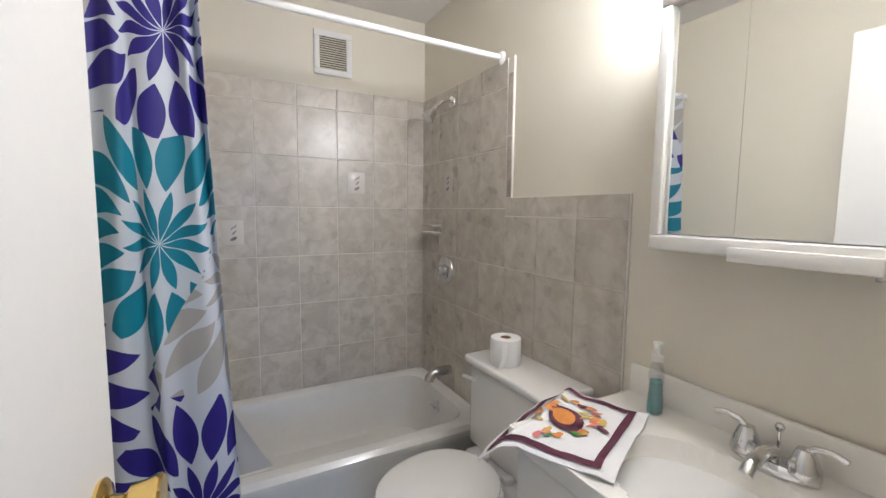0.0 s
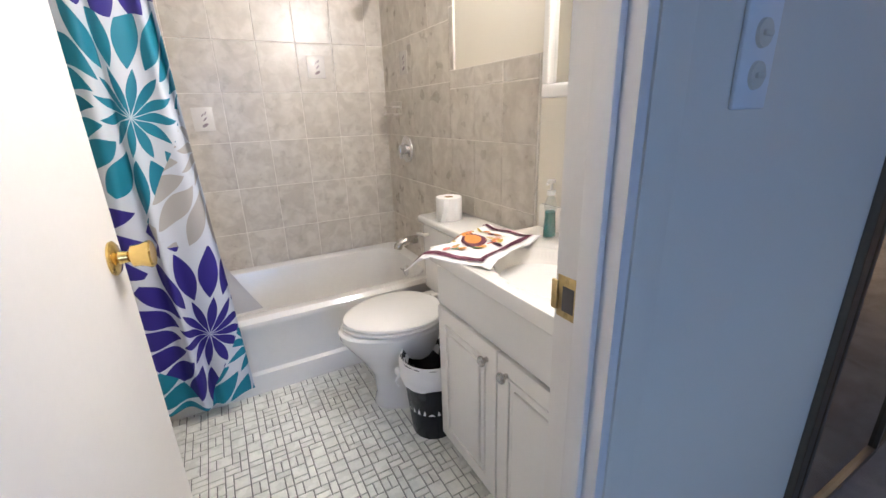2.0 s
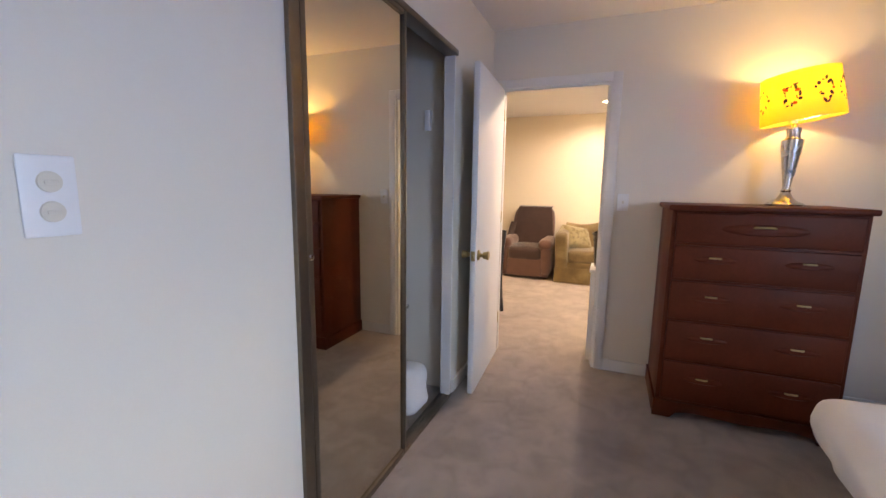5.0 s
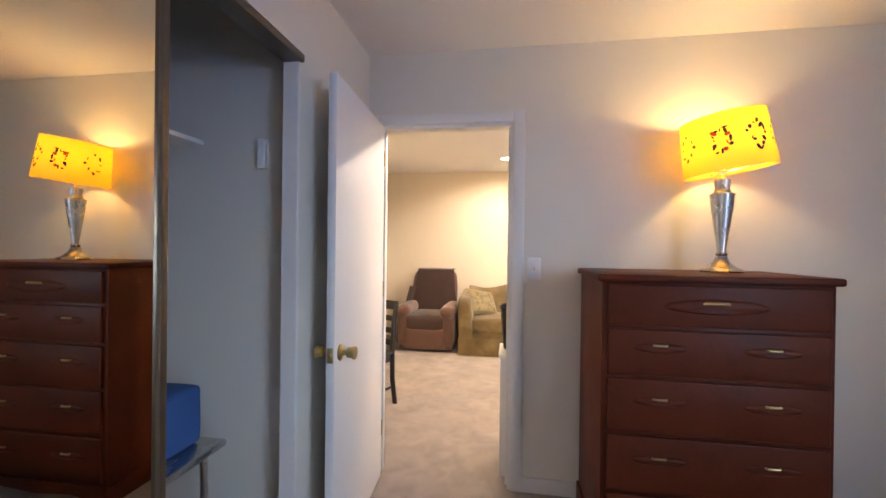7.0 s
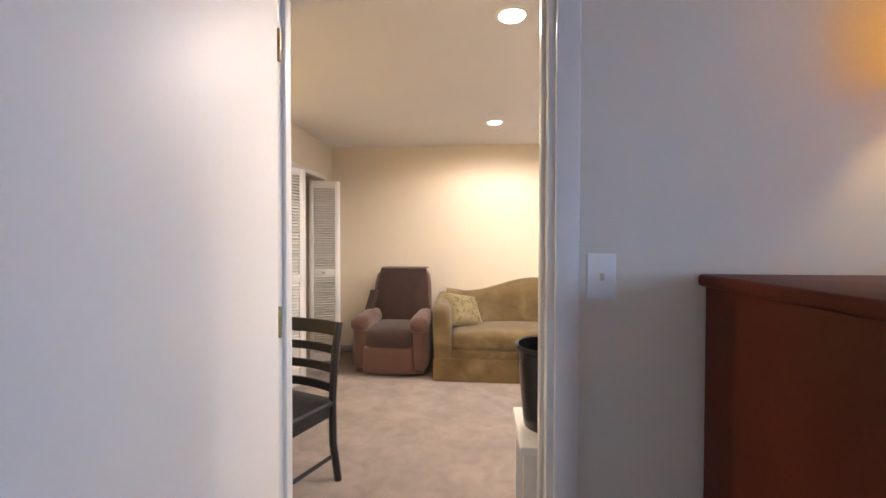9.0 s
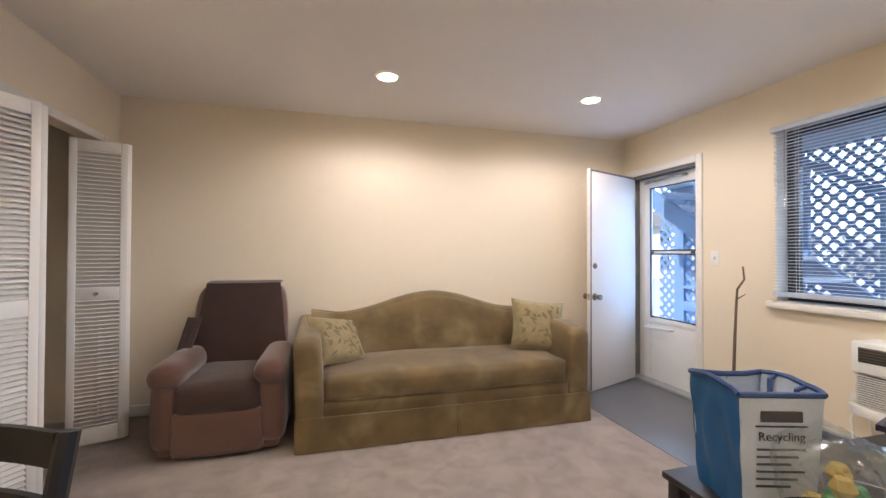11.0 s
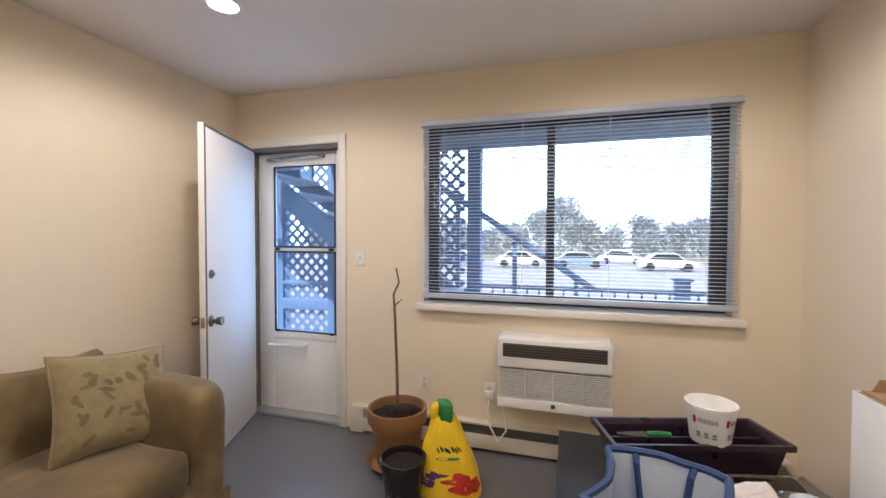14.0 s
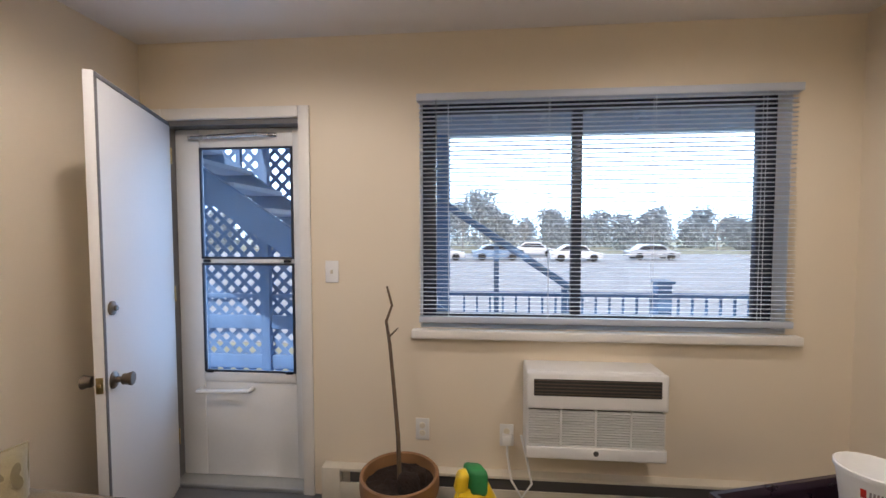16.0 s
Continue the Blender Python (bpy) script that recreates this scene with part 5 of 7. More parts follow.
def thr2(u, v):
    return 0.40 + 0.20 * v, 0.24 + 0.10 * u + 0.03 * (1 - v), 0.58 + 0.20 * v - 0.08 * u * (1 - v) + 0.010 * noise.noise(Vector((u * 4, v * 4, 5)))


part("throw_fold", sheet(thr2, 12, 12, 0.014), THROW, rc)

# louvred folding doors
def louvre_panel(w, h=1.95):
    t = thing("louvre_door", "white louvred folding closet door, half open", "door", None, "folding closet doors")
    for nm, lo, hi in (("stile", (0, -0.014, 0), (0.04, 0.014, h)), ("stile", (w - 0.04, -0.014, 0), (w, 0.014, h)), ("rail", (0.04, -0.014, 0), (w - 0.04, 0.014, 0.10)), ("rail", (0.04, -0.014, h - 0.07), (w - 0.04, 0.014, h)), ("rail", (0.04, -0.014, 0.92), (w - 0.04, 0.014, 1.0))):
        part(nm, rbox(lo, hi, 0.003), TRIM, t)
    sl_ = None
    for z0, z1 in ((0.10, 0.92), (1.0, h - 0.07)):
        k = int((z1 - z0) / 0.0262)
        for i in range(k):
            m_ = pose(0, 0, z0 + (i + 0.5) * (z1 - z0) / k)
            if sl_ is None:
                sl_ = part("slat", box(B(), (0.04, -0.016, -0.0035), (w - 0.04, 0.016, 0.0035), pose(0, 0, 0, 38, 0, 0)), TRIM, t, smooth=False)
                sl_.matrix_basis = m_
            else:
                twin(sl_, m_, t)
    return t


lp = louvre_panel(0.30)
lp.matrix_basis = pose(7.705, 1.10, 0.02, 0, 0, angle(7.705, 1.10, 7.545, 0.85))
copy_thing(lp, pose(7.535, 0.852, 0.02, 0, 0, angle(7.535, 0.852, 7.44, 1.12)))
copy_thing(lp, pose(6.50, 1.065, 0.02, 0, 0, angle(6.50, 1.065, 6.77, 0.90)))
copy_thing(lp, pose(6.785, 0.905, 0.02, 0, 0, angle(6.785, 0.905, 6.98, 1.12)))
lk_ = thing("louvre_knob", "small round door knob on a folding door", "knob", pose(7.485, 0.985, 0.98, 0, -90, -20))
part("knob", lathe([(0, 0.012), (0.007, 0.012), (0.006, 0.022), (0.014, 0.030), (0.013, 0.036), (0, 0.038)], 16), NICKEL, lk_)

# dining table, chair, ladder
tb = thing("dining_table", "round dark dining table with a glossy edge", "table", pose(5.10, 0.97, 0))
part("tabletop", lathe([(0, 0.715), (0.57, 0.715), (0.592, 0.722), (0.60, 0.732), (0.592, 0.742), (0.57, 0.745), (0, 0.745)], 64), TABLEW, tb)
part("edge_band", lathe([(0.585, 0.718), (0.604, 0.724), (0.606, 0.734), (0.598, 0.743)], 64), BLACKW, tb)
part("pedestal", lathe([(0, 0.02), (0.06, 0.02), (0.05, 0.12), (0.035, 0.3), (0.05, 0.55), (0.09, 0.70), (0.16, 0.715)], 28), BLACKW, tb)
for i in range(4):
    part("foot", tube([(0, 0, 0.14), (0.18, 0, 0.10), (0.34, 0, 0.02)], 0.028, 10, taper=0.7), BLACKW, tb, m=pose(0, 0, 0, 0, 0, 45 + 90 * i))
ch = thing("dining_chair", "black wooden ladder-back dining chair pulled from the table", "chair", pose(5.22, 0.325, 0, 0, 0, 160))
part("seat", puff((-0.19, -0.20, 0.43), (0.20, 0.20, 0.462), 0.014, 3, 0.004, 1, 0), BLACKW, ch)
for s in (-1, 1):
    part("rear_post", tube([(-0.14 - 0.07, s * 0.185, 0.0), (-0.17, s * 0.185, 0.22), (-0.165, s * 0.185, 0.45), (-0.185, s * 0.185, 0.70), (-0.22, s * 0.185, 0.87)], 0.021, 8), BLACKW, ch)
    part("front_leg", tube([(0.17, s * 0.17, 0), (0.17, s * 0.175, 0.435)], 0.02, 8, taper=1.15), BLACKW, ch)
    part("side_stretcher", tube([(-0.18, s * 0.18, 0.15), (0.17, s * 0.172, 0.15)], 0.011, 8), BLACKW, ch)
    part("apron", rbox((-0.15, s * 0.175 - 0.009, 0.37), (0.16, s * 0.175 + 0.009, 0.43), 0.003), BLACKW, ch)
for z, x in ((0.525, -0.170), (0.625, -0.180), (0.725, -0.193), (0.835, -0.213)):
    hgt = 0.045 if z < 0.8 else 0.075
    part("back_slat", sheet(lambda u, v, z=z, x=x, hgt=hgt: (x - 0.022 * math.sin(math.pi * u), -0.175 + 0.35 * u, z - hgt / 2 + hgt * v - 0.02 * (v - 0.5) * 0), 10, 2, 0.014), BLACKW, ch)
part("front_stretcher", tube([(0.17, -0.17, 0.22), (0.17, 0.17, 0.22)], 0.011, 8), BLACKW, ch)
tbx = thing("tissue_box", "white paper-wrapped box on the dining table", "box", pose(4.78, 0.78, 0.746, 0, 0, 15))
part("body", rbox((-0.10, -0.08, 0), (0.10, 0.08, 0.16), 0.006), PAPER, tbx)
ld = thing("step_ladder", "folding aluminium step ladder leaning on the yellow wall", "ladder", pose(6.25, 1.50, 0, 0, 0, -90))
for s in (-1, 1):
    part("rail", tube([(s * 0.24, -0.26, 0.0), (s * 0.21, -0.06, 0.78), (s * 0.17, 0.02, 1.10), (s * 0.13, 0.04, 1.17)], 0.016, 10), ALU, ld)
    part("rear_leg", tube([(s * 0.22, 0.12, 0.0), (s * 0.2, 0.02, 0.80)], 0.012, 8), ALU, ld)
    part("joint", rbox((s * 0.22 - 0.025, -0.09, 0.78), (s * 0.22 + 0.025, -0.02, 0.88), 0.01), BLACKP, ld)
part("hand_grip", tube([(-0.13, 0.04, 1.17), (-0.08, 0.045, 1.2), (0.08, 0.045, 1.2), (0.13, 0.04, 1.17)], 0.022, 12), BLACKP, ld)
for z, y in ((0.24, -0.20), (0.47, -0.14), (0.70, -0.08)):
    part("step", rbox((-0.22, y - 0.06, z), (0.22, y + 0.04, z + 0.035), 0.006), WHITEP, ld)
pkt = thing("paper_pad", "white printed leaflet propped on the ladder", "paper", pose(6.16, 1.56, 0.735, 14, 0, -90))
part("sheet", rbox((-0.13, -0.004, 0), (0.13, 0.004, 0.26), 0.001), PAPER, pkt)
part("stripe", rbox((0.06, -0.007, 0.0), (0.12, -0.003, 0.25), 0.001), GREYSLOT, pkt)
part("sticker", rbox((-0.02, -0.007, 0.01), (0.05, -0.003, 0.035), 0.001), YELLOWBAG, pkt)
tub_ = thing("teal_bin", "teal plastic tub on the floor beside the ladder", "tub", pose(5.80, 1.22, 0))
part("shell", prism([(-0.16, -0.13), (0.16, -0.13), (0.16, 0.13), (-0.16, 0.13)], 0, 0.36, "z", 0.02, 3), TEAL, tub_)
part("rim", rbox((-0.175, -0.145, 0.345), (0.175, 0.145, 0.372), 0.008), TEAL, tub_)
# pot on a white stand behind the door
ws = thing("white_stand", "narrow white painted stand beside the bedroom door", "stand", pose(4.52, -1.08, -0.0))
part("top", rbox((-0.15, -0.12, 0.69), (0.15, 0.26, 0.715), 0.004), CABW, ws)
for x in (-0.14, 0.125):
    part("side", rbox((x, -0.11, 0), (x + 0.018, 0.25, 0.69), 0.003), CABW, ws)
part("back", rbox((-0.122, -0.11, 0.02), (0.125, -0.095, 0.69), 0.002), CABW, ws)
part("shelf", rbox((-0.122, -0.095, 0.36), (0.125, 0.25, 0.378), 0.002), CABW, ws)
bp_ = thing("black_pail", "glossy black plastic pail on the white stand", "pail", pose(4.535, -0.92, 0.716))
part("shell", lathe([(0, 0.004), (0.072, 0.004), (0.074, 0), (0.076, 0.008), (0.096, 0.245), (0.092, 0.245), (0.074, 0.014), (0, 0.012)], 44, 1.15, 1.0), BLACKP, bp_)
part("rim", lathe([(0.092, 0.242), (0.097, 0.244), (0.103, 0.25), (0.104, 0.262), (0.099, 0.266), (0.093, 0.262), (0.092, 0.242)], 44, 1.15, 1.0), BLACKP, bp_, "rolled glossy rim")

# window with blind
wi = thing("window_1", "sliding window in a dark aluminium frame", "window", kind="structure")
WX0, WX1, WZ0, WZ1 = 4.66, 6.45, 0.93, 2.11
for nm, lo, hi in (("frame", (WX0, -3.57, WZ0), (WX0 + 0.085, -3.53, WZ1)), ("frame", (WX1 - 0.075, -3.57, WZ0), (WX1, -3.53, WZ1)), ("frame", (WX0 + 0.085, -3.57, WZ1 - 0.05), (WX1 - 0.075, -3.53, WZ1)), ("frame", (WX0 + 0.085, -3.57, WZ0), (WX1 - 0.075, -3.53, WZ0 + 0.06)), ("meeting_stile", (5.61, -3.57, WZ0 + 0.06), (5.66, -3.525, WZ1 - 0.05))):
    part(nm, rbox(lo, hi, 0.004), ALUDARK, wi)
for a, b, y in ((WX0 + 0.085, 5.61, -3.545), (5.66, WX1 - 0.075, -3.555)):
    p = part("pane", box(B(), (a, y - 0.002, WZ0 + 0.06), (b, y, WZ1 - 0.05)), PANE, wi, smooth=False)
    p.visible_shadow = False
part("window_sill", rbox((WX0 - 0.05, -3.43, 0.882), (WX1 + 0.04, -3.375, 0.928), 0.008, 3), TRIM, wi, "white painted sill board")
part("inner_stool", box(B(), (WX0, -3.529, WZ0 + 0.0005), (WX1, -3.431, WZ0 + 0.003)), TRIM, wi, smooth=False)
for x in (WX0, WX1 - 0.003):
    part("reveal", box(B(), (x, -3.529, WZ0 + 0.004), (x + 0.003, -3.431, WZ1)), TRIM, wi, smooth=False)
bl = thing("window_blind", "open white aluminium mini blind across the window", "blind")
part("headrail", rbox((WX0 - 0.02, -3.425, 2.085), (WX1 + 0.01, -3.385, 2.122), 0.004), RAILP, bl)
part("bottom_rail", rbox((WX0 - 0.01, -3.42, 0.965), (WX1 + 0.0, -3.39, 0.997), 0.004), RAILP, bl)
s0 = part("slat", sheet(lambda u, v: (WX0 - 0.01 + (WX1 - WX0 + 0.01) * u, -3.418 + 0.025 * v, 0.0028 * math.sin(math.pi * v)), 2, 4), SLAT, bl)
NS = 50
for i in range(NS):
    m_ = pose(0, 0, 1.012 + i * (2.075 - 1.012) / (NS - 1)) @ Matrix.Translation((0, -3.405, 0)) @ pose(0, 0, 0, 4 + 1.5 * math.sin(i * 1.7), 0, 0) @ Matrix.Translation((0, 3.405, 0))
    if i == 0:
        s0.matrix_basis = m_
    else:
        twin(s0, m_, bl)
for x in (4.80, 5.30, 5.80, 6.30):
    for y in (-3.419, -3.391):
        part("ladder_cord", tube([(x, y, 0.99), (x, y, 2.09)], 0.0012, 5), SLAT, bl)
part("tilt_wand", tube([(6.36, -3.38, 2.09), (6.36, -3.378, 1.55)], 0.004, 8), CLEARP, bl)

# air conditioner
ac = thing("air_conditioner", "white through-wall air conditioner with louvred grille", "air conditioner", pose(5.60, -3.43, 0))
W2 = 0.318
part("case", rbox((-W2, 0, 0.365), (W2, 0.158, 0.775), 0.012, 3), WHITEP, ac)
part("front_top", rbox((-W2 - 0.004, 0.165, 0.60), (W2 + 0.004, 0.195, 0.775), 0.012, 3), WHITEP, ac)
part("outlet_slot", rbox((-W2 + 0.03, 0.19, 0.665), (W2 - 0.03, 0.1965, 0.745), 0.002), GREYSLOT, ac)
for i in range(5):
    part("outlet_vane", box(B(), (-W2 + 0.03, 0.193, 0.674 + i * 0.0155), (W2 - 0.03, 0.2, 0.678 + i * 0.0155)), BRONZE, ac, smooth=False)
part("intake_backing", box(B(), (-W2 + 0.012, 0.160, 0.42), (W2 - 0.012, 0.168, 0.59)), GREYSLOT, ac, smooth=False)
g0 = part("grille_bar", box(B(), (-W2 + 0.008, 0.167, -0.002), (W2 - 0.008, 0.188, 0.002)), WHITEP, ac, smooth=False)
for i in range(14):
    m_ = pose(0, 0, 0.428 + i * 0.0122)
    if i == 0:
        g0.matrix_basis = m_
    else:
        twin(g0, m_, ac)
for x in (-0.16, 0.0, 0.16):
    part("grille_post", box(B(), (x - 0.004, 0.168, 0.42), (x + 0.004, 0.184, 0.60)), WHITEP, ac, smooth=False)
part("bottom_panel", rbox((-W2 - 0.002, 0.16, 0.36), (W2 + 0.002, 0.19, 0.422), 0.008, 3), WHITEP, ac)
part("badge", lathe([(0, 0), (0.013, 0), (0.012, 0.003), (0, 0.003)], 18), GREYSLOT, ac, m=pose(0.0, 0.19, 0.395, -90, 0, 0))
bh = thing("baseboard_heater", "cream baseboard heater along the window wall", "heater", pose(0, -3.43, 0))
part("back_panel", rbox((4.40, 0, 0.01), (6.97, 0.02, 0.185), 0.003), CREAMP, bh)
part("top_lip", rbox((4.40, 0.0, 0.172), (6.97, 0.062, 0.19), 0.004), CREAMP, bh)
part("front_cover", rbox((4.40, 0.052, 0.025), (6.97, 0.064, 0.115), 0.003), CREAMP, bh)
part("fin_element", rbox((4.42, 0.018, 0.06), (6.82, 0.05, 0.165), 0.002), GREYSLOT, bh)
part("end_cap", rbox((6.87, 0.0, 0.01), (6.97, 0.067, 0.192), 0.004), CREAMP, bh)
for nm, x, z, lb in (("front_switch", 6.92, 1.22, "white toggle switch beside the front door"),):
    q = thing(nm, lb, "switch", pose(x, -3.43, z))
    part("plate", rbox((-0.036, 0, -0.058), (0.036, 0.006, 0.058), 0.003), WHITEP, q)
    part("toggle", rbox((-0.005, 0.005, -0.010), (0.005, 0.016, 0.010), 0.002), CREAMP, q)
for x, z in ((6.44, 0.39), (6.00, 0.375)):
    q = thing("wall_outlet", "white duplex outlet on the window wall", "outlet", pose(x, -3.43, z), "wall outlets")
    part("plate", rbox((-0.036, 0, -0.058), (0.036, 0.006, 0.058), 0.003), WHITEP, q)
    for dz in (-0.02, 0.02):
        part("socket", lathe([(0, 0), (0.016, 0), (0.015, 0.003), (0, 0.003)], 18), CREAMP, q, m=pose(0, 0.006, dz, -90, 0, 0))
cord = thing("power_cord", "white appliance cord with plug hanging from the outlet", "cord")
part("cord", tube([(6.0, -3.41, 0.36), (6.0, -3.37, 0.30), (5.98, -3.35, 0.18), (5.93, -3.34, 0.10), (5.88, -3.345, 0.17), (5.90, -3.36, 0.27), (5.93, -3.38, 0.40)], 0.006, 8), WHITEP, cord)
part("plug", rbox((5.975, -3.424, 0.335), (6.025, -3.385, 0.385), 0.006), WHITEP, cord)

# plants and pots
pp = thing("potted_sapling", "terracotta pot with a bare thin stem in dark soil", "potted plant", pose(6.50, -3.10, 0.0))
part("saucer", lathe([(0, 0.006), (0.15, 0.006), (0.155, 0), (0.185, 0.035), (0.19, 0.04), (0.182, 0.04), (0.15, 0.012), (0, 0.012)], 36), TERRA, pp)
part("pot", lathe([(0, 0.014), (0.115, 0.014), (0.12, 0.02), (0.158, 0.26), (0.175, 0.265), (0.18, 0.30), (0.178, 0.345), (0.172, 0.35), (0.162, 0.345), (0.15, 0.26), (0.11, 0.03)], 44), TERRA, pp)
part("soil", sheet(lambda u, v: (0.155 * u * math.cos(6.2832 * v), 0.155 * u * math.sin(6.2832 * v), 0.30 + 0.02 * noise.noise(Vector((u * 9 * math.cos(6.2832 * v), u * 9 * math.sin(6.2832 * v), 0)))), 8, 30), SOIL, pp)
stem = [(0.0, 0.0, 0.29), (0.01, -0.02, 0.5), (0.035, -0.06, 0.70), (0.065, -0.11, 0.90), (0.09, -0.15, 1.0), (0.07, -0.19, 1.07), (0.10, -0.215, 1.16)]
part("stem", tube(stem, 0.011, 8, taper=0.5), BARK, pp)
part("twig", tube([(0.072, -0.12, 0.93), (0.03, -0.15, 0.97)], 0.006, 6, taper=0.4), BARK, pp)
part("bark_chunk", puff((-0.10, 0.02, 0.29), (0.0, 0.09, 0.37), 0.025, 2, 0.0, 6, 0.02), SOIL, pp)
part("bark_chunk", puff((-0.12, -0.06, 0.29), (-0.05, 0.02, 0.35), 0.02, 2, 0.0, 9, 0.02), SOIL, pp)
bpot = thing("nursery_pot", "black plastic nursery pot of soil on the vinyl", "pot", pose(6.33, -2.78, 0.004))
part("pot", lathe([(0, 0), (0.088, 0), (0.092, 0.01), (0.112, 0.19), (0.118, 0.192), (0.12, 0.225), (0.114, 0.228), (0.106, 0.20), (0.09, 0.02)], 34), BLACKP, bpot)
part("soil", sheet(lambda u, v: (0.106 * u * math.cos(6.2832 * v), 0.106 * u * math.sin(6.2832 * v), 0.195 + 0.012 * noise.noise(Vector((u * 8 * math.cos(6.2832 * v), u * 8 * math.sin(6.2832 * v), 4)))), 6, 24), SOIL, bpot)
yb = thing("potting_mix_bag", "yellow printed bag of potting mix, top torn open", "bag", pose(6.13, -2.95, 0.004, 0, 0, 18))


def ybf(u, v):
    a = 2 * math.pi * u
    w = 0.175 * (1 - 0.66 * v ** 1.4)
    d = 0.11 * (1 - 0.80 * v ** 1.4) + 0.012
    k = noise.noise(Vector((math.cos(a) * 2, math.sin(a) * 2, v * 4)))
    return (w * (abs(math.cos(a)) ** 0.7) * math.copysign(1, math.cos(a)) + 0.012 * k + 0.03 * v, d * (abs(math.sin(a)) ** 0.7) * math.copysign(1, math.sin(a)) + 0.012 * k - 0.02 * v, 0.40 * v + 0.02 * v * k)


part("sack", sheet(ybf, 56, 26), YELLOWBAG, yb)
part("bottom", lathe([(0, 0.002), (0.14, 0.002)], 20, 1, 0.6), YELLOWBAG, yb)


def on_bag(u0, v0, a, b, mat, rot=0.0, name="print"):
    bm = B()
    vs = [bm.verts.new(Vector(ybf(u0 + x, v0 + y)) * 1.0 + Vector((0, 0.004, 0))) for x, y in blob(0, 0, a, b, rot, 14)]
    bm.faces.new(vs)
    part(name, bm, mat, yb, smooth=False)


rng = random.Random(8)
for i in range(16):
    on_bag(0.33 + rng.uniform(-0.07, 0.07), 0.20 + rng.uniform(-0.10, 0.10), 0.028, 0.05, REDP, rng.uniform(0, 3))
for i in range(8):
    on_bag(0.17 + rng.uniform(-0.04, 0.04), 0.26 + rng.uniform(-0.07, 0.07), 0.022, 0.045, PURPRINT, rng.uniform(0, 3))
for i in range(7):
    on_bag(0.27 + 0.02 * i - 0.06, 0.60 + 0.015 * (i % 2), 0.006, 0.035, INK, 0.2)
on_bag(0.25, 0.50, 0.06, 0.018, GREENP)
part("torn_flap", puff((-0.01, -0.04, 0.36), (0.07, 0.03, 0.46), 0.02, 3, 0.0, 4, 0.03), GREENP, yb, "green torn bag top")
part("torn_flap", puff((0.05, -0.035, 0.38), (0.10, 0.02, 0.455), 0.016, 3, 0.0, 7, 0.03), YELLOWBAG, yb)

# low table with clutter
lt = thing("low_table", "dark low table crowded with bags and planters", "table", pose(0, 0, 0))
part("top", rbox((4.70, -2.82, 0.435), (5.56, -1.62, 0.46), 0.006), BLACKW, lt)
for x in (4.74, 5.52):
    for y in (-2.78, -1.66):
        part("leg", rbox((x - 0.025, y - 0.025, 0), (x + 0.025, y + 0.025, 0.435), 0.004), BLACKW, lt)
pb = thing("planter_box", "long dark purple plastic planter box", "planter", pose(5.085, -2.60, 0.461, 0, 0, 16))
rows_ = [(0.27, 0.075, 0.0), (0.275, 0.08, 0.01), (0.305, 0.10, 0.135), (0.325, 0.118, 0.138), (0.325, 0.118, 0.16), (0.31, 0.105, 0.16), (0.30, 0.097, 0.14), (0.27, 0.073, 0.012)]
bm = B()
rg = [[bm.verts.new((sx * a, sy * b, z)) for sx, sy in ((1, 1), (-1, 1), (-1, -1), (1, -1))] for a, b, z in rows_]
for a, b in zip(rg, rg[1:]):
    for i in range(4):
        bm.faces.new((a[i], a[(i + 1) % 4], b[(i + 1) % 4], b[i]))
bm.faces.new(rg[-1]), bm.faces.new(rg[0][::-1])
part("trough", bm, PURPLEP, pb, smooth=False)
part("divider", rbox((-0.285, -0.006, 0.1), (0.29, 0.006, 0.135), 0.002), PURPLEP, pb)
gt = thing("green_trowel", "green-handled trowel lying in the planter", "trowel", pose(5.20, -2.575, 0.60, 0, 0, 12))
part("handle", tube([(-0.06, 0, 0), (-0.02, 0, 0.004), (0.03, 0, 0.0)], 0.011, 10), GREENP, gt)
part("blade", sheet(lambda u, v: (0.03 + 0.11 * u, (v - 0.5) * 0.05 * (1 - 0.6 * u), -0.004 * math.cos(3 * (v - 0.5))), 6, 6, 0.002), GREYSLOT, gt)
tbk = thing("printed_tub", "white plastic tub with a red and grey printed label", "tub", pose(5.015, -2.565, 0.612, 0, 0, 170))
tbk.scale = (0.86, 0.86, 0.86)
part("wall", lathe([(0, 0.003), (0.072, 0.003), (0.075, 0), (0.078, 0.01), (0.096, 0.15), (0.102, 0.152), (0.102, 0.165), (0.097, 0.168), (0.092, 0.16), (0.074, 0.014), (0, 0.012)], 44), WHITEP, tbk)


MUTED = material("muted_grey_print", (0.30, 0.24, 0.24), 0.5, vary=0.1, bump=0.0)


def tub_mark(a, z, w, h, mat, name="print", k=6):
    bm = sheet(lambda u, v: ((0.0785 + 0.018 * (z + h * v) / 0.15 + 0.0009) * math.cos(a + (u - 0.5) * w / 0.09), (0.0785 + 0.018 * (z + h * v) / 0.15 + 0.0009) * math.sin(a + (u - 0.5) * w / 0.09), z + h * v), k, 2)
    part(name, bm, mat, tbk)


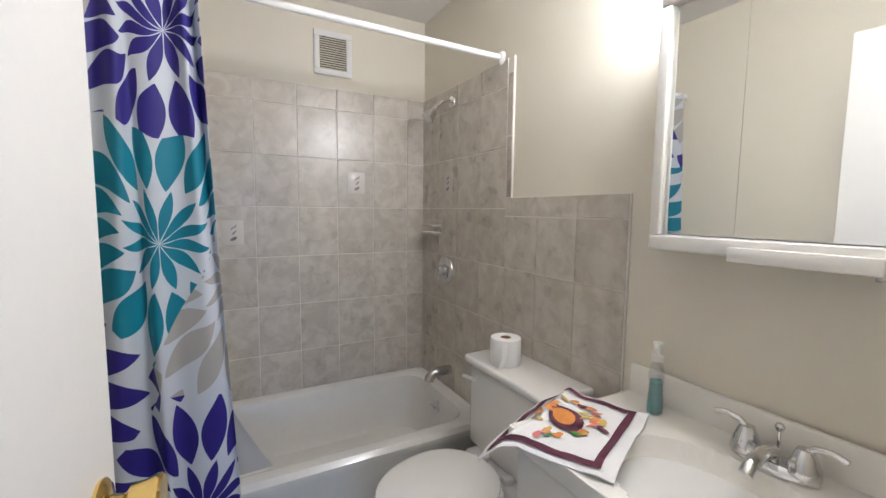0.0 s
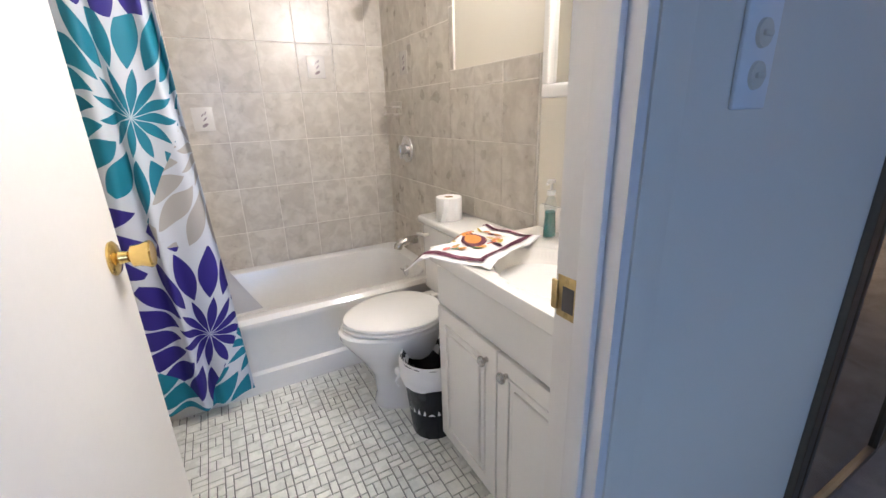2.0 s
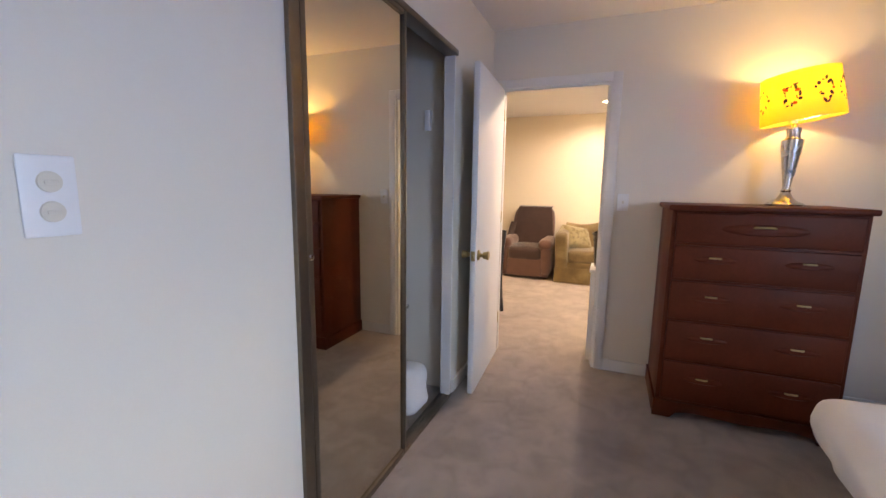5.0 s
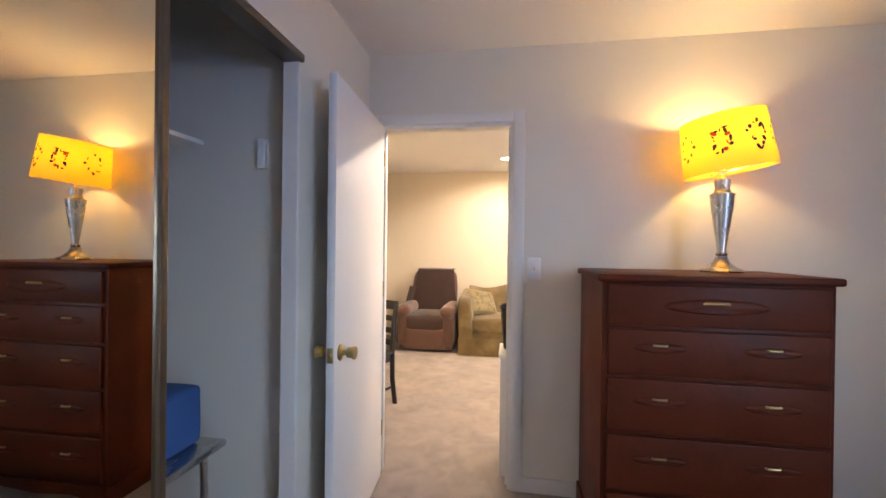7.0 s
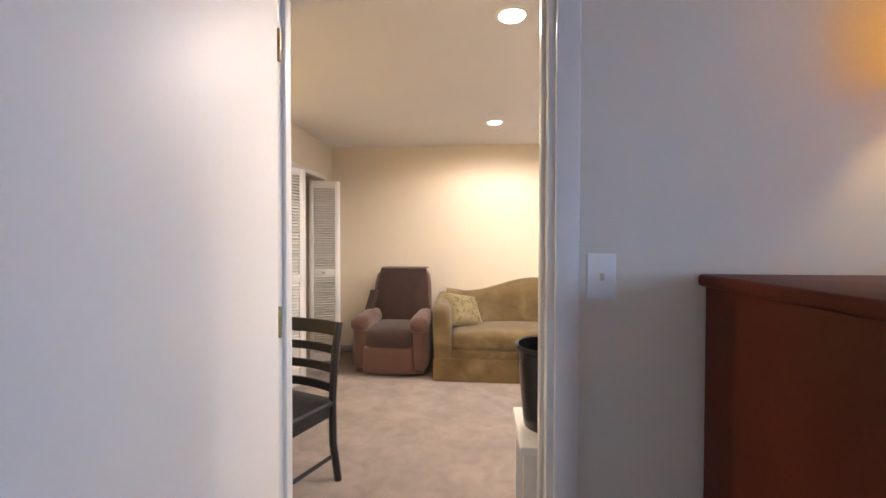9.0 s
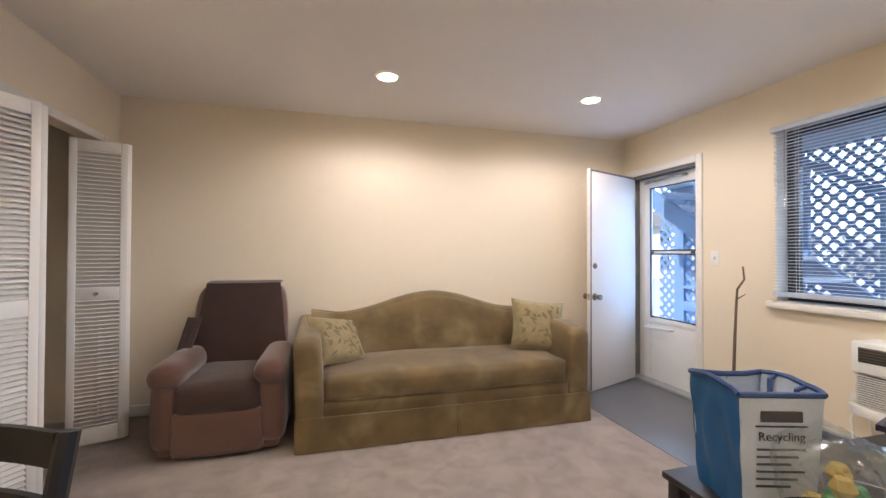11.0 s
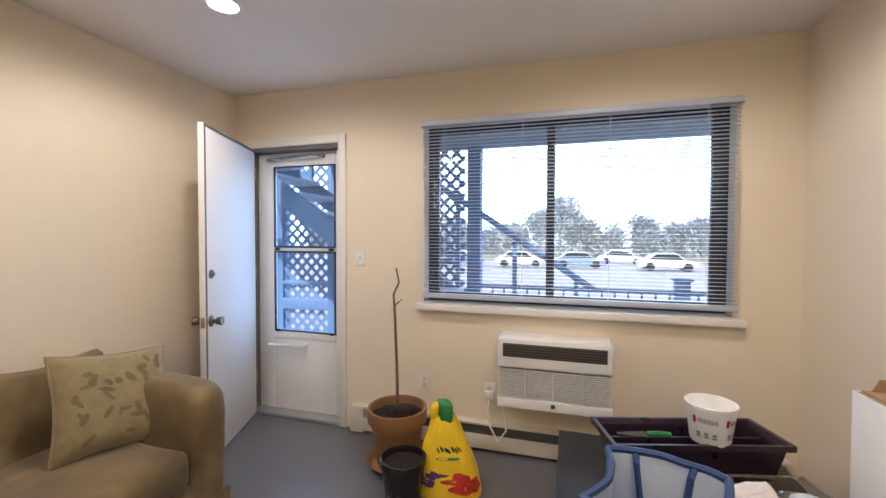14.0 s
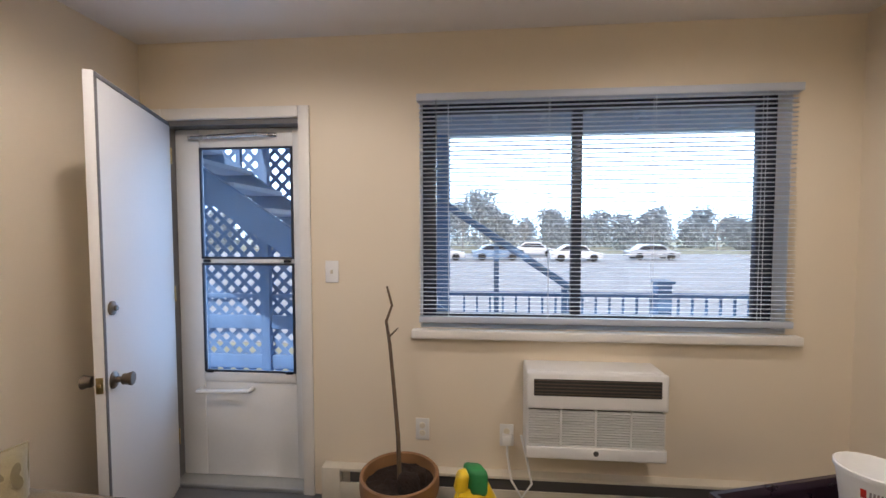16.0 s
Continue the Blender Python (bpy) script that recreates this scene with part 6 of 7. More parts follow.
for aa in (-1.9, -0.5, 0.9):
    tub_mark(aa - 0.46, 0.092, 0.014, 0.03, REDP)
    for i in range(9):
        tub_mark(aa - 0.28 + i * 0.095, 0.098, 0.005, 0.020, MUTED, "letter_bar", 1)
    for i in range(3):
        tub_mark(aa - 0.3 + i * 0.35, 0.045, 0.016, 0.014, MUTED)
        tub_mark(aa - 0.3 + i * 0.35, 0.036, 0.02, 0.006, GREENP)
bb = thing("shopping_bag", "open blue woven shopping bag with a pale printed side", "bag", pose(5.345, -1.775, 0.461, 0, 0, 163))
bw, bd, bhh = 0.112, 0.105, 0.375


def bag_face(sgn, axis):
    def f_(u, v):
        a = 2 * u - 1
        flare = 1 + 0.12 * v
        k = 0.012 * noise.noise(Vector((a * 2, v * 3, sgn * 3 + (5 if axis == "x" else 0))))
        if axis == "y":
            return a * bw * flare, sgn * bd * (1 + 0.18 * v) + k, bhh * v + 0.012 * math.cos(2 * a) * v
        return sgn * bw * flare + k + (0.03 * math.sin(math.pi * u) * v if sgn < 0 else -k * 0.8), a * bd * (1 + 0.18 * v), bhh * v + 0.012 * math.cos(2) * v
    return f_


for nm, sgn, ax, mt in (("side_panel", 1, "y", BLUEBAG), ("side_panel", -1, "y", BLUEBAG), ("end_panel", 1, "x", PALEBAG), ("end_panel", -1, "x", BLUEBAG)):
    part(nm, sheet(bag_face(sgn, ax), 14, 18), mt, bb)


def bag_in(sgn, axis):
    f0 = bag_face(sgn, axis)

    def f_(u, v):
        x, y, z = f0(u, v)
        return x * 0.985, y * 0.98, z + 0.003
    return f_


for sgn, ax in ((1, "y"), (-1, "y"), (1, "x"), (-1, "x")):
    part("lining", sheet(bag_in(sgn, ax), 10, 14), PALEBAG, bb, "pale blue-white lining")
    f0 = bag_face(sgn, ax)
    part("binding", tube([Vector(f0(i / 12, 1.0)) for i in range(13)], 0.009, 6), NAVYTRIM, bb)
part("bottom", box(B(), (-bw, -bd, 0), (bw, bd, 0.004)), BLUEBAG, bb, smooth=False)
for sgn in (1, -1):
    part("strap", tube([(-0.06, sgn * 0.121, 0.375), (-0.056, sgn * 0.10, 0.365), (-0.045, sgn * 0.092, 0.28), (0.0, sgn * 0.088, 0.23), (0.045, sgn * 0.092, 0.28), (0.056, sgn * 0.10, 0.365), (0.06, sgn * 0.121, 0.375)], 0.008, 6), NAVYTRIM, bb)


def bag_text(body, size, z, x=0.0):
    cv = bpy.data.curves.new("lettering", "FONT")
    cv.body, cv.size, cv.align_x, cv.extrude = body, size, "CENTER", 0.0006
    ob = new("lettering", cv)
    me = bpy.data.meshes.new_from_object(ob)
    bpy.data.objects.remove(ob)
    bpy.data.curves.remove(cv)
    me.materials.append(INK)
    o2 = new("lettering", me)
    o2.parent = bb
    o2.matrix_basis = pose(bw * (1 + 0.12 * z / bhh) + 0.004, x, z, 87.7, 0, 90)
    return o2


bag_text("Recycling", 0.036, 0.235)
part("letter_rule", rbox((0.118, -0.075, 0.275), (0.1265, 0.075, 0.279), 0.001), INK, bb)
for i in range(6):
    part("letter_bar", rbox((0.112, -0.07, 0.205 - i * 0.022), (0.1235 - 0.0009 * i, 0.07 - 0.02 * (i % 3), 0.211 - i * 0.022), 0.0008), GREYSLOT, bb)
part("letter_bar", rbox((0.118, -0.06, 0.29), (0.1278, 0.06, 0.322), 0.002), GREYSLOT, bb, "dark unreadable brand wordmark bar")
# clear bag of produce, papers and a clear bin


def crumple(name, label, cat, m, lo, hi, mat, seed, wob=0.03):
    t = thing(name, label, cat, m)
    bm = puff(lo, hi, 0.04, 4, 0.02, seed, wob)
    bmesh.ops.subdivide_edges(bm, edges=list(bm.edges), cuts=1, use_grid_fill=True)
    for v in bm.verts:
        v.co += noise.noise_vector(v.co * 22 + Vector((seed, 2, 0))) * 0.016
    bmesh.ops.translate(bm, verts=bm.verts, vec=(0, 0, -min(v.co.z for v in bm.verts)))
    part("wrap", bm, mat, t, smooth=False)
    return t


cb = crumple("produce_bag", "crinkled clear plastic bag holding green and yellow fruit", "bag", pose(5.12, -1.80, 0.461, 0, 0, 20), (-0.11, -0.11, 0), (0.11, 0.11, 0.25), CLEARP, 3)
r_ = random.Random(2)
for i in range(9):
    part("fruit", lathe([(0, -0.03), (0.018, -0.025), (0.030, 0), (0.018, 0.026), (0, 0.03)], 14), r_.choice((OCHRE, GREENP, OCHRE)), cb, m=pose(r_.uniform(-0.06, 0.06), r_.uniform(-0.06, 0.06), 0.035 + 0.045 * (i % 4)))
ppr = thing("paper_sheet", "sheet of white paper propped between the bags", "paper", pose(5.17, -2.08, 0.50, 38, 0, 30))
part("sheet", rbox((-0.14, -0.11, 0.0), (0.14, 0.11, 0.003), 0.001), PAPER, ppr)
part("lower_edge", rbox((-0.14, -0.115, -0.03), (0.14, -0.108, 0.003), 0.001), PAPER, ppr)
cbn = thing("clear_bin", "clear plastic bin of crumpled packaging", "bin", pose(4.97, -2.16, 0.461, 0, 0, 14))
for lo, hi in (((-0.17, -0.13, 0), (0.17, 0.13, 0.004)), ((-0.17, -0.13, 0.004), (-0.167, 0.13, 0.17)), ((0.167, -0.13, 0.004), (0.17, 0.13, 0.17)), ((-0.167, -0.13, 0.004), (0.167, -0.127, 0.17)), ((-0.167, 0.127, 0.004), (0.167, 0.13, 0.17))):
    part("panel", box(B(), lo, hi), CLEARP, cbn, smooth=False)
part("rim", tube([(-0.17, -0.13, 0.172), (0.17, -0.13, 0.172), (0.17, 0.13, 0.172), (-0.17, 0.13, 0.172), (-0.17, -0.13, 0.172)], 0.005, 6), CLEARP, cbn)
PINKPAPER = material("pale_tissue", (0.62, 0.57, 0.54), 0.85, vary=0.2, scale=20, fine=200, bump=0.3)
crumple("crumpled_paper", "crumpled white and pink packing paper in the clear bin", "paper", pose(5.02, -2.16, 0.467), (-0.06, -0.06, 0), (0.06, 0.07, 0.17), PINKPAPER, 12, 0.06)
crumple("packing_wrap", "grey crinkled packing wrap in the clear bin", "wrap", pose(4.93, -2.11, 0.467), (-0.04, -0.07, 0), (0.05, 0.08, 0.19), CLEARP, 21, 0.03)
jar = thing("glass_jar", "glass jar with a pale blue lid in the clear bin", "jar", pose(4.87, -2.20, 0.467))
part("glass", lathe([(0, 0), (0.05, 0), (0.052, 0.01), (0.052, 0.13), (0.045, 0.14)], 26), CLEARP, jar)
part("lid", lathe([(0.05, 0.138), (0.052, 0.14), (0.052, 0.155), (0.046, 0.16), (0, 0.16)], 26), PALEBAG, jar, "pale blue lid")
cbx = thing("cardboard_box", "open tall cardboard box with a white side against the wall", "box", pose(0, 0, 0))
part("body", rbox((4.375, -2.44, 0.0), (4.655, -1.95, 0.88), 0.004), CARD, cbx)
part("white_side", rbox((4.372, -2.446, 0.002), (4.658, -2.441, 0.882), 0.001), PAPER, cbx, "white printed side")
part("white_face", rbox((4.656, -2.441, 0.002), (4.661, -2.23, 0.882), 0.001), PAPER, cbx)
part("flap", rbox((4.40, -2.44, 0.88), (4.64, -2.20, 0.886), 0.002), CARD, cbx)
part("torn_flap", prism([(4.53, 0.885), (4.62, 0.885), (4.60, 0.925), (4.54, 0.93)], -2.43, -2.426, "y"), CARD, cbx, smooth=False)

# ---- outside ----
structure("ground", box(B(), (-400, -600, -1.3), (400, -3.6, -1.2)), GRASSM, "winter grass running to the horizon", "ground")
structure("road_parking", box(B(), (-40, -48, -1.2), (60, -10.5, -1.18)), ASPH, "grey asphalt parking lot", "road")
dk = thing("deck", "painted deck outside the door, tinted blue as in sky shade", "deck", kind="structure")
for i in range(11):
    part("board", box(B(), (2.0, -5.22 + i * 0.148, -0.06), (9.6, -5.22 + i * 0.148 + 0.14, -0.025)), DECKW, dk, smooth=False)
part("rim", box(B(), (2.0, -5.24, -0.4), (9.6, -5.2225, -0.03)), DECKW, dk, smooth=False)
for x in (2.2, 4.55, 7.4, 9.4):
    part("post", box(B(), (x - 0.06, -5.20, -1.2), (x + 0.06, -5.08, -0.06)), DECKW, dk, smooth=False)
up = thing("upper_deck", "joists and boards of the deck above, brightened as by bounce light", "deck", kind="structure")
# Underside brightness of boards, beam and joists comes from their raised colour.
part("boards", box(B(), (2.0, -5.3, 2.62), (8.3, -3.6, 2.66)), DECKLIT, up, smooth=False)
part("beam", box(B(), (2.0, -5.3, 2.33), (9.4, -5.22, 2.62)), DECKLIT, up, smooth=False)
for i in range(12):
    part("joist", box(B(), (2.2 + 0.42 * i, -5.22, 2.44), (2.24 + 0.42 * i, -3.6, 2.62)), DECKLIT, up, smooth=False)
part("post", box(B(), (6.42, -5.28, -0.025), (6.56, -5.14, 2.33)), DECKW, up, smooth=False)
part("post", box(B(), (8.9, -5.28, -0.025), (9.04, -5.14, 2.33)), DECKW, up, smooth=False)
rl = thing("deck_railing", "dark metal deck railing with slim balusters", "railing")
part("top_rail", rbox((2.0, -5.17, 0.83), (6.42, -5.13, 0.87), 0.006), DECKW, rl)
part("bottom_rail", rbox((2.0, -5.165, 0.05), (6.42, -5.135, 0.08), 0.004), DECKW, rl)
b0 = part("baluster", box(B(), (-0.009, -0.009, 0.08), (0.009, 0.009, 0.83)), DECKW, rl, smooth=False)
for i in range(36):
    m_ = pose(2.08 + i * 0.12, -5.15, 0)
    if i == 0:
        b0.matrix_basis = m_
    else:
        twin(b0, m_, rl)
for x in (4.50, 2.3):
    part("newel", rbox((x - 0.06, -5.21, -0.02), (x + 0.06, -5.09, 0.96), 0.006), DECKW, rl)
    part("newel_cap", rbox((x - 0.08, -5.23, 0.96), (x + 0.08, -5.07, 0.985), 0.008), DECKW, rl)
# stair rising beside the deck, away from the window, in front of a lattice screen
stn = thing("stairs", "wooden stair in sky-tinted blue-grey rising across the porch", "stairs")


for y in (-4.72, -3.98):
    bm = prism([(5.24, -0.03), (5.50, -0.03), (9.3, 2.52), (9.3, 2.72), (9.25, 2.72)], y - 0.022, y + 0.022, "y")
    part("lower_stringer", bm, DECKW, stn, smooth=False)
for i in range(14):
    x = 5.42 + i * 0.265
    part("tread", rbox((x, -4.70, 0.13 + i * 0.178), (x + 0.27, -4.0, 0.165 + i * 0.178), 0.004), DECKLIT, stn)
for y in (-4.72,):
    part("handrail", tube([(5.3, y, 0.90), (8.6, y, 3.12)], 0.03, 8), DECKW, stn)
    for i in range(6):
        x = 5.45 + i * 0.55
        part("post", box(B(), (x - 0.02, y - 0.02, 0.1 + (x - 5.4) * 0.672), (x + 0.02, y + 0.02, 0.93 + (x - 5.4) * 0.672)), DECKW, stn, smooth=False)
ls = thing("lattice_screen", "diagonal lattice screen in sky-tinted blue-grey with horizontal boards", "lattice")
LX0, LX1, LZ1, LY = 6.60, 9.35, 2.32, -5.19


def lattice_bars(flip):
    k = 0
    c = -3.0
    while c < 6.0:
        lo_x, hi_x = max(LX0, LX0 + c), min(LX1, LX0 + c + LZ1)
        if hi_x - lo_x > 0.05:
            z0, z1 = (lo_x - LX0 - c), (hi_x - LX0 - c)
            if flip:
                lo_x, hi_x = LX0 + LX1 - lo_x, LX0 + LX1 - hi_x
            d = Vector((hi_x - lo_x, 0, z1 - z0))
            n_ = Vector((-d.z, 0, d.x)).normalized() * 0.019
            y0 = LY + (0.0 if flip else 0.011)
            bm = B()
            vs = [bm.verts.new((p[0] + s * n_.x, y, p[1] + s * n_.z)) for y in (y0, y0 + 0.009) for p, s in (((lo_x, z0), -1), ((hi_x, z1), -1), ((hi_x, z1), 1), ((lo_x, z0), 1))]
            for q in ((0, 1, 2, 3), (7, 6, 5, 4), (0, 4, 5, 1), (1, 5, 6, 2), (2, 6, 7, 3), (3, 7, 4, 0)):
                bm.faces.new([vs[i] for i in q])
            part("lath", bm, DECKW, ls, smooth=False)
        c += 0.135


lattice_bars(False), lattice_bars(True)
for z in (0.16, 0.55, 0.80):
    part("board", rbox((6.56, -5.165, z - 0.07 if z < 0.7 else z - 0.02), (8.9, -5.13, z + 0.06 if z < 0.7 else z + 0.02), 0.004), DECKW, ls)
for x in (7.45, 8.2):
    part("upright", rbox((x - 0.045, -5.165, 0), (x + 0.045, -5.10, 2.32), 0.004), DECKW, ls)


def car(m, paint, label):
    t = thing("parked_car", label, "car", m, "parked cars")
    body = prism([(-2.1, 0.25), (-2.15, 0.7), (-1.2, 0.85), (-0.6, 1.38), (0.9, 1.40), (1.6, 0.9), (2.1, 0.8), (2.15, 0.3)], -0.85, 0.85, "y", 0.08, 2)
    part("body", body, paint, t)
    for s in (-1, 1):
        part("window", prism([(-1.05, 0.9), (-0.55, 1.3), (0.85, 1.32), (1.4, 0.92)], s * 0.853 - 0.004, s * 0.853 + 0.004, "y"), ALUDARK, t, smooth=False)
        for x in (-1.35, 1.3):
            part("wheel", lathe([(0, -0.1), (0.2, -0.11), (0.32, -0.09), (0.33, 0), (0.32, 0.09), (0.2, 0.11), (0, 0.1)], 20), RUBBER, t, m=pose(x, s * 0.78, 0.33, 90, 0, 0))
    return t


for i, (x, y, p, lb) in enumerate(((-2, -37, CARW, "white car parked on the lot"), (4.6, -38, CARB, "dark blue car parked on the lot"), (9.5, -37.5, CARW, "white car parked on the lot"), (-9, -39, CARG, "pale grey car parked on the lot"), (15, -38, CARB, "dark blue car parked on the lot"), (0.5, -44, CARW, "white car parked on the lot"))):
    car(pose(x, y, -1.18, 0, 0, 6 * math.sin(i)), p, lb)


def tree(x, y, h, seed, leafy):
    r = random.Random(seed)
    t = thing("tree", "bare winter tree with thin branches" if not leafy else "tree beyond the lot with a haze-pale crown", "tree", pose(x, y, -1.22), "trees beyond the lot")
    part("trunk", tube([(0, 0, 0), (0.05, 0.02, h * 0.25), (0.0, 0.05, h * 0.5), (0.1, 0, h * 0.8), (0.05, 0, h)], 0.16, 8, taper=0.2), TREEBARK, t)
    bm, tips = B(), []
    for i in range(22):
        z, a, l_ = h * r.uniform(0.25, 0.9), r.uniform(0, 6.28), h * r.uniform(0.15, 0.34)
        p0 = Vector((0, 0, z))
        p1 = p0 + Vector((math.cos(a), math.sin(a), 0.7)) * l_ * 0.5
        p2 = p0 + Vector((math.cos(a + 0.2), math.sin(a + 0.2), 0.95)) * l_
        tube([p0, p1, p2], 0.05, 5, bm, 0.2)
        for k in range(4):
            q = p1.lerp(p2, r.uniform(0.1, 1))
            e = q + Vector((r.uniform(-1, 1), r.uniform(-1, 1), r.uniform(0.2, 1))) * l_ * 0.35
            tube([q, e], 0.018, 4, bm, 0.3)
            tips += [q.lerp(e, 0.6), e]
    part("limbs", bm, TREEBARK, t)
    if leafy:
        v, f = [], []
        tips += [Vector((r.gauss(0, h * 0.22), r.gauss(0, h * 0.22), h * r.uniform(0.1, 0.8))) for k in range(90)]
        for p in tips:
            for k in range(9):
                c = p + Vector((r.gauss(0, 0.5), r.gauss(0, 0.5), r.gauss(0, 0.4)))
                a = Vector((r.uniform(-1, 1), r.uniform(-1, 1), r.uniform(-1, 1))).normalized() * 0.26
                b = a.orthogonal().normalized() * 0.17
                n0 = len(v)
                v += [c - a, c + b, c + a, c - b]
                f.append((n0, n0 + 1, n0 + 2, n0 + 3))
        me = bpy.data.meshes.new("crown")
        me.from_pydata([tuple(q) for q in v], [], f)
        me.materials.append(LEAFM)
        o = new("crown", me)
        o.parent = t
    return t


for i in range(44):
    tx = -40 + i * 2.0 + 1.2 * math.sin(i * 3)
    tree(tx, -64 - 6 * math.cos(i * 2), 3.0 + 1.6 * math.sin(i * 1.3) ** 2 + (2.2 if 3 < tx < 10 else 0), i, i % 4 != 0)


def house(x, y, w, label):
    t = thing("apartment_house", label, "building", pose(x, y, -1.2))
    part("wall", rbox((-w, -4, 0), (w, 4, 5.2), 0.02), SIDING, t)
    part("roof", prism([(-4.6, 5.2), (4.6, 5.2), (0, 7.4)], -w - 0.5, w + 0.5, "x"), ROOFM, t, smooth=False)
    for k in range(int(w / 1.4)):
        for z in (1.0, 3.5):
            part("window", rbox((-w + 0.8 + k * 2.7, 3.98, z), (-w + 1.9 + k * 2.7, 4.06, z + 1.3), 0.02), ALUDARK, t)
    return t


house(44, -36, 8, "pale two-storey apartment house beyond the lot")
SKYGLOW = glow("bright_overcast_sky", (0.56, 0.78, 1.0), 3.2)
structure("backdrop_sky", sheet(lambda u, v: (5 + 130 * math.sin(radians(-80 + 160 * u)), -20 - 110 * math.cos(radians(-80 + 160 * u)), -1.0 + 75 * v), 24, 2), SKYGLOW, "bright hazy sky", "backdrop")

# ---- tiles ----
TW, TH = 0.2055, 0.257
tile_meshes = {}


def tile_mesh(w, h):
    key = (round(w, 3), round(h, 3))
    if key not in tile_meshes:
        bm = box(B(), (0.0016, -0.003, 0.0016), (w - 0.0016, 0, h - 0.0016))
        top = [e for e in bm.edges if all(abs(v.co.y + 0.003) < 1e-5 for v in e.verts)]
        bmesh.ops.bevel(bm, geom=top, offset=0.0012, segments=1, affect="EDGES")
        me = bpy.data.meshes.new("tile")
        bm.to_mesh(me)
        bm.free()
        me.materials.append(TILE)
        tile_meshes[key] = me
    return tile_meshes[key]


def lay(parent, w, h, m):
    ob = new("tile", tile_mesh(w, h))
    ob.parent, ob.matrix_basis = parent, m
    return ob


back_grout = structure("tile_panel_back", box(B(), (0.385, 2.232, 0.37), (1.918, 2.2395, 1.99)), GROUT, "grey marbled wall tiles above the tub", "tiles")
zrows = [0.337, 0.594, 0.851, 1.108, 1.365, 1.622, 1.879]
for k, z in enumerate(zrows):
    z1 = z + TH if k < 6 else 1.992
    z0 = max(z, 0.372)
    x = 0.987 - 3 * TW
    while x < 1.915:
        w = min(x + TW, 1.918) - max(x, 0.385)
        if w > 0.02:
            lay(back_grout, w, z1 - z0, pose(max(x, 0.385), 2.232, z0))
        x += TW
right_grout = structure("tile_panel_right", box(B(), (1.917, 0.79, 0.0), (1.9245, 2.232, 1.412)), GROUT, "grey marbled wall tiles behind toilet and shower", "tiles")
structure("tile_panel_shower", box(B(), (1.917, 1.372, 1.412), (1.9245, 2.232, 1.99)), GROUT, "grey marbled tiles round the shower head", "tiles")
for k in range(7):
    y1 = 2.232 - k * TW
    y0 = y1 - TW + 0.0
    tall = k < 4
    for z in ([0.08] + zrows if tall else [0.08] + zrows[:4]):
        z1 = {0.08: 0.337, 1.879: 1.992}.get(z, z + TH)
        if not tall and z == 1.108:
            z1 = 1.332
        lay(right_grout, TW, z1 - z, pose(1.917, y1, z, 0, 0, -90))
    if not tall:
        lay(right_grout, TW, 0.078, pose(1.917, y1, 1.334, 0, 0, -90))
lay(right_grout, 0.036, 0.257, pose(1.917, 1.408, 1.412, 0, 0, -90))
lay(right_grout, 0.036, 0.257, pose(1.917, 1.408, 1.671, 0, 0, -90))
PATCH = material("deco_tile_white", (0.66, 0.63, 0.58), 0.2, vary=0.05, scale=20, fine=80, bump=0.02)
MAUVE = material("deco_tile_mauve", (0.22, 0.17, 0.18), 0.3, vary=0.2, scale=40, fine=80, bump=0.02)
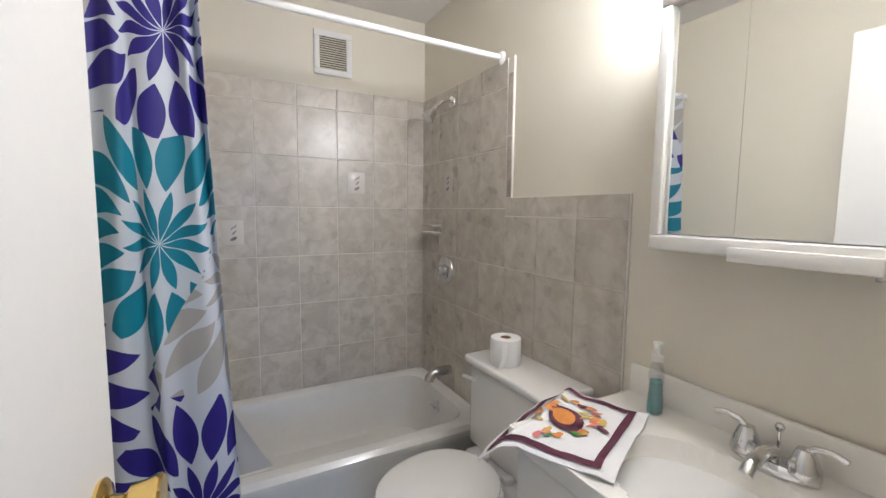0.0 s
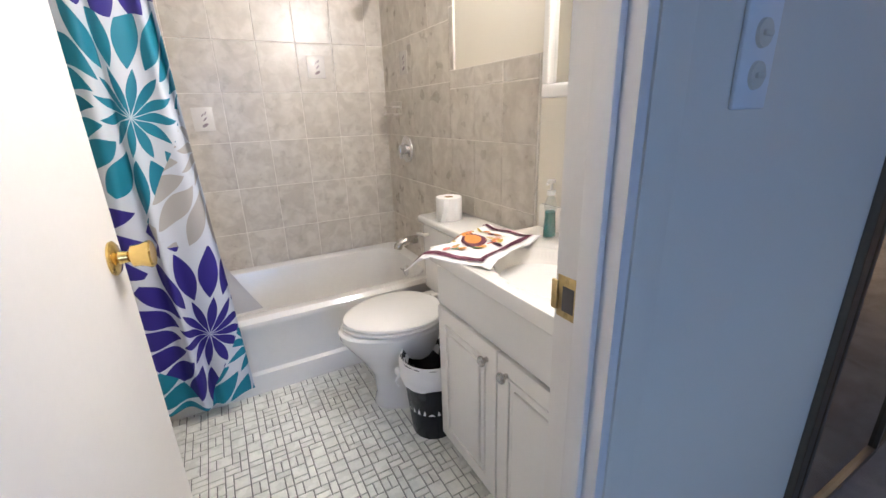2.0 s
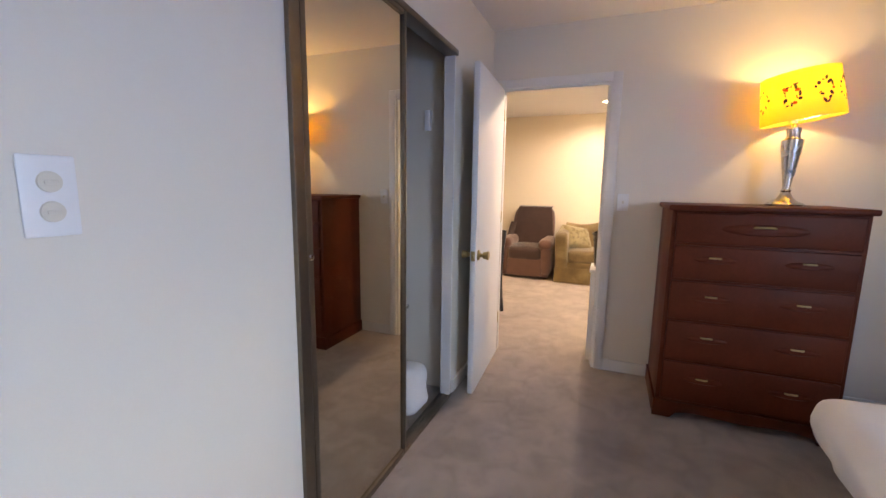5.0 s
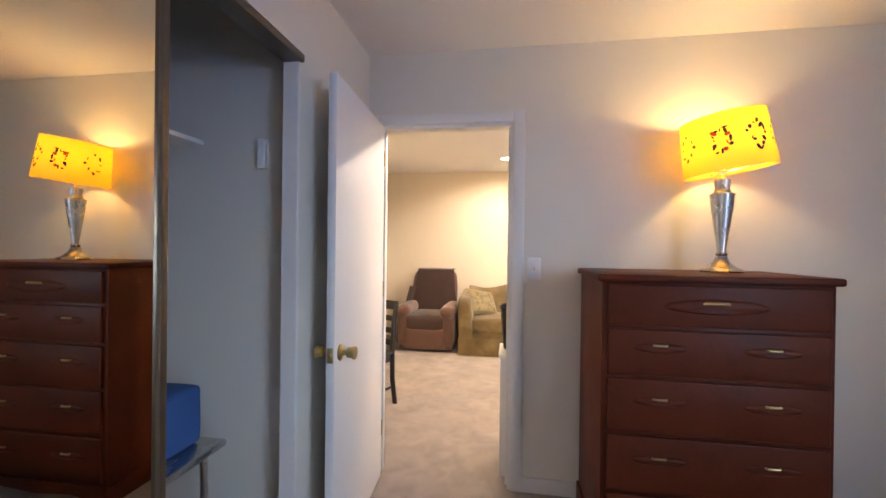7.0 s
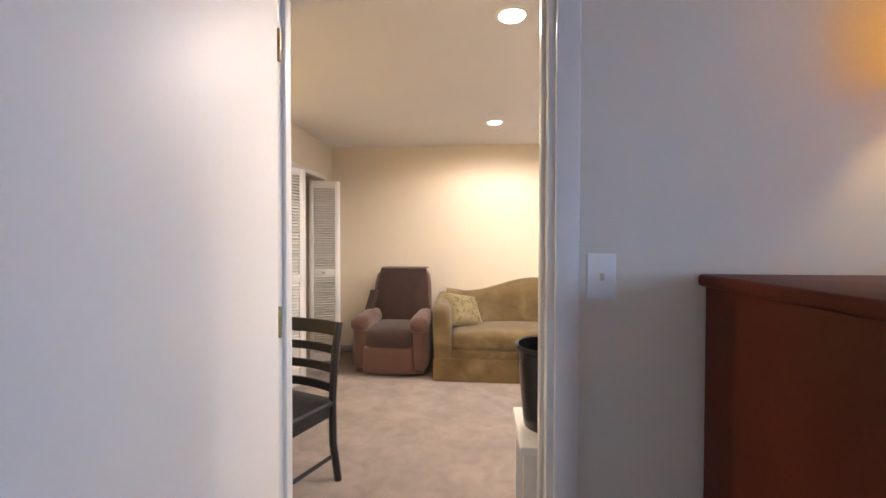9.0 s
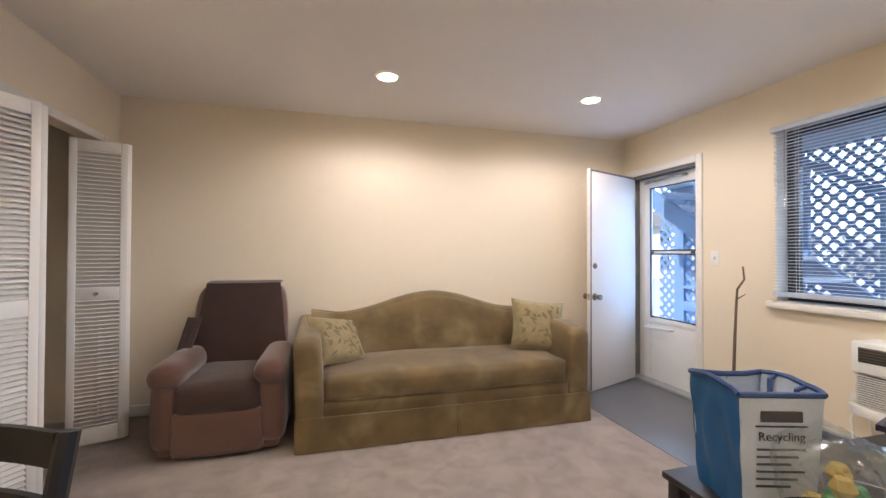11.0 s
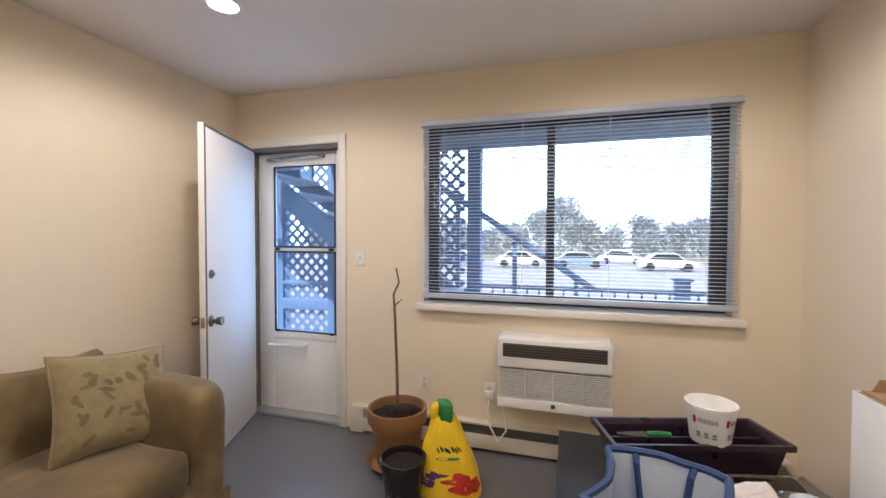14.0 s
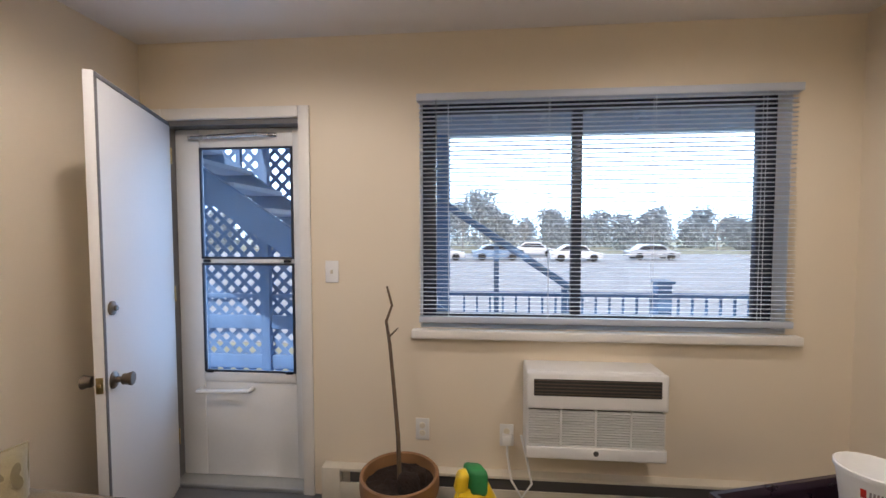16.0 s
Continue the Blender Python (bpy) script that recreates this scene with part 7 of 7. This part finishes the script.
for m_ in (pose(0.88, 2.2278, 1.235), pose(1.50, 2.2278, 1.50), pose(1.9128, 1.92, 1.50, 0, 0, -90)):
    d_ = thing("deco_tile", "white inset on a tile with a mauve leaf", "tile", m_, "decorated tiles")
    part("inset", rbox((-0.05, -0.003, -0.06), (0.05, 0.0, 0.06), 0.001), PATCH, d_)
    for x, z, a, b, rr in ((0.005, -0.03, 0.018, 0.008, 0.5), (0.008, 0.0, 0.014, 0.004, 0.8), (0.0, 0.022, 0.012, 0.003, 0.9), (0.014, 0.03, 0.01, 0.003, 1.1)):
        part("leaf_motif", prism(blob(x, z, a, b, rr, 8), -0.0045, -0.002, "y"), MAUVE, d_, smooth=False)

# floor mosaic of one- and two-module pieces
MOD = 0.0268
NX, NY = int((1.92 - 0.40) / MOD), int((1.475 + 0.05) / MOD)
PX, PY = 10, 10
rng = random.Random(21)
occ, motif = set(), []
for j in range(PY):
    for i in range(PX):
        if (i, j) in occ:
            continue
        for w, h in rng.choice((((2, 2), (2, 1), (1, 2), (1, 1)), ((2, 1), (1, 2), (1, 1)), ((1, 2), (2, 1), (1, 1)))):
            cells = {((i + a) % PX, (j + b) % PY) for a in range(w) for b in range(h)}
            if i + w <= PX and j + h <= PY and not cells & occ:
                occ |= cells
                motif.append((i, j, w, h))
                break
mos_meshes = {}


def mosaic_mesh(w, h):
    if (w, h) not in mos_meshes:
        g = 0.0021
        bm = box(B(), (g, g, -0.004), (w * MOD - g, h * MOD - g, 0.001))
        top = [e for e in bm.edges if all(v.co.z > 0 for v in e.verts)]
        bmesh.ops.bevel(bm, geom=top, offset=0.0012, segments=1, affect="EDGES")
        me = bpy.data.meshes.new("floor_tile")
        bm.to_mesh(me)
        bm.free()
        me.materials.append(MOSAIC)
        mos_meshes[(w, h)] = me
    return mos_meshes[(w, h)]


pieces = []
for bj in range(NY // PY + 1):
    for bi in range(NX // PX + 1):
        for i, j, w, h in motif:
            x, y = 0.40 + (bi * PX + i) * MOD, -0.04 + (bj * PY + j) * MOD
            if x + w * MOD < 1.92 and y + h * MOD < 1.53:
                pieces.append((x, y, w, h))
pieces.sort(key=lambda p: (p[0] - 1.1) ** 2 + (p[1] - 0.95) ** 2)
for x, y, w, h in pieces[:300]:
    ob = new("floor_tile", mosaic_mesh(w, h))
    ob.parent, ob.matrix_basis = bath_floor, pose(x, y, 0)
bm = B()
for x, y, w, h in pieces[300:]:
    box(bm, (x + 0.0021, y + 0.0021, -0.004), (x + w * MOD - 0.0021, y + h * MOD - 0.0021, 0.001))
tagged(part("floor_tile_rest", bm, MOSAIC, bath_floor, smooth=False), kind="stuff")
